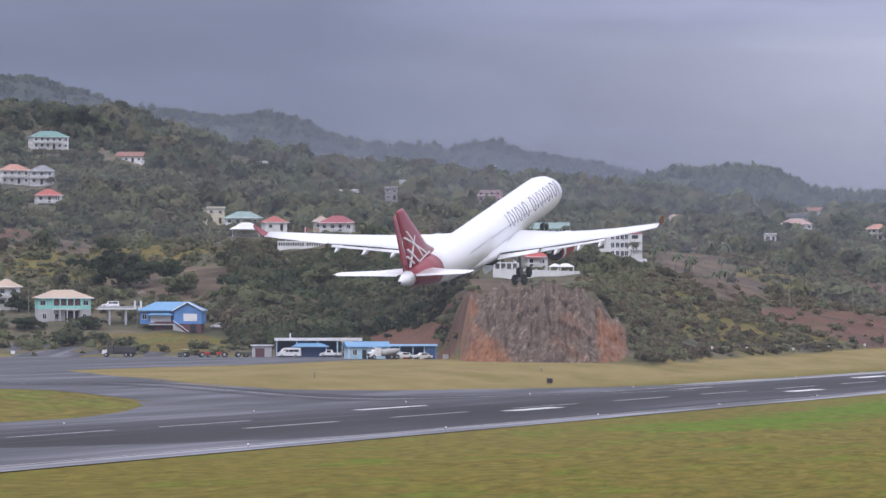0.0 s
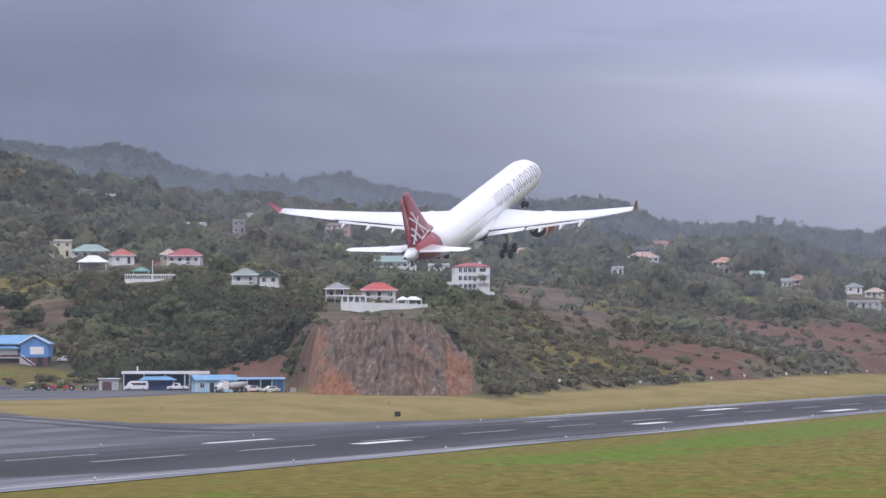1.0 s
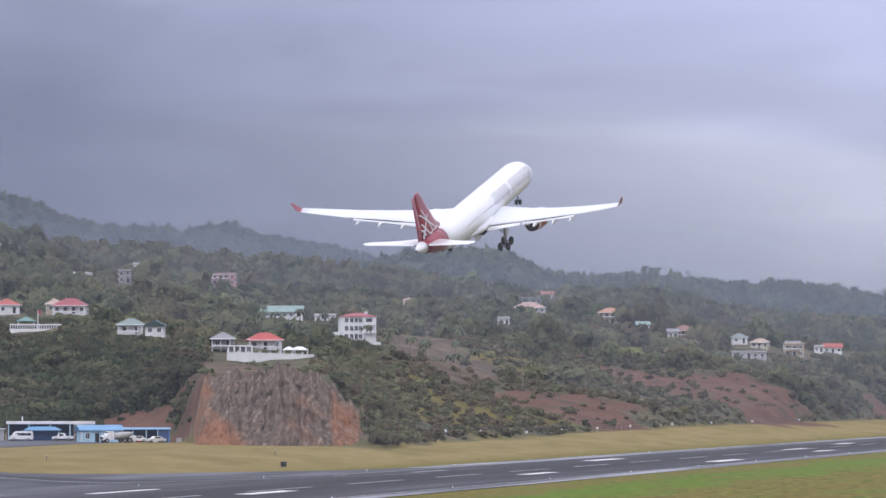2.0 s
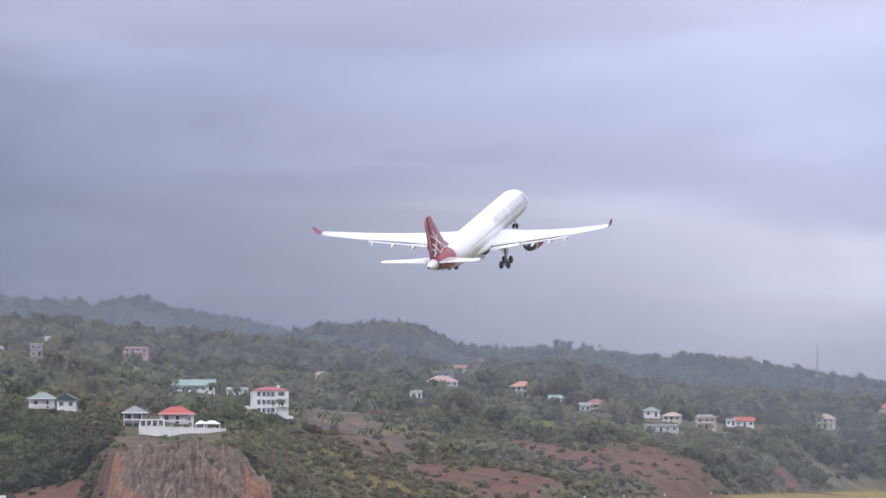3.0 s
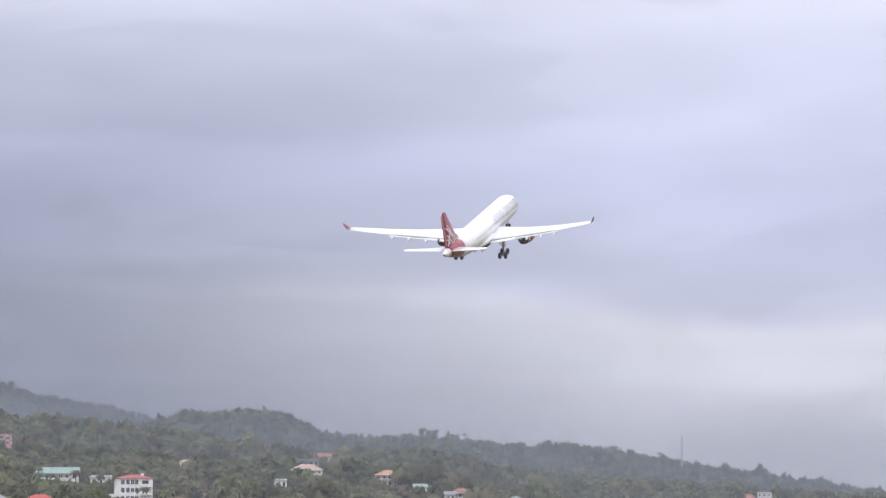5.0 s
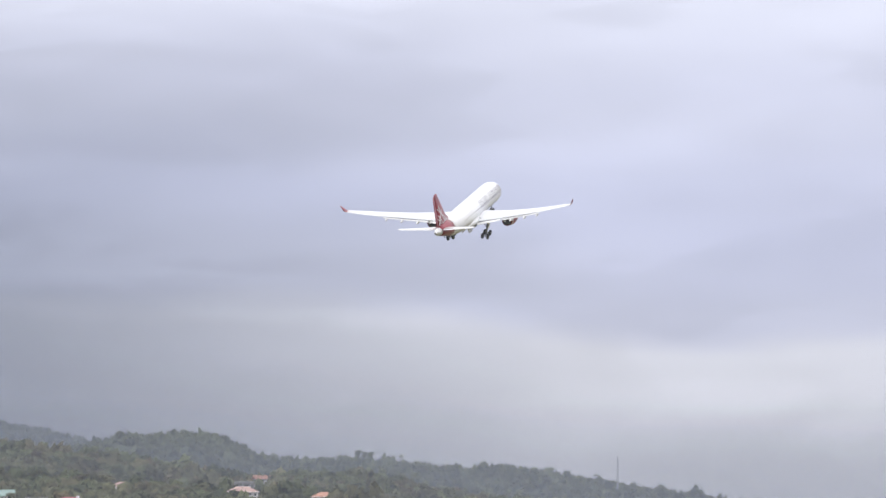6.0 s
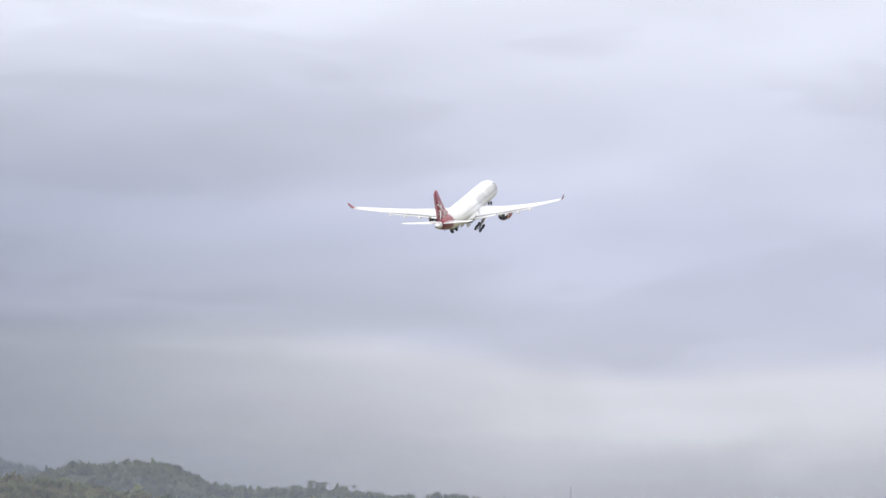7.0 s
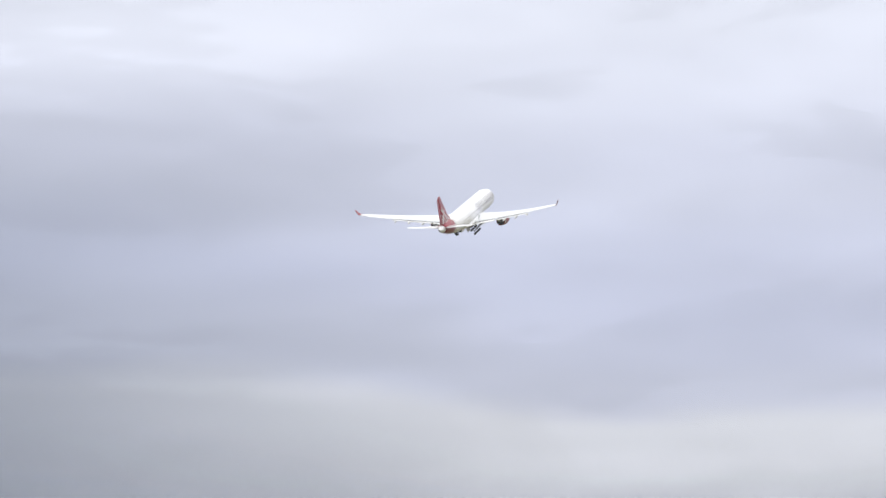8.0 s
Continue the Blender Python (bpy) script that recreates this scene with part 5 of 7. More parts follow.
def house(x, y, w, d, storeys, wall, roof, form, turn, gallery, label):
    bearing = math.degrees(math.atan2(x, y))
    z = min(height(x + dx, y + dy) for dx in (-w / 3, w / 3) for dy in (0, d / 2)) + 0.7
    ob = empty("house", pose(x, y + d / 2, z, 0, 0, -bearing + turn), label, "house", "houses on the hillside")
    h = 2.75 * storeys
    part("wall", boxed(-w / 2, w / 2, -d / 2, d / 2, -2.8, h, bevel=0.04), wall, ob)
    if form == "flat":
        bm = boxed(-w / 2 - 0.35, w / 2 + 0.35, -d / 2 - 0.5, d / 2 + 0.35, h, h + 0.28, bevel=0.05)
        part("roof", bm, roof, ob)
        part("parapet", boxed(-w / 2 - 0.2, w / 2 + 0.2, -d / 2 - 0.32, -d / 2 - 0.12, h + 0.28, h + 0.75, bevel=0.03), wall, ob)
    else:
        part("roof", hip_roof(w, d, d * 0.26 + 0.3, 0.65, h + 0.05, form == "gable"), roof, ob)
        if form == "gable":
            for sx in (-1, 1):
                bm = bmesh.new()
                rise = d * 0.26 + 0.1
                p = [(sx * w / 2, -d / 2, h), (sx * w / 2, d / 2, h), (sx * w / 2, 0, h + rise)]
                loft(bm, [[Vector(q) for q in p], [Vector((q[0] - sx * 0.2, q[1], q[2])) for q in p]])
                bmesh.ops.recalc_face_normals(bm, faces=bm.faces)
                part("gable_wall", bm, wall, ob)
        else:
            part("fascia", boxed(-w / 2 - 0.66, w / 2 + 0.66, -d / 2 - 0.68, -d / 2 - 0.60, h - 0.16, h + 0.06), "white_trim", ob)
    n = max(2, int(w / 2.5))
    for k in range(storeys):
        zc = 1.5 + 2.75 * k
        for i in range(n):
            wx = (i + 0.5) * w / n - w / 2
            if k == 0 and i == n // 2:
                part("door", boxed(wx - 0.5, wx + 0.5, -d / 2 - 0.05, -d / 2 + 0.02, 0.05, 2.15, bevel=0.02), "dark", ob, "dark front door")
            else:
                window(ob, wx, -d / 2 - 0.01, zc, 1.1, 1.15)
        for sx in (-1, 1):
            for wy in (-d / 4, d / 4):
                window(ob, sx * (w / 2 + 0.01), wy, zc, 1.1, 1.15, 90 * sx)
    if gallery:
        k = storeys - 1
        z0 = 2.75 * k
        part("gallery_floor", boxed(-w / 2, w * 0.32, -d / 2 - 1.9, -d / 2, z0 - 0.2, z0), wall, ob)
        m = max(3, int(w / 2.6))
        for i in range(m):
            px = -w / 2 + 0.12 + i * (w * 0.82 - 0.24) / (m - 1)
            part("gallery_post", boxed(px - 0.1, px + 0.1, -d / 2 - 1.85, -d / 2 - 1.65, -2.5, z0 + 2.45), "white_trim", ob)
        part("gallery_rail", boxed(-w / 2, w * 0.32, -d / 2 - 1.82, -d / 2 - 1.72, z0 + 0.55, z0 + 0.95), "white_trim", ob)
        part("gallery_roof", boxed(-w / 2 - 0.2, w * 0.32 + 0.2, -d / 2 - 2.1, -d / 2 - 0.61, h - 0.30, h - 0.17), roof, ob)
    return ob


for spec in HOUSES:
    house(*spec)


def facing(x, y, z, turn=0):
    return pose(x, y, z, 0, 0, -math.degrees(math.atan2(x, y)) + turn)


def build_apartment_house():
    """The white three-storey house with a low red roof on a stepped base."""
    x, y = 59.9, 1240
    z = height(x, y) + 0.6
    ob = empty("apartment_house", facing(x, y, z, 5), "white three-storey house with galleries and a low red roof", "house")
    w, d = 12.0, 9.0
    part("wall", boxed(-w / 2, w / 2, -d / 2, d / 2, -3.5, 8.2, bevel=0.05), "white_wall", ob)
    part("side_wing", boxed(-w / 2 - 2.0, -w / 2, -d / 2 + 0.6, d / 2, -2.5, 3.2, bevel=0.05), "white_wall", ob)
    part("roof", hip_roof(w, d, 1.3, 0.3, 8.3), "crimson_roof", ob)
    part("roof_tank", boxed(2.4, 3.4, -0.6, 0.5, 9.0, 10.0, bevel=0.1), "white_trim", ob)
    for k in range(3):
        z0 = 0.2 + 2.7 * k
        for wx in (-3.9, -2.2, -0.7, 0.7):
            window(ob, wx, -d / 2 - 0.01, z0 + 1.5, 1.1, 1.5)
        if k:
            part("balcony_floor", boxed(1.6, 5.6, -d / 2 - 1.3, -d / 2, z0 - 0.15, z0), "white_wall", ob)
            part("balcony_rail", boxed(1.6, 5.6, -d / 2 - 1.3, -d / 2 - 1.18, z0, z0 + 0.9), "white_wall", ob)
            for px in (1.68, 5.52):
                part("balcony_post", boxed(px - 0.1, px + 0.1, -d / 2 - 1.29, -d / 2 - 1.09, z0 + 0.9, z0 + 2.55), "white_trim", ob)
            part("balcony_door", boxed(2.5, 4.6, -d / 2 - 0.03, -d / 2 + 0.03, z0 + 0.05, z0 + 2.1), "glass", ob)
        for wy in (-2.5, 0.2, 2.6):
            window(ob, w / 2 + 0.01, wy, z0 + 1.5, 1.1, 1.15, 90)
            window(ob, -w / 2 - 0.01, wy, z0 + 1.5, 1.1, 1.15, -90)
    part("garden_wall", boxed(-w / 2 + 0.5, w / 2 + 1.2, -d / 2 - 3.2, -d / 2 - 2.9, -3.6, -0.2, bevel=0.03), "white_wall", ob)


def build_compound_wall():
    x, y = 26.0, 1042
    z = height(x, y) + 0.1
    ob = empty("compound_wall", facing(x, y, z, 4), "long white garden wall with piers above the quarry", "wall")
    for i in range(8):
        x0 = -11.9 + i * 3.0
        part("wall_panel", boxed(x0 + 0.2, x0 + 2.85, -0.1, 0.1, -1.0, 2.2 - 0.09 * i, bevel=0.02), "white_wall", ob)
        part("coping", boxed(x0 + 0.2, x0 + 2.85, -0.17, 0.17, 2.2 - 0.09 * i, 2.32 - 0.09 * i), "white_trim", ob)
        part("pier", boxed(x0 - 0.18, x0 + 0.18, -0.2, 0.2, -1.0, 2.75 - 0.09 * i, bevel=0.03), "white_wall", ob)
    part("pier", boxed(11.95, 12.3, -0.2, 0.2, -1.0, 2.2, bevel=0.03), "white_wall", ob)
    arcade = part("arcade_roof", boxed(-11.6, -4.6, 4.0, 7.4, 3.9, 4.2, bevel=0.04), "white_trim", ob, "white roof of an open arcade")
    for i in range(5):
        px = -11.4 + i * 1.65
        part("arcade_post", boxed(px - 0.2, px + 0.2, 4.1, 4.5, 0.9, 3.9, bevel=0.03), "white_wall", arcade)
    part("arcade_back", boxed(-11.4, -4.8, 7.0, 7.3, 0.9, 3.9), "block_wall", arcade, "shaded grey back wall of the arcade")
    for cx, w in ((5.6, 3.0), (8.6, 4.2)):
        canopy = part("canopy_roof", hip_roof(w, 3.0, 0.9, 0.3, 2.6), "white_trim", ob, "pale hipped canopy roof")
        canopy.matrix_basis = pose(cx, 4.0, 0.4)
        for px in (-w / 2, w / 2):
            part("canopy_post", boxed(px - 0.15, px + 0.15, -1.4, -1.1, 0.4, 2.6), "white_wall", canopy)
    part("terrace", boxed(-11.5, 11.5, 0.4, 14, -1.5, 1.0), "grey_wall", ob, "grey concrete terrace behind the wall")


def build_balustrade():
    x, y = -41.6, 1108
    z = height(x, y) + 0.2
    ob = empty("balustrade_wall", facing(x, y, z), "white balustraded terrace wall with dark openings", "wall")
    part("plinth", boxed(-7.6, 7.6, -0.25, 0.25, -1.5, 0.5), "white_wall", ob)
    part("top_rail", boxed(-7.7, 7.7, -0.32, 0.32, 1.55, 1.95, bevel=0.04), "white_trim", ob)
    for i in range(22):
        px = -7.4 + i * 0.705
        part("baluster", boxed(px - 0.14, px + 0.14, -0.15, 0.15, 0.5, 1.55, bevel=0.03), "white_wall", ob)
    # shade seen between the balusters is put into this wall's colour
    part("back_wall", boxed(-7.5, 7.5, 1.6, 1.8, -1, 1.5), "dark", ob, "wall behind the balusters, coloured dark for shade")
    g = empty("gazebo", facing(x - 3.0, y + 6, height(x - 3.0, y + 6) + 0.4), "open gazebo with a teal pyramid roof", "gazebo")
    part("roof", hip_roof(5.2, 5.2, 1.3, 0.4, 2.4), "teal_roof", g)
    for sx in (-2.3, 2.3):
        for sy in (-2.3, 2.3):
            part("post", boxed(sx - 0.12, sx + 0.12, sy - 0.12, sy + 0.12, -1.2, 2.4), "white_trim", g)
    t = empty("canopy", facing(-64.1, 1212, height(-64.1, 1212) + 0.3), "white tent-roofed canopy on posts", "canopy")
    part("roof", hip_roof(9.4, 7.0, 2.2, 0.5, 1.9), "white_trim", t)
    for sx in (-4.3, 4.3):
        for sy in (-3, 3):
            part("post", boxed(sx - 0.1, sx + 0.1, sy - 0.1, sy + 0.1, -1.2, 1.9), "white_trim", t)
    f = empty("flagpole", facing(-40.8, 1104, height(-40.8, 1104)), "white flagpole with a small red flag", "flagpole")
    bm = bmesh.new()
    rod(bm, (0, 0, -0.3), (0, 0, 6.6), 0.16, 0.10)
    part("pole", bm, "white_trim", f)
    part("flag", boxed(0.08, 0.85, -0.03, 0.03, 5.4, 6.4, bevel=0.01), "scarlet_roof", f)


def build_turquoise_house():
    x, y = -98.5, 962
    z = height(x - 3, y - 1) - 0.2
    ob = empty("turquoise_house", facing(x, y + 4, z, 6), "turquoise two-storey house with a tan hipped roof and grey ground floor", "house")
    w, d = 13.6, 9.0
    part("ground_floor", boxed(-w / 2, w / 2, -d / 2, d / 2, -2.5, 3.4, bevel=0.04), "grey_wall", ob, "grey rendered ground floor")
    part("upper_floor", boxed(-w / 2, w / 2, -d / 2, d / 2, 3.4, 6.3, bevel=0.04), "turquoise_wall", ob, "turquoise painted upper floor")
    part("roof", hip_roof(w, d, 2.1, 0.8, 6.35), "tan_roof", ob)
    part("fascia", boxed(-w / 2 - 0.8, w / 2 + 0.8, -d / 2 - 0.84, -d / 2 - 0.76, 6.15, 6.4), "white_trim", ob)
    part("gallery_floor", boxed(-3.2, 4.2, -d / 2 - 1.8, -d / 2, 3.25, 3.5), "white_trim", ob)
    part("gallery_wall", boxed(-3.2, 4.2, -d / 2 - 1.8, -d / 2 - 1.65, 3.5, 4.3, bevel=0.03), "turquoise_wall", ob)
    # dark panel flush on the wall stands for the gallery's shade
    part("gallery_shade", boxed(-3.1, 4.1, -d / 2 - 0.03, -d / 2 + 0.02, 3.6, 6.0), "plum_wall", ob, "dark panel standing for the shade inside the gallery")
    for px in (-3.1, -1.3, 0.5, 2.3, 4.1):
        part("gallery_post", boxed(px - 0.13, px + 0.13, -d / 2 - 1.78, -d / 2 - 1.52, 4.3, 6.3, bevel=0.03), "turquoise_wall", ob)
        part("ground_post", boxed(px - 0.15, px + 0.15, -d / 2 - 1.78, -d / 2 - 1.5, -2, 3.25), "grey_wall", ob)
    # no recess is cut: the porch's shade is a dark panel
    part("porch_shade", boxed(0.2, 3.6, -d / 2 - 0.03, -d / 2 + 0.02, 0.2, 2.9), "dark", ob, "dark panel standing for the shade inside the porch")
    for wx in (-5.6, 5.5):
        window(ob, wx, -d / 2 - 0.01, 5.0, 1.3, 1.2)
    for wx in (-5.2, -2.0, 5.2):
        window(ob, wx, -d / 2 - 0.01, 1.6, 0.9, 1.3)
    deck = empty("carport_deck", facing(-83.5, 960, z, 6), "raised white concrete car deck on pillars", "deck")
    part("slab", boxed(-5.6, 5.6, -3, 3, 3.3, 3.65, bevel=0.03), "white_trim", deck)
    part("parapet", boxed(-5.6, 5.6, -3.0, -2.85, 3.65, 4.2), "grey_wall", deck)
    for px in (-2.6, 1.6):
        part("pillar", boxed(px - 0.25, px + 0.25, -2.6, -2.1, -2.2, 3.3), "grey_wall", deck)
        part("pillar", boxed(px - 0.25, px + 0.25, 2.1, 2.6, -2.2, 3.3), "grey_wall", deck)
    for px in (3.9, 5.45):
        part("gate_pier", boxed(px - 0.25, px + 0.25, -3.05, -2.6, 3.65, 5.6, bevel=0.04), "white_trim", deck)
    return z


def build_blue_house():
    x, y = -69.0, 948
    z = height(x, y) + 0.1
    ob = empty("blue_house", facing(x, y + 4, z, -8), "bright blue wooden house with a blue roof and outside stair", "house")
    part("basement", boxed(-4.2, 7.6, -3.8, 4, -2.5, 2.2, bevel=0.03), "plum_wall", ob, "dark plum-coloured basement wall")
    part("main_block", boxed(-8.0, 8.0, -3.0, 4.5, 1.6, 5.0, bevel=0.03), "blue_wall", ob)
    part("gable_block", boxed(1.0, 8.0, -4.6, -3.0, 1.6, 5.0, bevel=0.03), "blue_wall", ob)
    part("roof", hip_roof(16.0, 7.6, 2.2, 0.5, 5.05), "blue_roof", ob)
    bm = bmesh.new()
    loft(bm, [[Vector((0.5, yy, 4.95)), Vector((4.5, yy, 7.1)), Vector((8.5, yy, 4.95)), Vector((8.5, yy, 4.75)), Vector((4.5, yy, 6.85)), Vector((0.5, yy, 4.75))] for yy in (-5.1, 0.8)])
    bmesh.ops.recalc_face_normals(bm, faces=bm.faces)
    part("gable_roof", bm, "blue_roof", ob)
    bm = bmesh.new()
    loft(bm, [[Vector((1.0, yy, 4.9)), Vector((8.0, yy, 4.9)), Vector((4.5, yy, 6.85))] for yy in (-4.6, -4.3)])
    bmesh.ops.recalc_face_normals(bm, faces=bm.faces)
    part("gable_wall", bm, "blue_wall", ob)
    for sx in (-1, 1):
        bm = bmesh.new()
        rod(bm, (4.5, -5.13, 7.05), (4.5 + sx * 4.05, -5.13, 4.87), 0.14, 0.14, 4)
        part("barge_board", bm, "white_trim", ob)
    part("eaves_board", boxed(-8.5, 0.6, -4.15, -4.05, 4.8, 5.02), "white_trim", ob)
    part("shutter", boxed(3.4, 6.9, -4.68, -4.6, 2.3, 4.2, bevel=0.02), "white_trim", ob, "white louvred opening")
    part("shutter", boxed(-5.2, 0.0, -3.35, -3.0, 1.9, 3.7, bevel=0.02), "white_trim", ob, "white slatted porch screen")
    part("porch_roof", hip_roof(6.4, 2.0, 0.5, 0.2, 3.9), "blue_roof", ob).matrix_basis = pose(-2.6, -3.9, 0)
    part("porch_floor", boxed(-5.4, 1.0, -4.9, -3.0, 1.3, 1.6), "grey_wall", ob)
    bm = bmesh.new()
    for i in range(8):
        box(bm, 0.9 + i * 0.5, 1.4 + i * 0.5, -5.6, -4.8, -1.2, 1.5 - i * 0.36)
    part("stair", bm, "grey_wall", ob, "grey concrete outside stair")
    bm = bmesh.new()
    rod(bm, (0.9, -5.6, 2.5), (4.9, -5.6, -0.4), 0.09, 0.09, 6)
    part("stair_rail", bm, "white_trim", ob)
    window(ob, -6.8, -3.01, 3.4, 1.1, 1.2)
    part("cellar_door", boxed(5.2, 6.6, -4.65, -4.55, -0.6, 1.5), "dark", ob)
    part("gable_foot", boxed(1.2, 7.8, -4.5, -3.8, -2.2, 1.6), "plum_wall", ob)


build_apartment_house()
build_compound_wall()
build_balustrade()
DECK_Z = build_turquoise_house()
build_blue_house()

# ---- sheds, vehicles and small things on the airfield ----
for key, tone, rough, metal in (("car_white", (0.78, 0.78, 0.78), 0.3, 0.0), ("tractor_orange", (0.45, 0.06, 0.03), 0.5, 0.0), ("truck_dark", (0.055, 0.05, 0.05), 0.6, 0.0), ("olive_metal", (0.10, 0.11, 0.09), 0.6, 0.0),
                                ("chrome", (0.5, 0.5, 0.5), 0.2, 0.9), ("red_paint", (0.45, 0.03, 0.05), 0.4, 0.0), ("silver", (0.42, 0.43, 0.45), 0.35, 0.5), ("wood_grey", (0.22, 0.19, 0.16), 0.85, 0.0)):
    M[key] = surface(key, tone, rough, metal, vary=0.06)


def road_wheel(parent, x, y, z, r, w=0.24):
    bm = bmesh.new()
    rings = [[Vector((x + k * r * math.cos(6.28319 * i / 16), y + dy * w, z + k * r * math.sin(6.28319 * i / 16))) for i in range(16)] for dy, k in ((-0.5, 0.6), (-0.5, 0.9), (-0.3, 1.0), (0.3, 1.0), (0.5, 0.9), (0.5, 0.6))]
    loft(bm, rings)
    bmesh.ops.recalc_face_normals(bm, faces=bm.faces)
    tyre = part("wheel", bm, "rubber", parent)
    bm = bmesh.new()
    rod(bm, (x, y - w * 0.52, z), (x, y + w * 0.52, z), r * 0.55, r * 0.55, 12)
    part("rim", bm, "silver", tyre)


def side_shape(profile, half):
    """A body whose side outline (x, z) is given, with the roof drawn in."""
    bm = bmesh.new()
    zs = [p[1] for p in profile]
    top = max(zs)
    rings = []
    for y, inset in ((-half, 0.0), (half, 0.0)):
        rings.append([Vector((x, y * (1 - 0.12 * max(0, (z - top * 0.55) / top)), z)) for x, z in profile])
    loft(bm, rings)
    bmesh.ops.recalc_face_normals(bm, faces=bm.faces)
    es = [e for e in bm.edges if abs(e.verts[0].co.y - e.verts[1].co.y) < 0.3 * half]
    bmesh.ops.bevel(bm, geom=es, offset=0.06, segments=2, affect="EDGES")
    return bm


def vehicle(name, label, x, y, turn, profile, half, paint, windows, wheels, r, category, lights=True):
    """A road vehicle facing +x in its own space, standing on the land."""
    ob = empty(name, pose(x, y, height(x, y) + 0.05, 0, 0, turn), label, category)
    part("body", side_shape(profile, half), paint, ob)
    for x0, x1, z0, z1 in windows:
        for sy in (-1, 1):
            k = 1 - 0.12 * 0.75
            bm = bmesh.new()
            box(bm, x0, x1, sy * half * k - 0.04 + sy * 0.03, sy * half * k + 0.04 + sy * 0.03, z0, z1, bevel=0.02)
            part("side_window", bm, "glass", ob)
    for wx in wheels:
        for sy in (-1, 1):
            road_wheel(ob, wx, sy * (half - 0.1), r, r)
    x1 = max(p[0] for p in profile)
    x0 = min(p[0] for p in profile)
    if lights:
        for sy in (-1, 1):
            part("headlight", boxed(x1 - 0.06, x1 + 0.03, sy * half * 0.7 - 0.16, sy * half * 0.7 + 0.16, r * 1.6, r * 1.6 + 0.18, bevel=0.02), "chrome", ob)
            part("tail_light", boxed(x0 - 0.03, x0 + 0.05, sy * half * 0.8 - 0.09, sy * half * 0.8 + 0.09, r * 1.8, r * 1.8 + 0.25, bevel=0.02), "red_paint", ob)
    part("bumper", boxed(x1 - 0.05, x1 + 0.10, -half * 0.92, half * 0.92, r * 0.8, r * 0.8 + 0.22, bevel=0.04), "silver", ob)
    return ob


VAN = [(-2.7, 0.35), (-2.75, 1.2), (-2.6, 2.15), (-2.3, 2.28), (1.2, 2.26), (1.75, 1.95), (2.25, 1.25), (2.7, 1.05), (2.75, 0.4)]
CAR = [(-2.1, 0.3), (-2.15, 0.85), (-1.5, 0.95), (-1.0, 1.42), (0.5, 1.45), (1.1, 0.98), (2.0, 0.82), (2.15, 0.35)]
PICKUP = [(-2.5, 0.45), (-2.55, 1.05), (-0.5, 1.08), (-0.3, 1.72), (0.8, 1.75), (1.35, 1.1), (2.4, 0.98), (2.5, 0.45)]
vehicle("van", "white high-roofed minibus parked by the shelter", -36.0, 874, 176, VAN, 0.95, "car_white", [(-2.3, -1.2, 1.25, 1.85), (-1.1, 0.0, 1.25, 1.85), (0.1, 1.2, 1.25, 1.85)], (-1.6, 1.7), 0.36, "van")
vehicle("pickup_truck", "white pickup parked beside the light blue hut", -26.2, 870, 170, PICKUP, 0.88, "car_white", [(-0.15, 0.75, 1.12, 1.6)], (-1.5, 1.55), 0.38, "pickup truck")
vehicle("car", "white saloon car parked under the blue lean-to", -4.6, 846, 200, CAR, 0.85, "car_white", [(-0.9, 0.5, 0.98, 1.32)], (-1.3, 1.35), 0.32, "car")
vehicle("car", "white car parked beside the blue house", -57.3, 955, 172, CAR, 0.85, "car_white", [(-0.9, 0.5, 0.98, 1.32)], (-1.3, 1.35), 0.32, "car")
vehicle("car", "white car half hidden behind parked lorries", -8.8, 850, 190, CAR, 0.85, "car_white", [(-0.9, 0.5, 0.98, 1.32)], (-1.3, 1.35), 0.32, "car")
deck_car = vehicle("suv", "pale silver car on the raised concrete deck", -85.6, 959, 184, [(-2.3, 0.35), (-2.35, 1.0), (-2.1, 1.75), (0.4, 1.78), (1.1, 1.12), (2.2, 0.98), (2.3, 0.4)], 0.9, "car_white", [(-1.9, -0.7, 1.15, 1.6), (-0.6, 0.4, 1.15, 1.6)], (-1.4, 1.45), 0.36, "car")
deck_car.matrix_world = pose(-85.6, 959.3, DECK_Z + 3.66, 0, 0, 184)


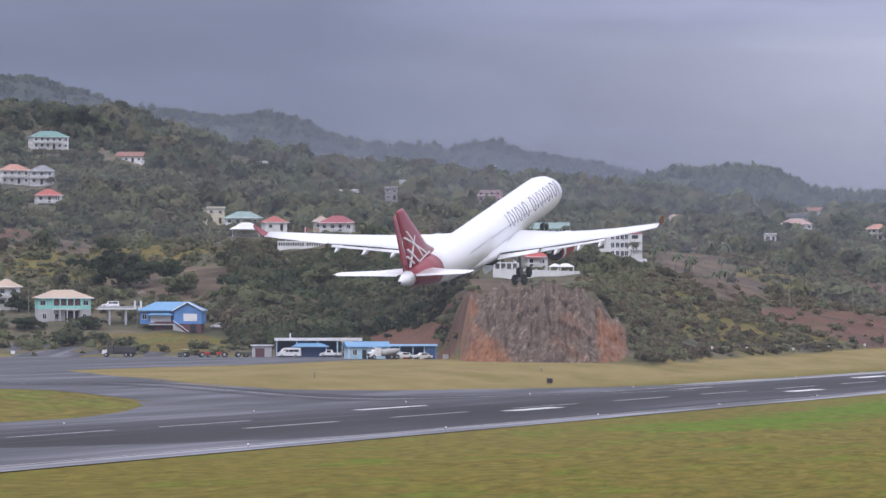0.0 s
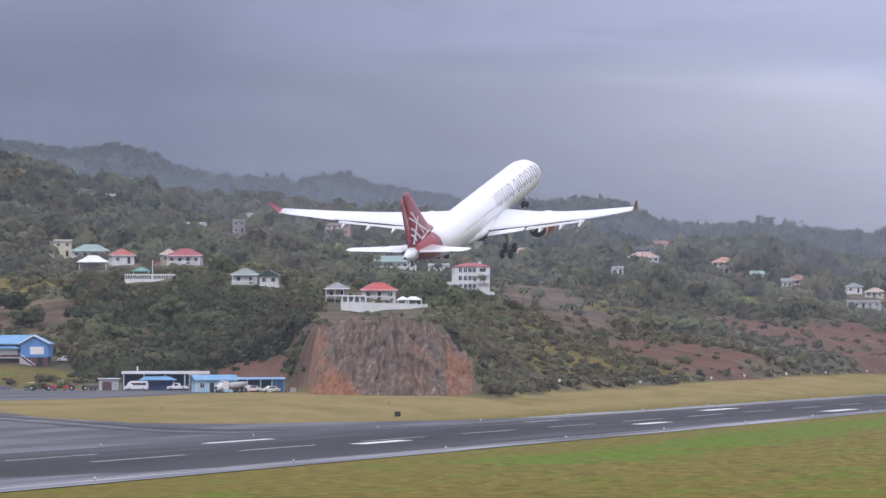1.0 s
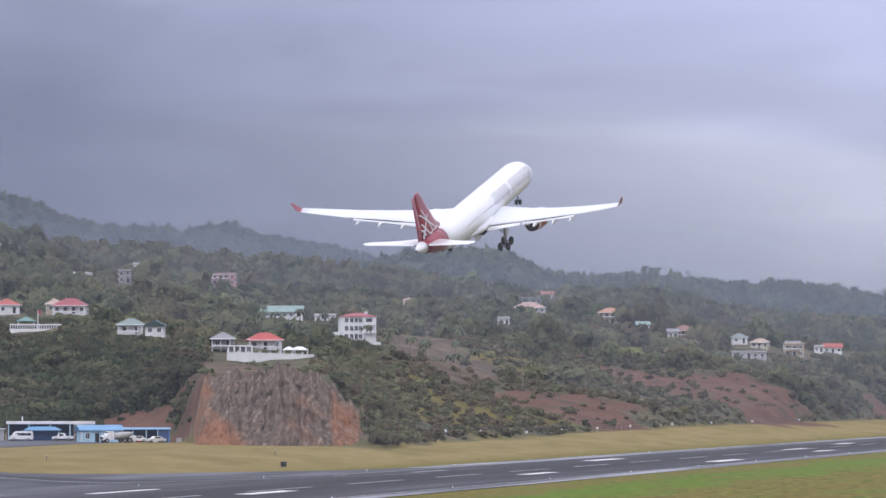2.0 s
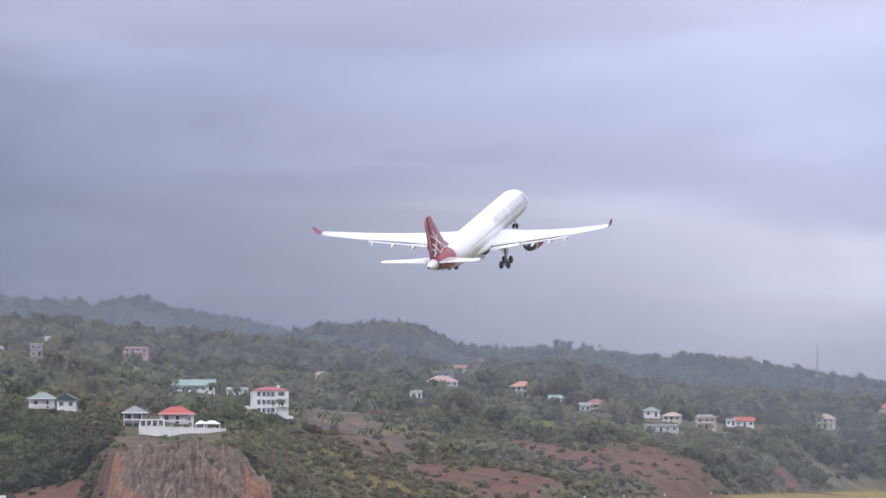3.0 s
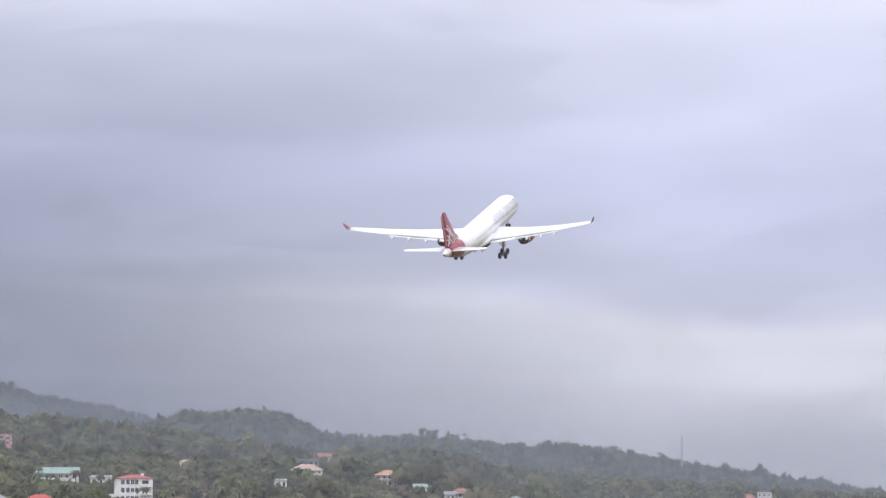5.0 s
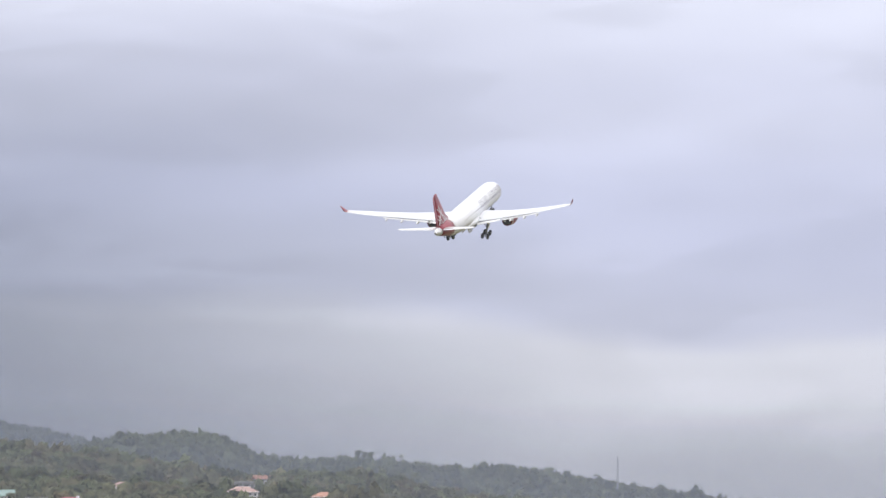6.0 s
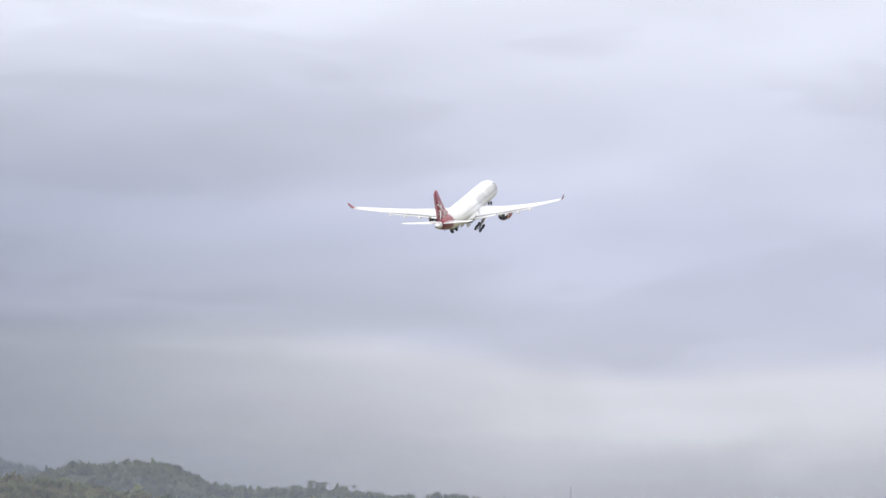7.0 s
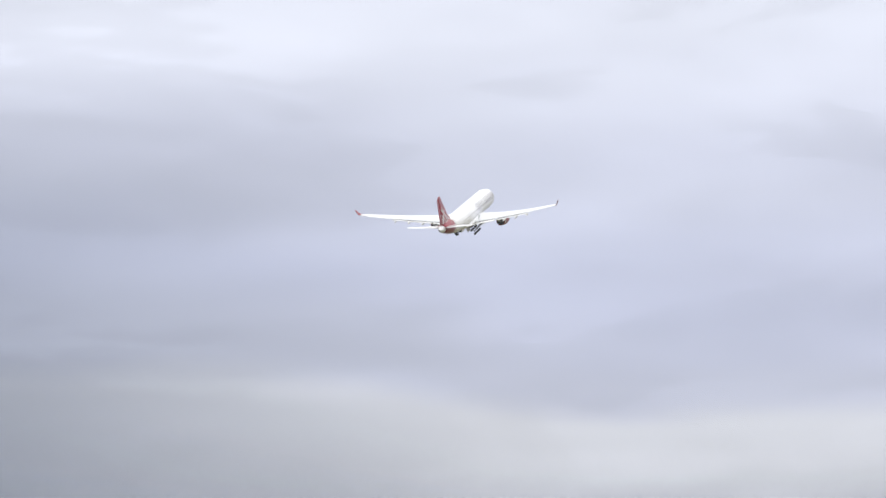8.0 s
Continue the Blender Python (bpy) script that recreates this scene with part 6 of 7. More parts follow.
def build_lorries():
    # dark tipper lorry with a white cab
    x, y = -77.5, 892
    ob = empty("tipper_lorry", pose(x, y, height(x, y) + 0.06, 0, 0, 178), "dark tipper lorry with a white bonnet on the apron", "truck")
    part("cab", side_shape([(1.2, 0.7), (1.2, 2.7), (2.3, 2.72), (2.75, 1.9), (2.8, 0.7)], 1.15), "truck_dark", ob)
    part("bonnet", side_shape([(2.7, 0.7), (2.7, 1.85), (3.9, 1.65), (4.05, 0.75)], 1.0), "car_white", ob, "white bonnet")
    bm = bmesh.new()
    loft(bm, [[Vector((-4.0, s * 1.2, 1.2)), Vector((0.9, s * 1.2, 1.2)), Vector((1.0, s * 1.25, 2.6)), Vector((-4.2, s * 1.25, 2.45))] for s in (-1, 1)])
    bmesh.ops.recalc_face_normals(bm, faces=bm.faces)
    body = part("tipper_body", bm, "truck_dark", ob, "dark steel tipper body")
    for i in range(6):
        part("rib", boxed(-3.8 + i * 0.9, -3.65 + i * 0.9, -1.32, -1.2, 1.2, 2.5), "truck_dark", body)
    part("chassis", boxed(-4.0, 3.6, -0.5, 0.5, 0.7, 1.15), "truck_dark", ob)
    for wx in (-3.0, -1.8, 3.0):
        for sy in (-1, 1):
            road_wheel(ob, wx, sy * 1.05, 0.5, 0.5, 0.35)
    part("windscreen", boxed(2.42, 2.52, -1.0, 1.0, 1.95, 2.55), "glass", ob)
    # white lorry with a pale drum, nose towards the runway
    x, y = -13.6, 836
    ob = empty("mixer_lorry", pose(x, y, height(x, y) + 0.06, 0, 0, -152), "white-nosed lorry with a pale rusty drum", "truck")
    part("cab", side_shape([(0.8, 0.7), (0.8, 2.6), (1.9, 2.62), (2.3, 1.8), (2.3, 0.7)], 1.15), "car_white", ob)
    part("bonnet", side_shape([(2.25, 0.6), (2.25, 1.7), (3.3, 1.45), (3.5, 0.65)], 1.0), "car_white", ob)
    part("windscreen", boxed(2.0, 2.1, -0.95, 0.95, 1.8, 2.45), "glass", ob)
    part("grille", boxed(3.45, 3.53, -0.6, 0.6, 0.75, 1.3), "dark", ob)
    bm = bmesh.new()
    loft(bm, [[Vector((xx, r * math.cos(a), 1.9 + dz + r * math.sin(a))) for a in np.linspace(0, 6.283, 17)[:-1]] for xx, r, dz in ((0.5, 0.4, -0.4), (0.1, 0.65, -0.4), (-1.6, 0.8, -0.3), (-3.2, 0.6, -0.05), (-4.2, 0.35, 0.15))])
    bmesh.ops.recalc_face_normals(bm, faces=bm.faces)
    part("drum", bm, "grey_wall", ob, "pale dusty mixer drum", True)
    part("chassis", boxed(-4.0, 3.2, -0.5, 0.5, 0.7, 1.05), "truck_dark", ob)
    for wx in (-3.0, -1.8, 2.6):
        for sy in (-1, 1):
            road_wheel(ob, wx, sy * 1.0, 0.5, 0.5, 0.35)
    # tractors and mowers
    for tx, ty, turn, paint, label in ((-61.8, 890, 160, "olive_metal", "grey tractor with a pale canopy on the apron"), (-57.0, 889, 20, "tractor_orange", "orange-red tractor on the apron"),
                                       (-52.6, 890, 175, "tractor_orange", "orange-red tractor beside dark machinery"), (-48.3, 889, 15, "olive_metal", "dark olive tractor beside a shed"), (-45.6, 888, 165, "olive_metal", "dark olive tractor with a canopy")):
        t = empty("tractor", pose(tx, ty, height(tx, ty) + 0.06, 0, 0, turn), label, "tractor", "tractors on the apron")
        t.matrix_world = t.matrix_world @ Matrix.Diagonal((0.8, 0.8, 0.8, 1))
        part("bonnet", boxed(0.1, 1.9, -0.42, 0.42, 0.75, 1.5, bevel=0.1), paint, t)
        part("seat_deck", boxed(-1.2, 0.2, -0.6, 0.6, 0.7, 1.05, bevel=0.05), paint, t)
        part("seat", boxed(-0.9, -0.35, -0.28, 0.28, 1.05, 1.6, bevel=0.06), "dark", t)
        if paint == "tractor_orange":
            part("roll_bar", boxed(-1.15, -1.0, -0.6, 0.6, 1.05, 1.95, bevel=0.04), paint, t)
        else:
            part("canopy", boxed(-1.3, 0.5, -0.75, 0.75, 2.25, 2.36, bevel=0.04), "car_white" if tx < -60 else paint, t)
        if paint != "tractor_orange":
            for px in (-1.2, 0.4):
                for sy in (-0.65, 0.65):
                    bm = bmesh.new()
                    rod(bm, (px, sy, 0.9), (px, sy, 2.3), 0.05)
                    part("canopy_post", bm, paint, t)
        for sy in (-1, 1):
            road_wheel(t, -0.75, sy * 0.85, 0.75, 0.75, 0.4)
            road_wheel(t, 1.4, sy * 0.7, 0.42, 0.42, 0.25)
            part("mudguard", boxed(-1.4, -0.1, sy * 0.85 - 0.22, sy * 0.85 + 0.22, 1.5, 1.58, bevel=0.03), paint, t)


def build_sheds():
    # long open shelter with a deep white fascia
    x, y = -29.6, 886
    z = height(x, y)
    ob = empty("vehicle_shelter", pose(x, y, z), "long open vehicle shelter with a white-edged flat roof", "shelter")
    part("roof", boxed(-10.2, 10.4, -3.5, 4.0, 4.15, 4.4), "grey_roof", ob)
    part("fascia", boxed(-10.3, 10.5, -3.62, -3.5, 3.85, 4.55, bevel=0.02), "white_trim", ob)
    part("back_wall", boxed(-10, 10.2, 3.6, 3.9, -0.5, 4.1), "navy_wall", ob)
    for px in (-9.8, -5.0, 0.0, 4.6, 7.4, 10.0):
        part("post", boxed(px - 0.16, px + 0.16, -3.3, -2.98, -0.4, 4.15), "sky_wall", ob)
    part("end_wall", boxed(-10.2, -9.9, -3.3, 3.7, -0.5, 4.1), "plum_wall", ob)
    part("awning", hip_roof(8.6, 3.6, 0.8, 0.2, 2.5), "blue_roof", ob, "blue sheet-metal awning").matrix_basis = pose(-1.8, -3.6, 0)
    for px in (-5.6, 2.0):
        part("awning_post", boxed(px - 0.1, px + 0.1, -5.3, -5.1, -0.4, 2.5), "sky_wall", ob)
    part("awning_back", boxed(-5.8, 2.2, -3.5, -3.3, -0.4, 2.5), "navy_wall", ob)
    part("roof_vent", boxed(-6.8, -6.5, -1, -0.7, 4.4, 5.6), "white_trim", ob)
    # scaffold-like rack at the open end
    rack = empty("pipe_rack", pose(-22.0, 881, z), "cluttered white pipe rack under the shelter's end", "rack")
    for px in (-1.8, 0, 1.8):
        bm = bmesh.new()
        rod(bm, (px, 0, -0.2), (px, 0, 4.0), 0.07)
        part("upright", bm, "white_trim", rack)
    for i in range(6):
        bm = bmesh.new()
        rod(bm, (-2.2, -0.2 + 0.1 * (i % 3), 0.7 + 0.6 * i), (2.4, 0.1 * (i % 2), 0.85 + 0.55 * i), 0.10, 0.08)
        part("pipe", bm, "cream_wall" if i % 2 else "wood_grey", rack)
    # small pale store beside the tractors
    x, y = -43.0, 888
    ob = empty("store_shed", pose(x, y, height(x, y)), "low pale flat-roofed store beside the shelter", "shed")
    part("wall", boxed(-2.4, 2.4, -1.8, 2.2, -0.4, 2.7, bevel=0.03), "grey_wall", ob)
    part("roof", boxed(-2.7, 2.7, -2.2, 2.5, 2.7, 2.95, bevel=0.03), "white_trim", ob)
    part("shutter", boxed(-1.6, 0.6, -1.86, -1.78, 0.0, 2.1), "plum_wall", ob, "dark red roller door")
    # light blue hut with a blue gable roof
    x, y = -17.4, 846
    z = height(x, y)
    ob = empty("blue_roofed_hut", pose(x, y, z, 0, 0, 14), "light blue hut with a bright blue gabled roof", "hut")
    part("wall", boxed(-4.6, 4.8, -2.4, 2.6, -0.5, 2.75, bevel=0.03), "sky_wall", ob)
    bm = bmesh.new()
    loft(bm, [[Vector((xx, -2.4, 2.7)), Vector((xx, 2.6, 2.7)), Vector((xx, 0.1, 3.75))] for xx in (-4.6, -4.4)])
    bmesh.ops.recalc_face_normals(bm, faces=bm.faces)
    part("gable_wall", bm, "sky_wall", ob)
    part("roof", hip_roof(9.6, 5.0, 1.15, 0.4, 2.8, True), "blue_roof", ob)
    # doorway is a dark panel with its inner shade as colour
    part("door", boxed(-1.5, -0.5, -2.46, -2.38, -0.2, 2.1), "dark", ob, "dark panel standing for the open doorway's shade")
    for wx in (-3.2, 2.6):
        window(ob, wx, -2.41, 1.5, 0.9, 1.15)
    for cx in (-4.6, 4.8, 0.2):
        part("corner_board", boxed(cx - 0.1, cx + 0.1, -2.47, -2.36, -0.4, 2.72), "white_trim", ob)
    # dark blue lean-to
    x, y = -7.0, 856
    ob = empty("lean_to", pose(x, y, height(x, y), 0, 0, 3), "open dark blue lean-to with a blue metal roof", "shed")
    part("back_wall", boxed(-6.0, 5.4, 2.2, 2.4, -0.5, 3.0), "navy_wall", ob)
    part("end_wall", boxed(5.1, 5.4, -2.3, 2.2, -0.5, 2.95), "blue_wall", ob)
    part("front_wall", boxed(2.6, 5.1, -2.4, -2.25, -0.5, 2.8), "navy_wall", ob)
    bm = bmesh.new()
    loft(bm, [[Vector((xx, -2.8, 2.85)), Vector((xx, 2.7, 3.2)), Vector((xx, 2.7, 3.35)), Vector((xx, -2.8, 3.0))] for xx in (-6.3, 5.7)])
    bmesh.ops.recalc_face_normals(bm, faces=bm.faces)
    part("roof", bm, "blue_roof", ob)
    for px in (-5.9, -3.0, 0.0, 2.6):
        part("post", boxed(px - 0.1, px + 0.1, -2.5, -2.3, -0.5, 2.85), "sky_wall", ob)
    for cx, cy, w, h, paint, label in ((-9.9, 852, 1.2, 1.5, "car_white", "white plastic water tank by the lean-to"), (-8.4, 853, 1.1, 1.3, "red_paint", "red machine crate by the lean-to"), (0.6, 851, 1.2, 1.0, "grey_wall", "grey box at the end of the lean-to"), (-5.0, 853, 1.0, 0.9, "car_white", "white bundle under the lean-to")):
        c = empty("crate", pose(cx, cy, height(cx, cy), 0, 0, 12), label, "crate")
        part("body", boxed(-w / 2, w / 2, -w / 2, w / 2, 0, h, bevel=0.12), paint, c)
        part("lid", boxed(-w / 2 - 0.04, w / 2 + 0.04, -w / 2 - 0.04, w / 2 + 0.04, h, h + 0.08, bevel=0.02), paint, c)


def pole(x, y, h, name, label, arm=0.0, cross=False):
    ob = empty(name, facing(x, y, height(x, y)), label, "pole")
    bm = bmesh.new()
    rod(bm, (0, 0, -0.5), (0, 0, h), 0.16, 0.10)
    part("post", bm, "wood_grey", ob)
    if arm:
        bm = bmesh.new()
        rod(bm, (0, 0, h - 0.3), (arm, 0, h + 0.1), 0.06, 0.05)
        part("arm", bm, "silver", ob)
        part("lamp_head", boxed(arm - 0.15, arm + 0.7, -0.14, 0.14, h + 0.02, h + 0.2, bevel=0.05), "silver", ob)
    if cross:
        part("cross_arm", boxed(-0.9, 0.9, -0.07, 0.07, h - 0.5, h - 0.36), "wood_grey", ob)


def build_small_things():
    pole(-78.0, 952, 9.0, "street_lamp", "grey street lamp on a wooden post by the blue house", arm=1.2)
    pole(-108.0, 972, 9.5, "utility_pole", "dark wooden utility pole above the apron", cross=True)
    pole(105.0, 1130, 8.5, "utility_pole", "dark wooden utility pole on the red bank", cross=True)
    pole(128.0, 1165, 8.0, "utility_pole", "dark wooden utility pole on the red bank", cross=True)
    pole(146.0, 1240, 8.0, "utility_pole", "dark wooden utility pole on the red bank", cross=True)
    x, y = at(657, 212.6)
    ob = empty("marker_box", facing(x, y, height(x, y)), "black distance marker box on the grass", "sign")
    part("panel", boxed(-0.55, 0.55, -0.15, 0.15, 0.15, 1.05, bevel=0.03), "dark", ob)
    for px in (-0.4, 0.4):
        part("foot", boxed(px - 0.05, px + 0.05, -0.06, 0.06, -0.1, 0.15), "steel", ob)
    for s, o in ((580, 229.0), (690, 225), (760, 232)):
        x, y = at(s, o)
        ob = empty("stake", facing(x, y, height(x, y)), "short weathered wooden stake in the grass", "stake")
        bm = bmesh.new()
        rod(bm, (0, 0, -0.2), (0, 0, 0.95), 0.12, 0.10)
        part("post", bm, "wood_grey", ob)
        part("cap", boxed(-0.13, 0.13, -0.13, 0.13, 0.95, 1.02), "mark", ob)
    # perimeter fence below the bank: posts, rails and small white boards
    fence = empty("perimeter_fence", Matrix(), "thin dark perimeter fence along the foot of the bank", "fence")
    post = None
    last = None
    for i in range(150):
        s, o = 790 + i * 6.0, 236.5
        x, y = at(s, o)
        z = height(x, y)
        if post is None:
            bm = bmesh.new()
            rod(bm, (0, 0, -0.4), (0, 0, 2.2), 0.07, 0.06, 6)
            post = part("post", bm, "olive_metal", fence)
            ob = post
        else:
            ob = new("post", post.data)
            ob.parent = fence
        ob.matrix_basis = pose(x, y, z)
        if last is not None:
            for h in (0.5, 1.2, 1.9):
                bm = bmesh.new()
                rod(bm, last + Vector((0, 0, h)), Vector((x, y, z + h)), 0.035, 0.035, 4)
                part("wire", bm, "olive_metal", fence)
        last = Vector((x, y, z))
    boards = [(800, 0), (852, 0), (884, 1), (930, 0), (968, 1), (1010, 0), (1052, 0), (1110, 1), (1170, 0), (1240, 0), (1330, 0)]
    for s, k in boards:
        x, y = at(s, 235.4)
        ob = empty("edge_board", facing(x, y, height(x, y)), "small white reflector board on a post by the fence", "marker", "reflector boards")
        part("board", boxed(-0.3, 0.3, -0.04, 0.04, 0.9, 1.5 + 0.1 * k, bevel=0.02), "mark", ob)
        part("post", boxed(-0.05, 0.05, -0.03, 0.03, -0.3, 0.9), "steel", ob)
    # runway edge lights
    for i in range(24):
        for o in (145.4, 194.4):
            x, y = at(350 + 60 * i, o)
            ob = empty("edge_light", pose(x, y, 0.05), "small pale runway edge light", "light", "runway edge lights")
            part("stem", boxed(-0.06, 0.06, -0.06, 0.06, 0, 0.25), "steel", ob)
            part("globe", boxed(-0.09, 0.09, -0.09, 0.09, 0.25, 0.42, bevel=0.03), "car_white", ob)
    for s, o in ((620, 316.0), (640, 330.0)):
        x, y = at(s + 150, o + 62)
        ob = empty("ground_light", pose(x, y, height(x, y)), "small white floodlight box by the apron", "light", "apron floodlights")
        part("stem", boxed(-0.08, 0.08, -0.08, 0.08, 0, 1.2), "steel", ob)
        part("box", boxed(-0.45, 0.45, -0.2, 0.2, 1.2, 1.9, bevel=0.05), "car_white", ob)


def build_mast():
    x, y = 0.1973 * 2960, 2960
    ob = empty("radio_mast", pose(x, y, 84), "slender grey lattice radio mast on the ridge", "mast")
    for i in range(3):
        a = i * 2.094
        bm = bmesh.new()
        rod(bm, (1.1 * math.cos(a), 1.1 * math.sin(a), -4), (0.45 * math.cos(a), 0.45 * math.sin(a), 31), 0.22, 0.18, 6)
        part("leg", bm, "silver", ob)
    for k in range(9):
        z = k * 3.4
        r = 1.1 - 0.65 * (z + 4) / 35
        bm = bmesh.new()
        for i in range(3):
            a, b = i * 2.094, (i + 1) * 2.094
            rod(bm, (r * math.cos(a), r * math.sin(a), z), (r * math.cos(b), r * math.sin(b), z + 1.7), 0.1, 0.1, 4)
        part("brace", bm, "silver", ob)


def palm(x, y, z, h, lean, seed, label):
    """A coconut palm: a leaning ringed trunk and a head of drooping fronds."""
    rng = random.Random(seed)
    ob = empty("palm_tree", pose(x, y, z, 0, 0, rng.uniform(0, 360)), label, "palm tree", "palms")
    if "palm" not in SHARED:
        bm = bmesh.new()
        last = Vector((0, 0, -0.6))
        for i in range(1, 7):
            k = i / 6
            p = Vector((0.9 * k * k, 0, k))
            rod(bm, Vector((last.x, 0, last.z)), p, 0.030 - 0.014 * k, 0.028 - 0.014 * k, 7)
            last = p
        SHARED["palm"] = part("trunk", bm, "bark", None)
        bm = bmesh.new()
        for i in range(13):
            a = i * 2.4
            up = 0.75 - 0.1 * i
            pts = []
            for j in range(6):
                k = j / 5
                pts.append(Vector((math.cos(a) * 2.6 * k, math.sin(a) * 2.6 * k, up * 1.6 * k - 2.2 * k * k)))
            side = Vector((-math.sin(a), math.cos(a), 0))
            for j in range(5):
                w0, w1 = 0.5 * math.sin(3.0 * (j + 0.15) / 5 + 0.1), 0.5 * math.sin(3.0 * (j + 1.15) / 5 + 0.1)
                for s in (-1, 1):
                    q = [pts[j], pts[j + 1], pts[j + 1] + side * s * w1 - Vector((0, 0, 0.35 * w1)), pts[j] + side * s * w0 - Vector((0, 0, 0.35 * w0))]
                    bm.faces.new([bm.verts.new(v) for v in q])
        SHARED["fronds"] = part("crown", bm, "frond", None)
        bpy_trunk, bpy_crown = SHARED["palm"].data, SHARED["fronds"].data
        for o in (SHARED["palm"], SHARED["fronds"]):
            bpy.data.objects.remove(o)
        SHARED["palm"], SHARED["fronds"] = bpy_trunk, bpy_crown
    t = new("trunk", SHARED["palm"])
    t.parent = ob
    t.matrix_basis = Matrix.Diagonal((h * lean, h, h, 1))
    c = new("crown", SHARED["fronds"])
    c.parent = ob
    k = rng.uniform(0.85, 1.15)
    c.matrix_basis = Matrix.Translation((0.9 * h * lean, 0, h)) @ Matrix.Diagonal((k, k, k, 1))


def build_palms():
    M["frond"] = surface("palm_fronds", (0.075, 0.088, 0.04), 0.6, vary=0.2, spread=0.25)
    rng = random.Random(77)
    # crowded on the eastern slope
    for i in range(46):
        b = rng.uniform(0.128, 0.215)
        y = rng.uniform(1950, 2450)
        palm(b * y, y, height(b * y, y), rng.uniform(9, 15), rng.uniform(0.02, 0.16), i, "tall coconut palm on the wooded slope")
    # scattered among the houses
    for i in range(34):
        b = rng.uniform(-0.02, 0.09)
        y = rng.uniform(1110, 1420)
        palm(b * y, y, height(b * y, y), rng.uniform(5, 9), rng.uniform(0.02, 0.18), 100 + i, "coconut palm among scrub near the houses")
    # along the far ridge
    for i in range(30):
        b = rng.choice([0.126, 0.1275, 0.129, rng.uniform(0.11, 0.225), rng.uniform(0.11, 0.225), rng.uniform(0.13, 0.2)])
        y = 2985
        z = float(np.interp(b, [0.1045, 0.115, 0.127, 0.15, 0.18, 0.1955, 0.221, 0.24], [105, 103, 106, 99, 95, 90, 79, 73]))
        palm(b * y, y, z, rng.uniform(9, 14), rng.uniform(0.02, 0.15), 200 + i, "tall palm on the hazy ridge")


def tree(x, y, w, h, seed, label, dark):
    """A broad tree: tapered trunk, limbs, and a crown of many small sprays."""
    rng = np.random.RandomState(seed)
    z = height(x, y)
    ob = empty("tree", pose(x, y, z), label, "tree", "large trees on the slope")
    bm = bmesh.new()
    rod(bm, (0, 0, -0.6), (0.1, 0, h * 0.45), 0.045 * w, 0.028 * w, 9)
    for i in range(6):
        a = i * 1.05 + rng.rand()
        rod(bm, (0.1, 0, h * (0.25 + 0.035 * i)), (math.cos(a) * w * 0.3, math.sin(a) * w * 0.3, h * (0.55 + 0.05 * i)), 0.02 * w, 0.008 * w, 6)
    part("trunk", bm, "bark", ob)
    n = 18
    lobes = rng.normal(0, 1, (n, 3)) * np.array([w * 0.19, w * 0.19, h * 0.15]) + np.array([0, 0, h * 0.24])
    v, f, col, up = leaf_cloud(lobes[:, 0], lobes[:, 1], lobes[:, 2], np.full(n, w * 0.24), np.full(n, h / w * 0.95), 260, rng, rng.uniform(0.2, 0.4, n) + (0.0 if dark else 0.2), np.zeros(n))
    crown = sheet("crown", v, f, "leaf_dark" if dark else "leaf", {"tint": col}, up)
    crown.parent = ob


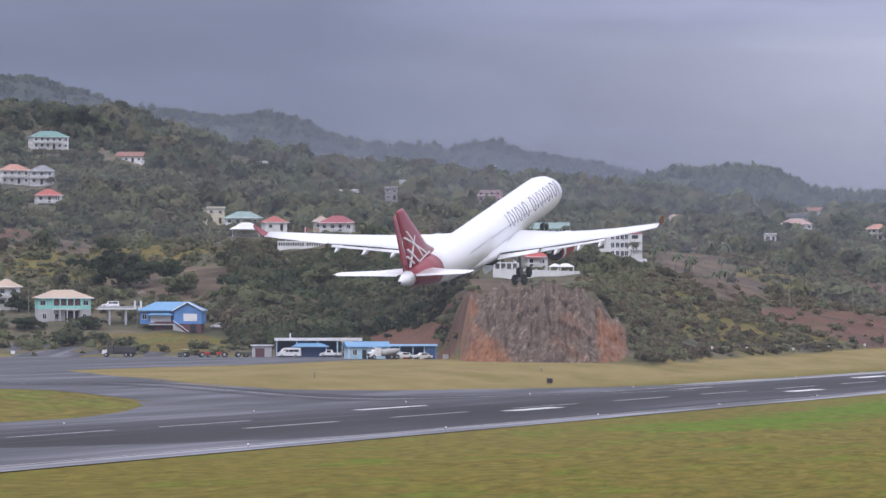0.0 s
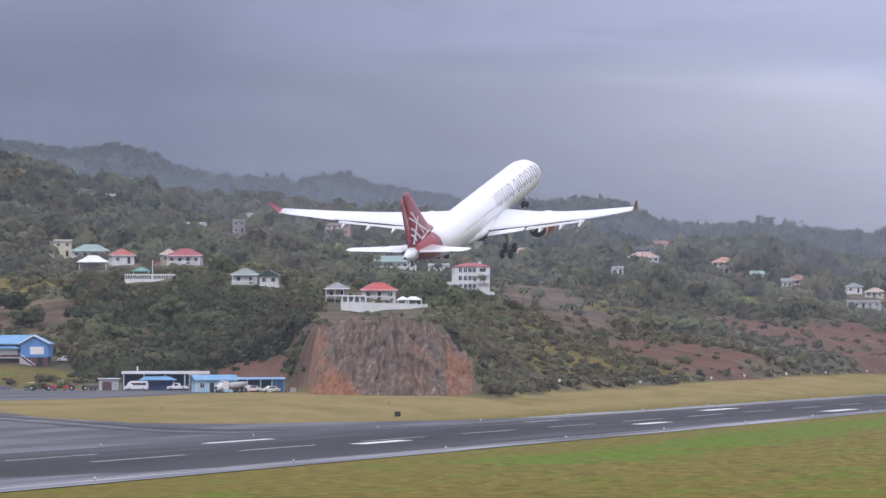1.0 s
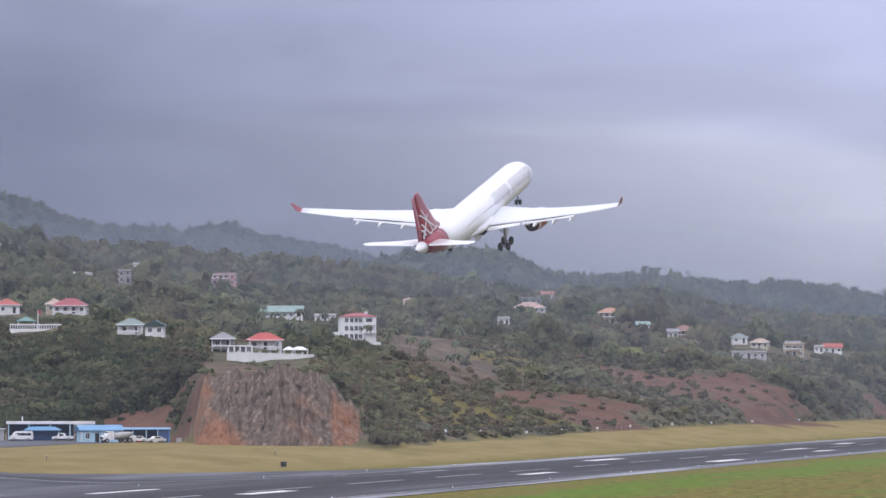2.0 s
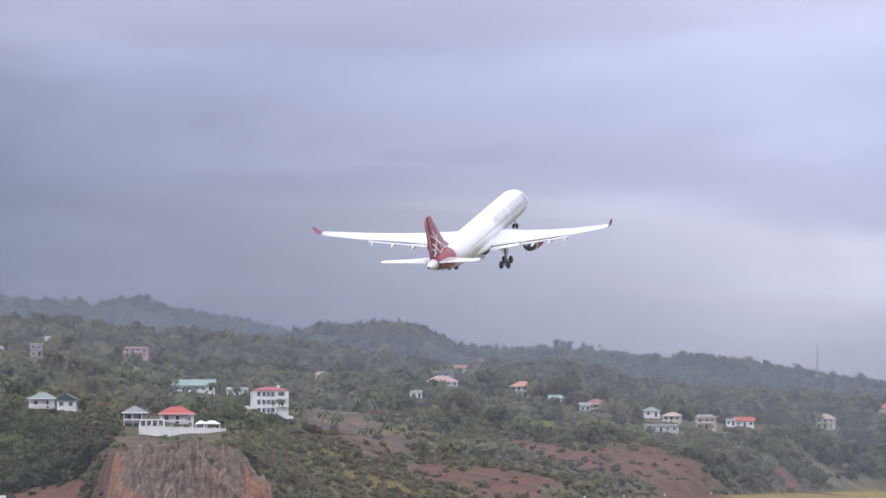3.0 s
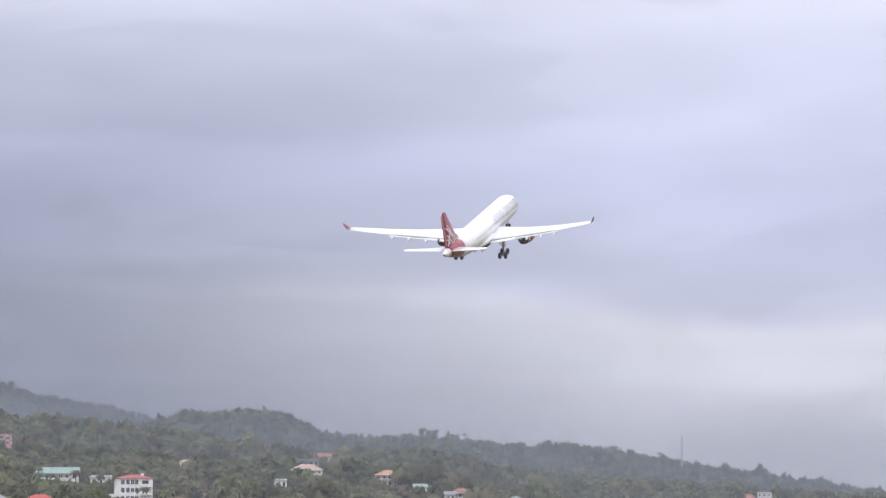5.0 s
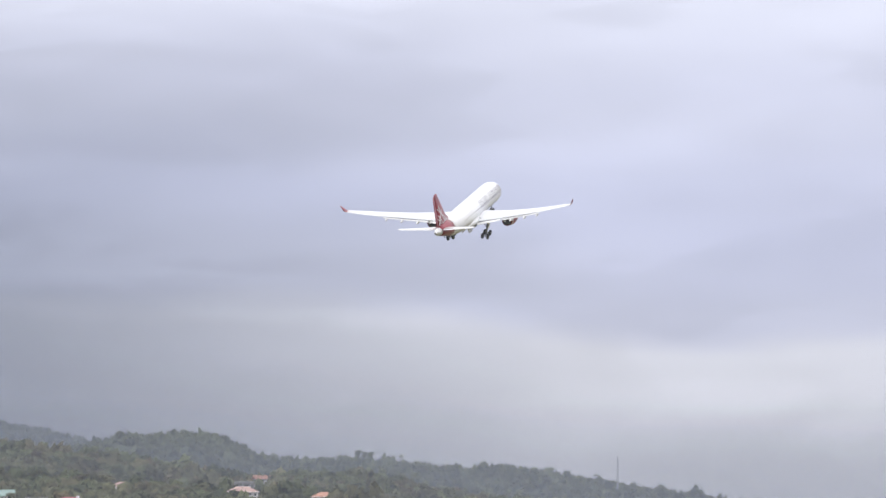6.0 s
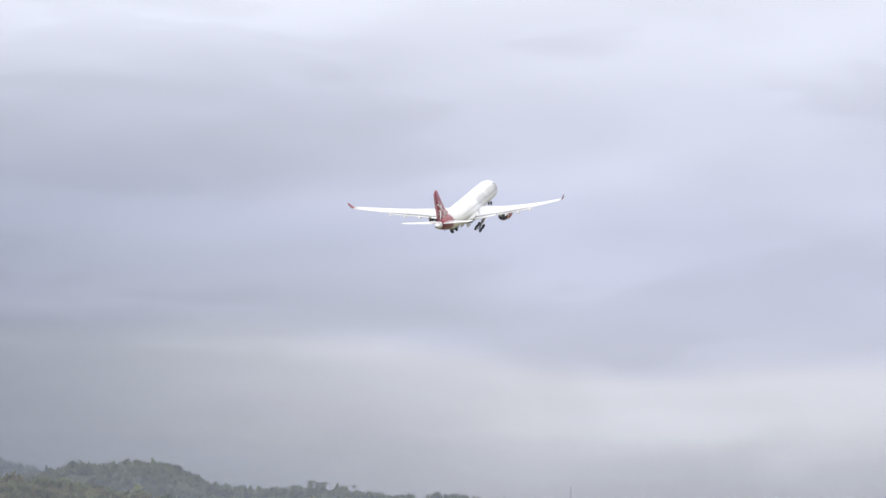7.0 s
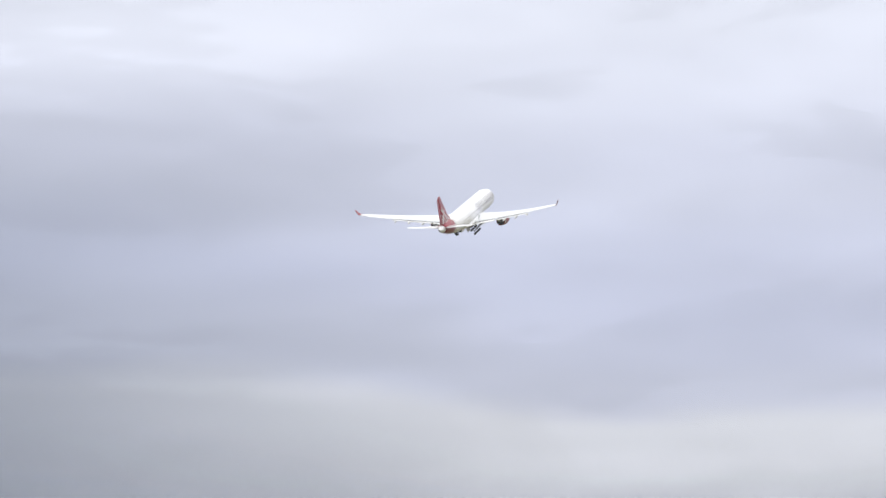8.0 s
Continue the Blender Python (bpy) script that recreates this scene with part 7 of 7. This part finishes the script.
def build_trees():
    for i, (x, y, w, h, dark, label) in enumerate((
            (-91.0, 1046, 16, 14, True, "broad dark mango tree above the turquoise house"), (-60.0, 1074, 7, 7, True, "small dark round tree on the bluff top"), (-70.5, 1020, 9, 8, False, "bushy green tree behind the blue house"),
            (-52.0, 985, 12, 9, False, "broad grey-green tree on the bluff"), (-44.0, 965, 14, 10, False, "broad grey-green tree on the bluff"), (-33.0, 990, 11, 9, False, "bushy green tree on the bluff"),
            (-47.0, 940, 12, 8, False, "low spreading tree at the foot of the bluff"), (-78.0, 1060, 8, 7, True, "dark tree on the slope"), (-112.0, 985, 7, 6, True, "dark tree beside the white house"),
            (-90.0, 947, 8, 4, True, "dark hedge-like bush in front of the house"), (-106.0, 945, 9, 4, True, "dark bush on the bank above the apron"), (-20.0, 975, 12, 8, False, "spreading tree on the bluff"),
            (-178.0, 1800, 22, 16, True, "large dark tree on the hilltop"), (-128.0, 1900, 20, 15, False, "large tree on the rounded hilltop"))):
        tree(x, y, w, h, 300 + i, label, dark)


build_lorries()
build_sheds()
build_small_things()
build_mast()
build_palms()
build_trees()

# ---- what moves ----
def motions():
    def flight(x, y, z, heading, pitch, roll):
        return pose(x, y, z, 0, 0, -heading) @ pose(0, 0, 0, pitch, 0, 0) @ pose(0, 0, 0, 0, roll, 0)

    walk(airliner, [
        (0, flight(6.14, 524.52, 24.95, 21.37, 15.13, -0.78)),
        (1.0, flight(29.38, 587.92, 34.90, 22.35, 16.51, 0.45)),
        (2.0, flight(52.74, 654.11, 46.68, 23.08, 17.53, -0.01)),
        (3.5, flight(87.82, 759.47, 67.76, 23.58, 17.91, -0.21)),
        (4.5, flight(111.19, 829.07, 83.33, 23.63, 18.19, -0.12)),
        (6.0, flight(145.79, 932.81, 107.60, 23.65, 17.64, -0.19)),
        (6.5, flight(157.06, 966.55, 115.80, 24.07, 17.86, -0.21)),
        (7.0, flight(168.61, 999.31, 123.89, 24.34, 17.74, -0.55)),
        (7.5, flight(178.26, 1031.44, 132.39, 24.21, 17.59, -1.01)),
        (8.0, flight(189.46, 1062.49, 141.24, 24.02, 17.72, -1.15)),
    ])
    for gear, side in GEARS:
        if side:
            def leg(turn):
                return pose(side * 5.34, -1.9, -2.05, 0, side * turn, 0)
            walk(gear, [(0, leg(0)), (4.9, leg(0)), (5.4, leg(4)), (6.0, leg(11)), (6.5, leg(19)), (7.0, leg(28)), (7.5, leg(37)), (8.0, leg(46))])
        else:
            def leg(turn):
                return pose(0, 23.3, -2.6, turn, 0, 0)
            walk(gear, [(0, leg(0)), (5.6, leg(0)), (6.4, leg(22)), (7.2, leg(55)), (8.0, leg(84))])


motions()
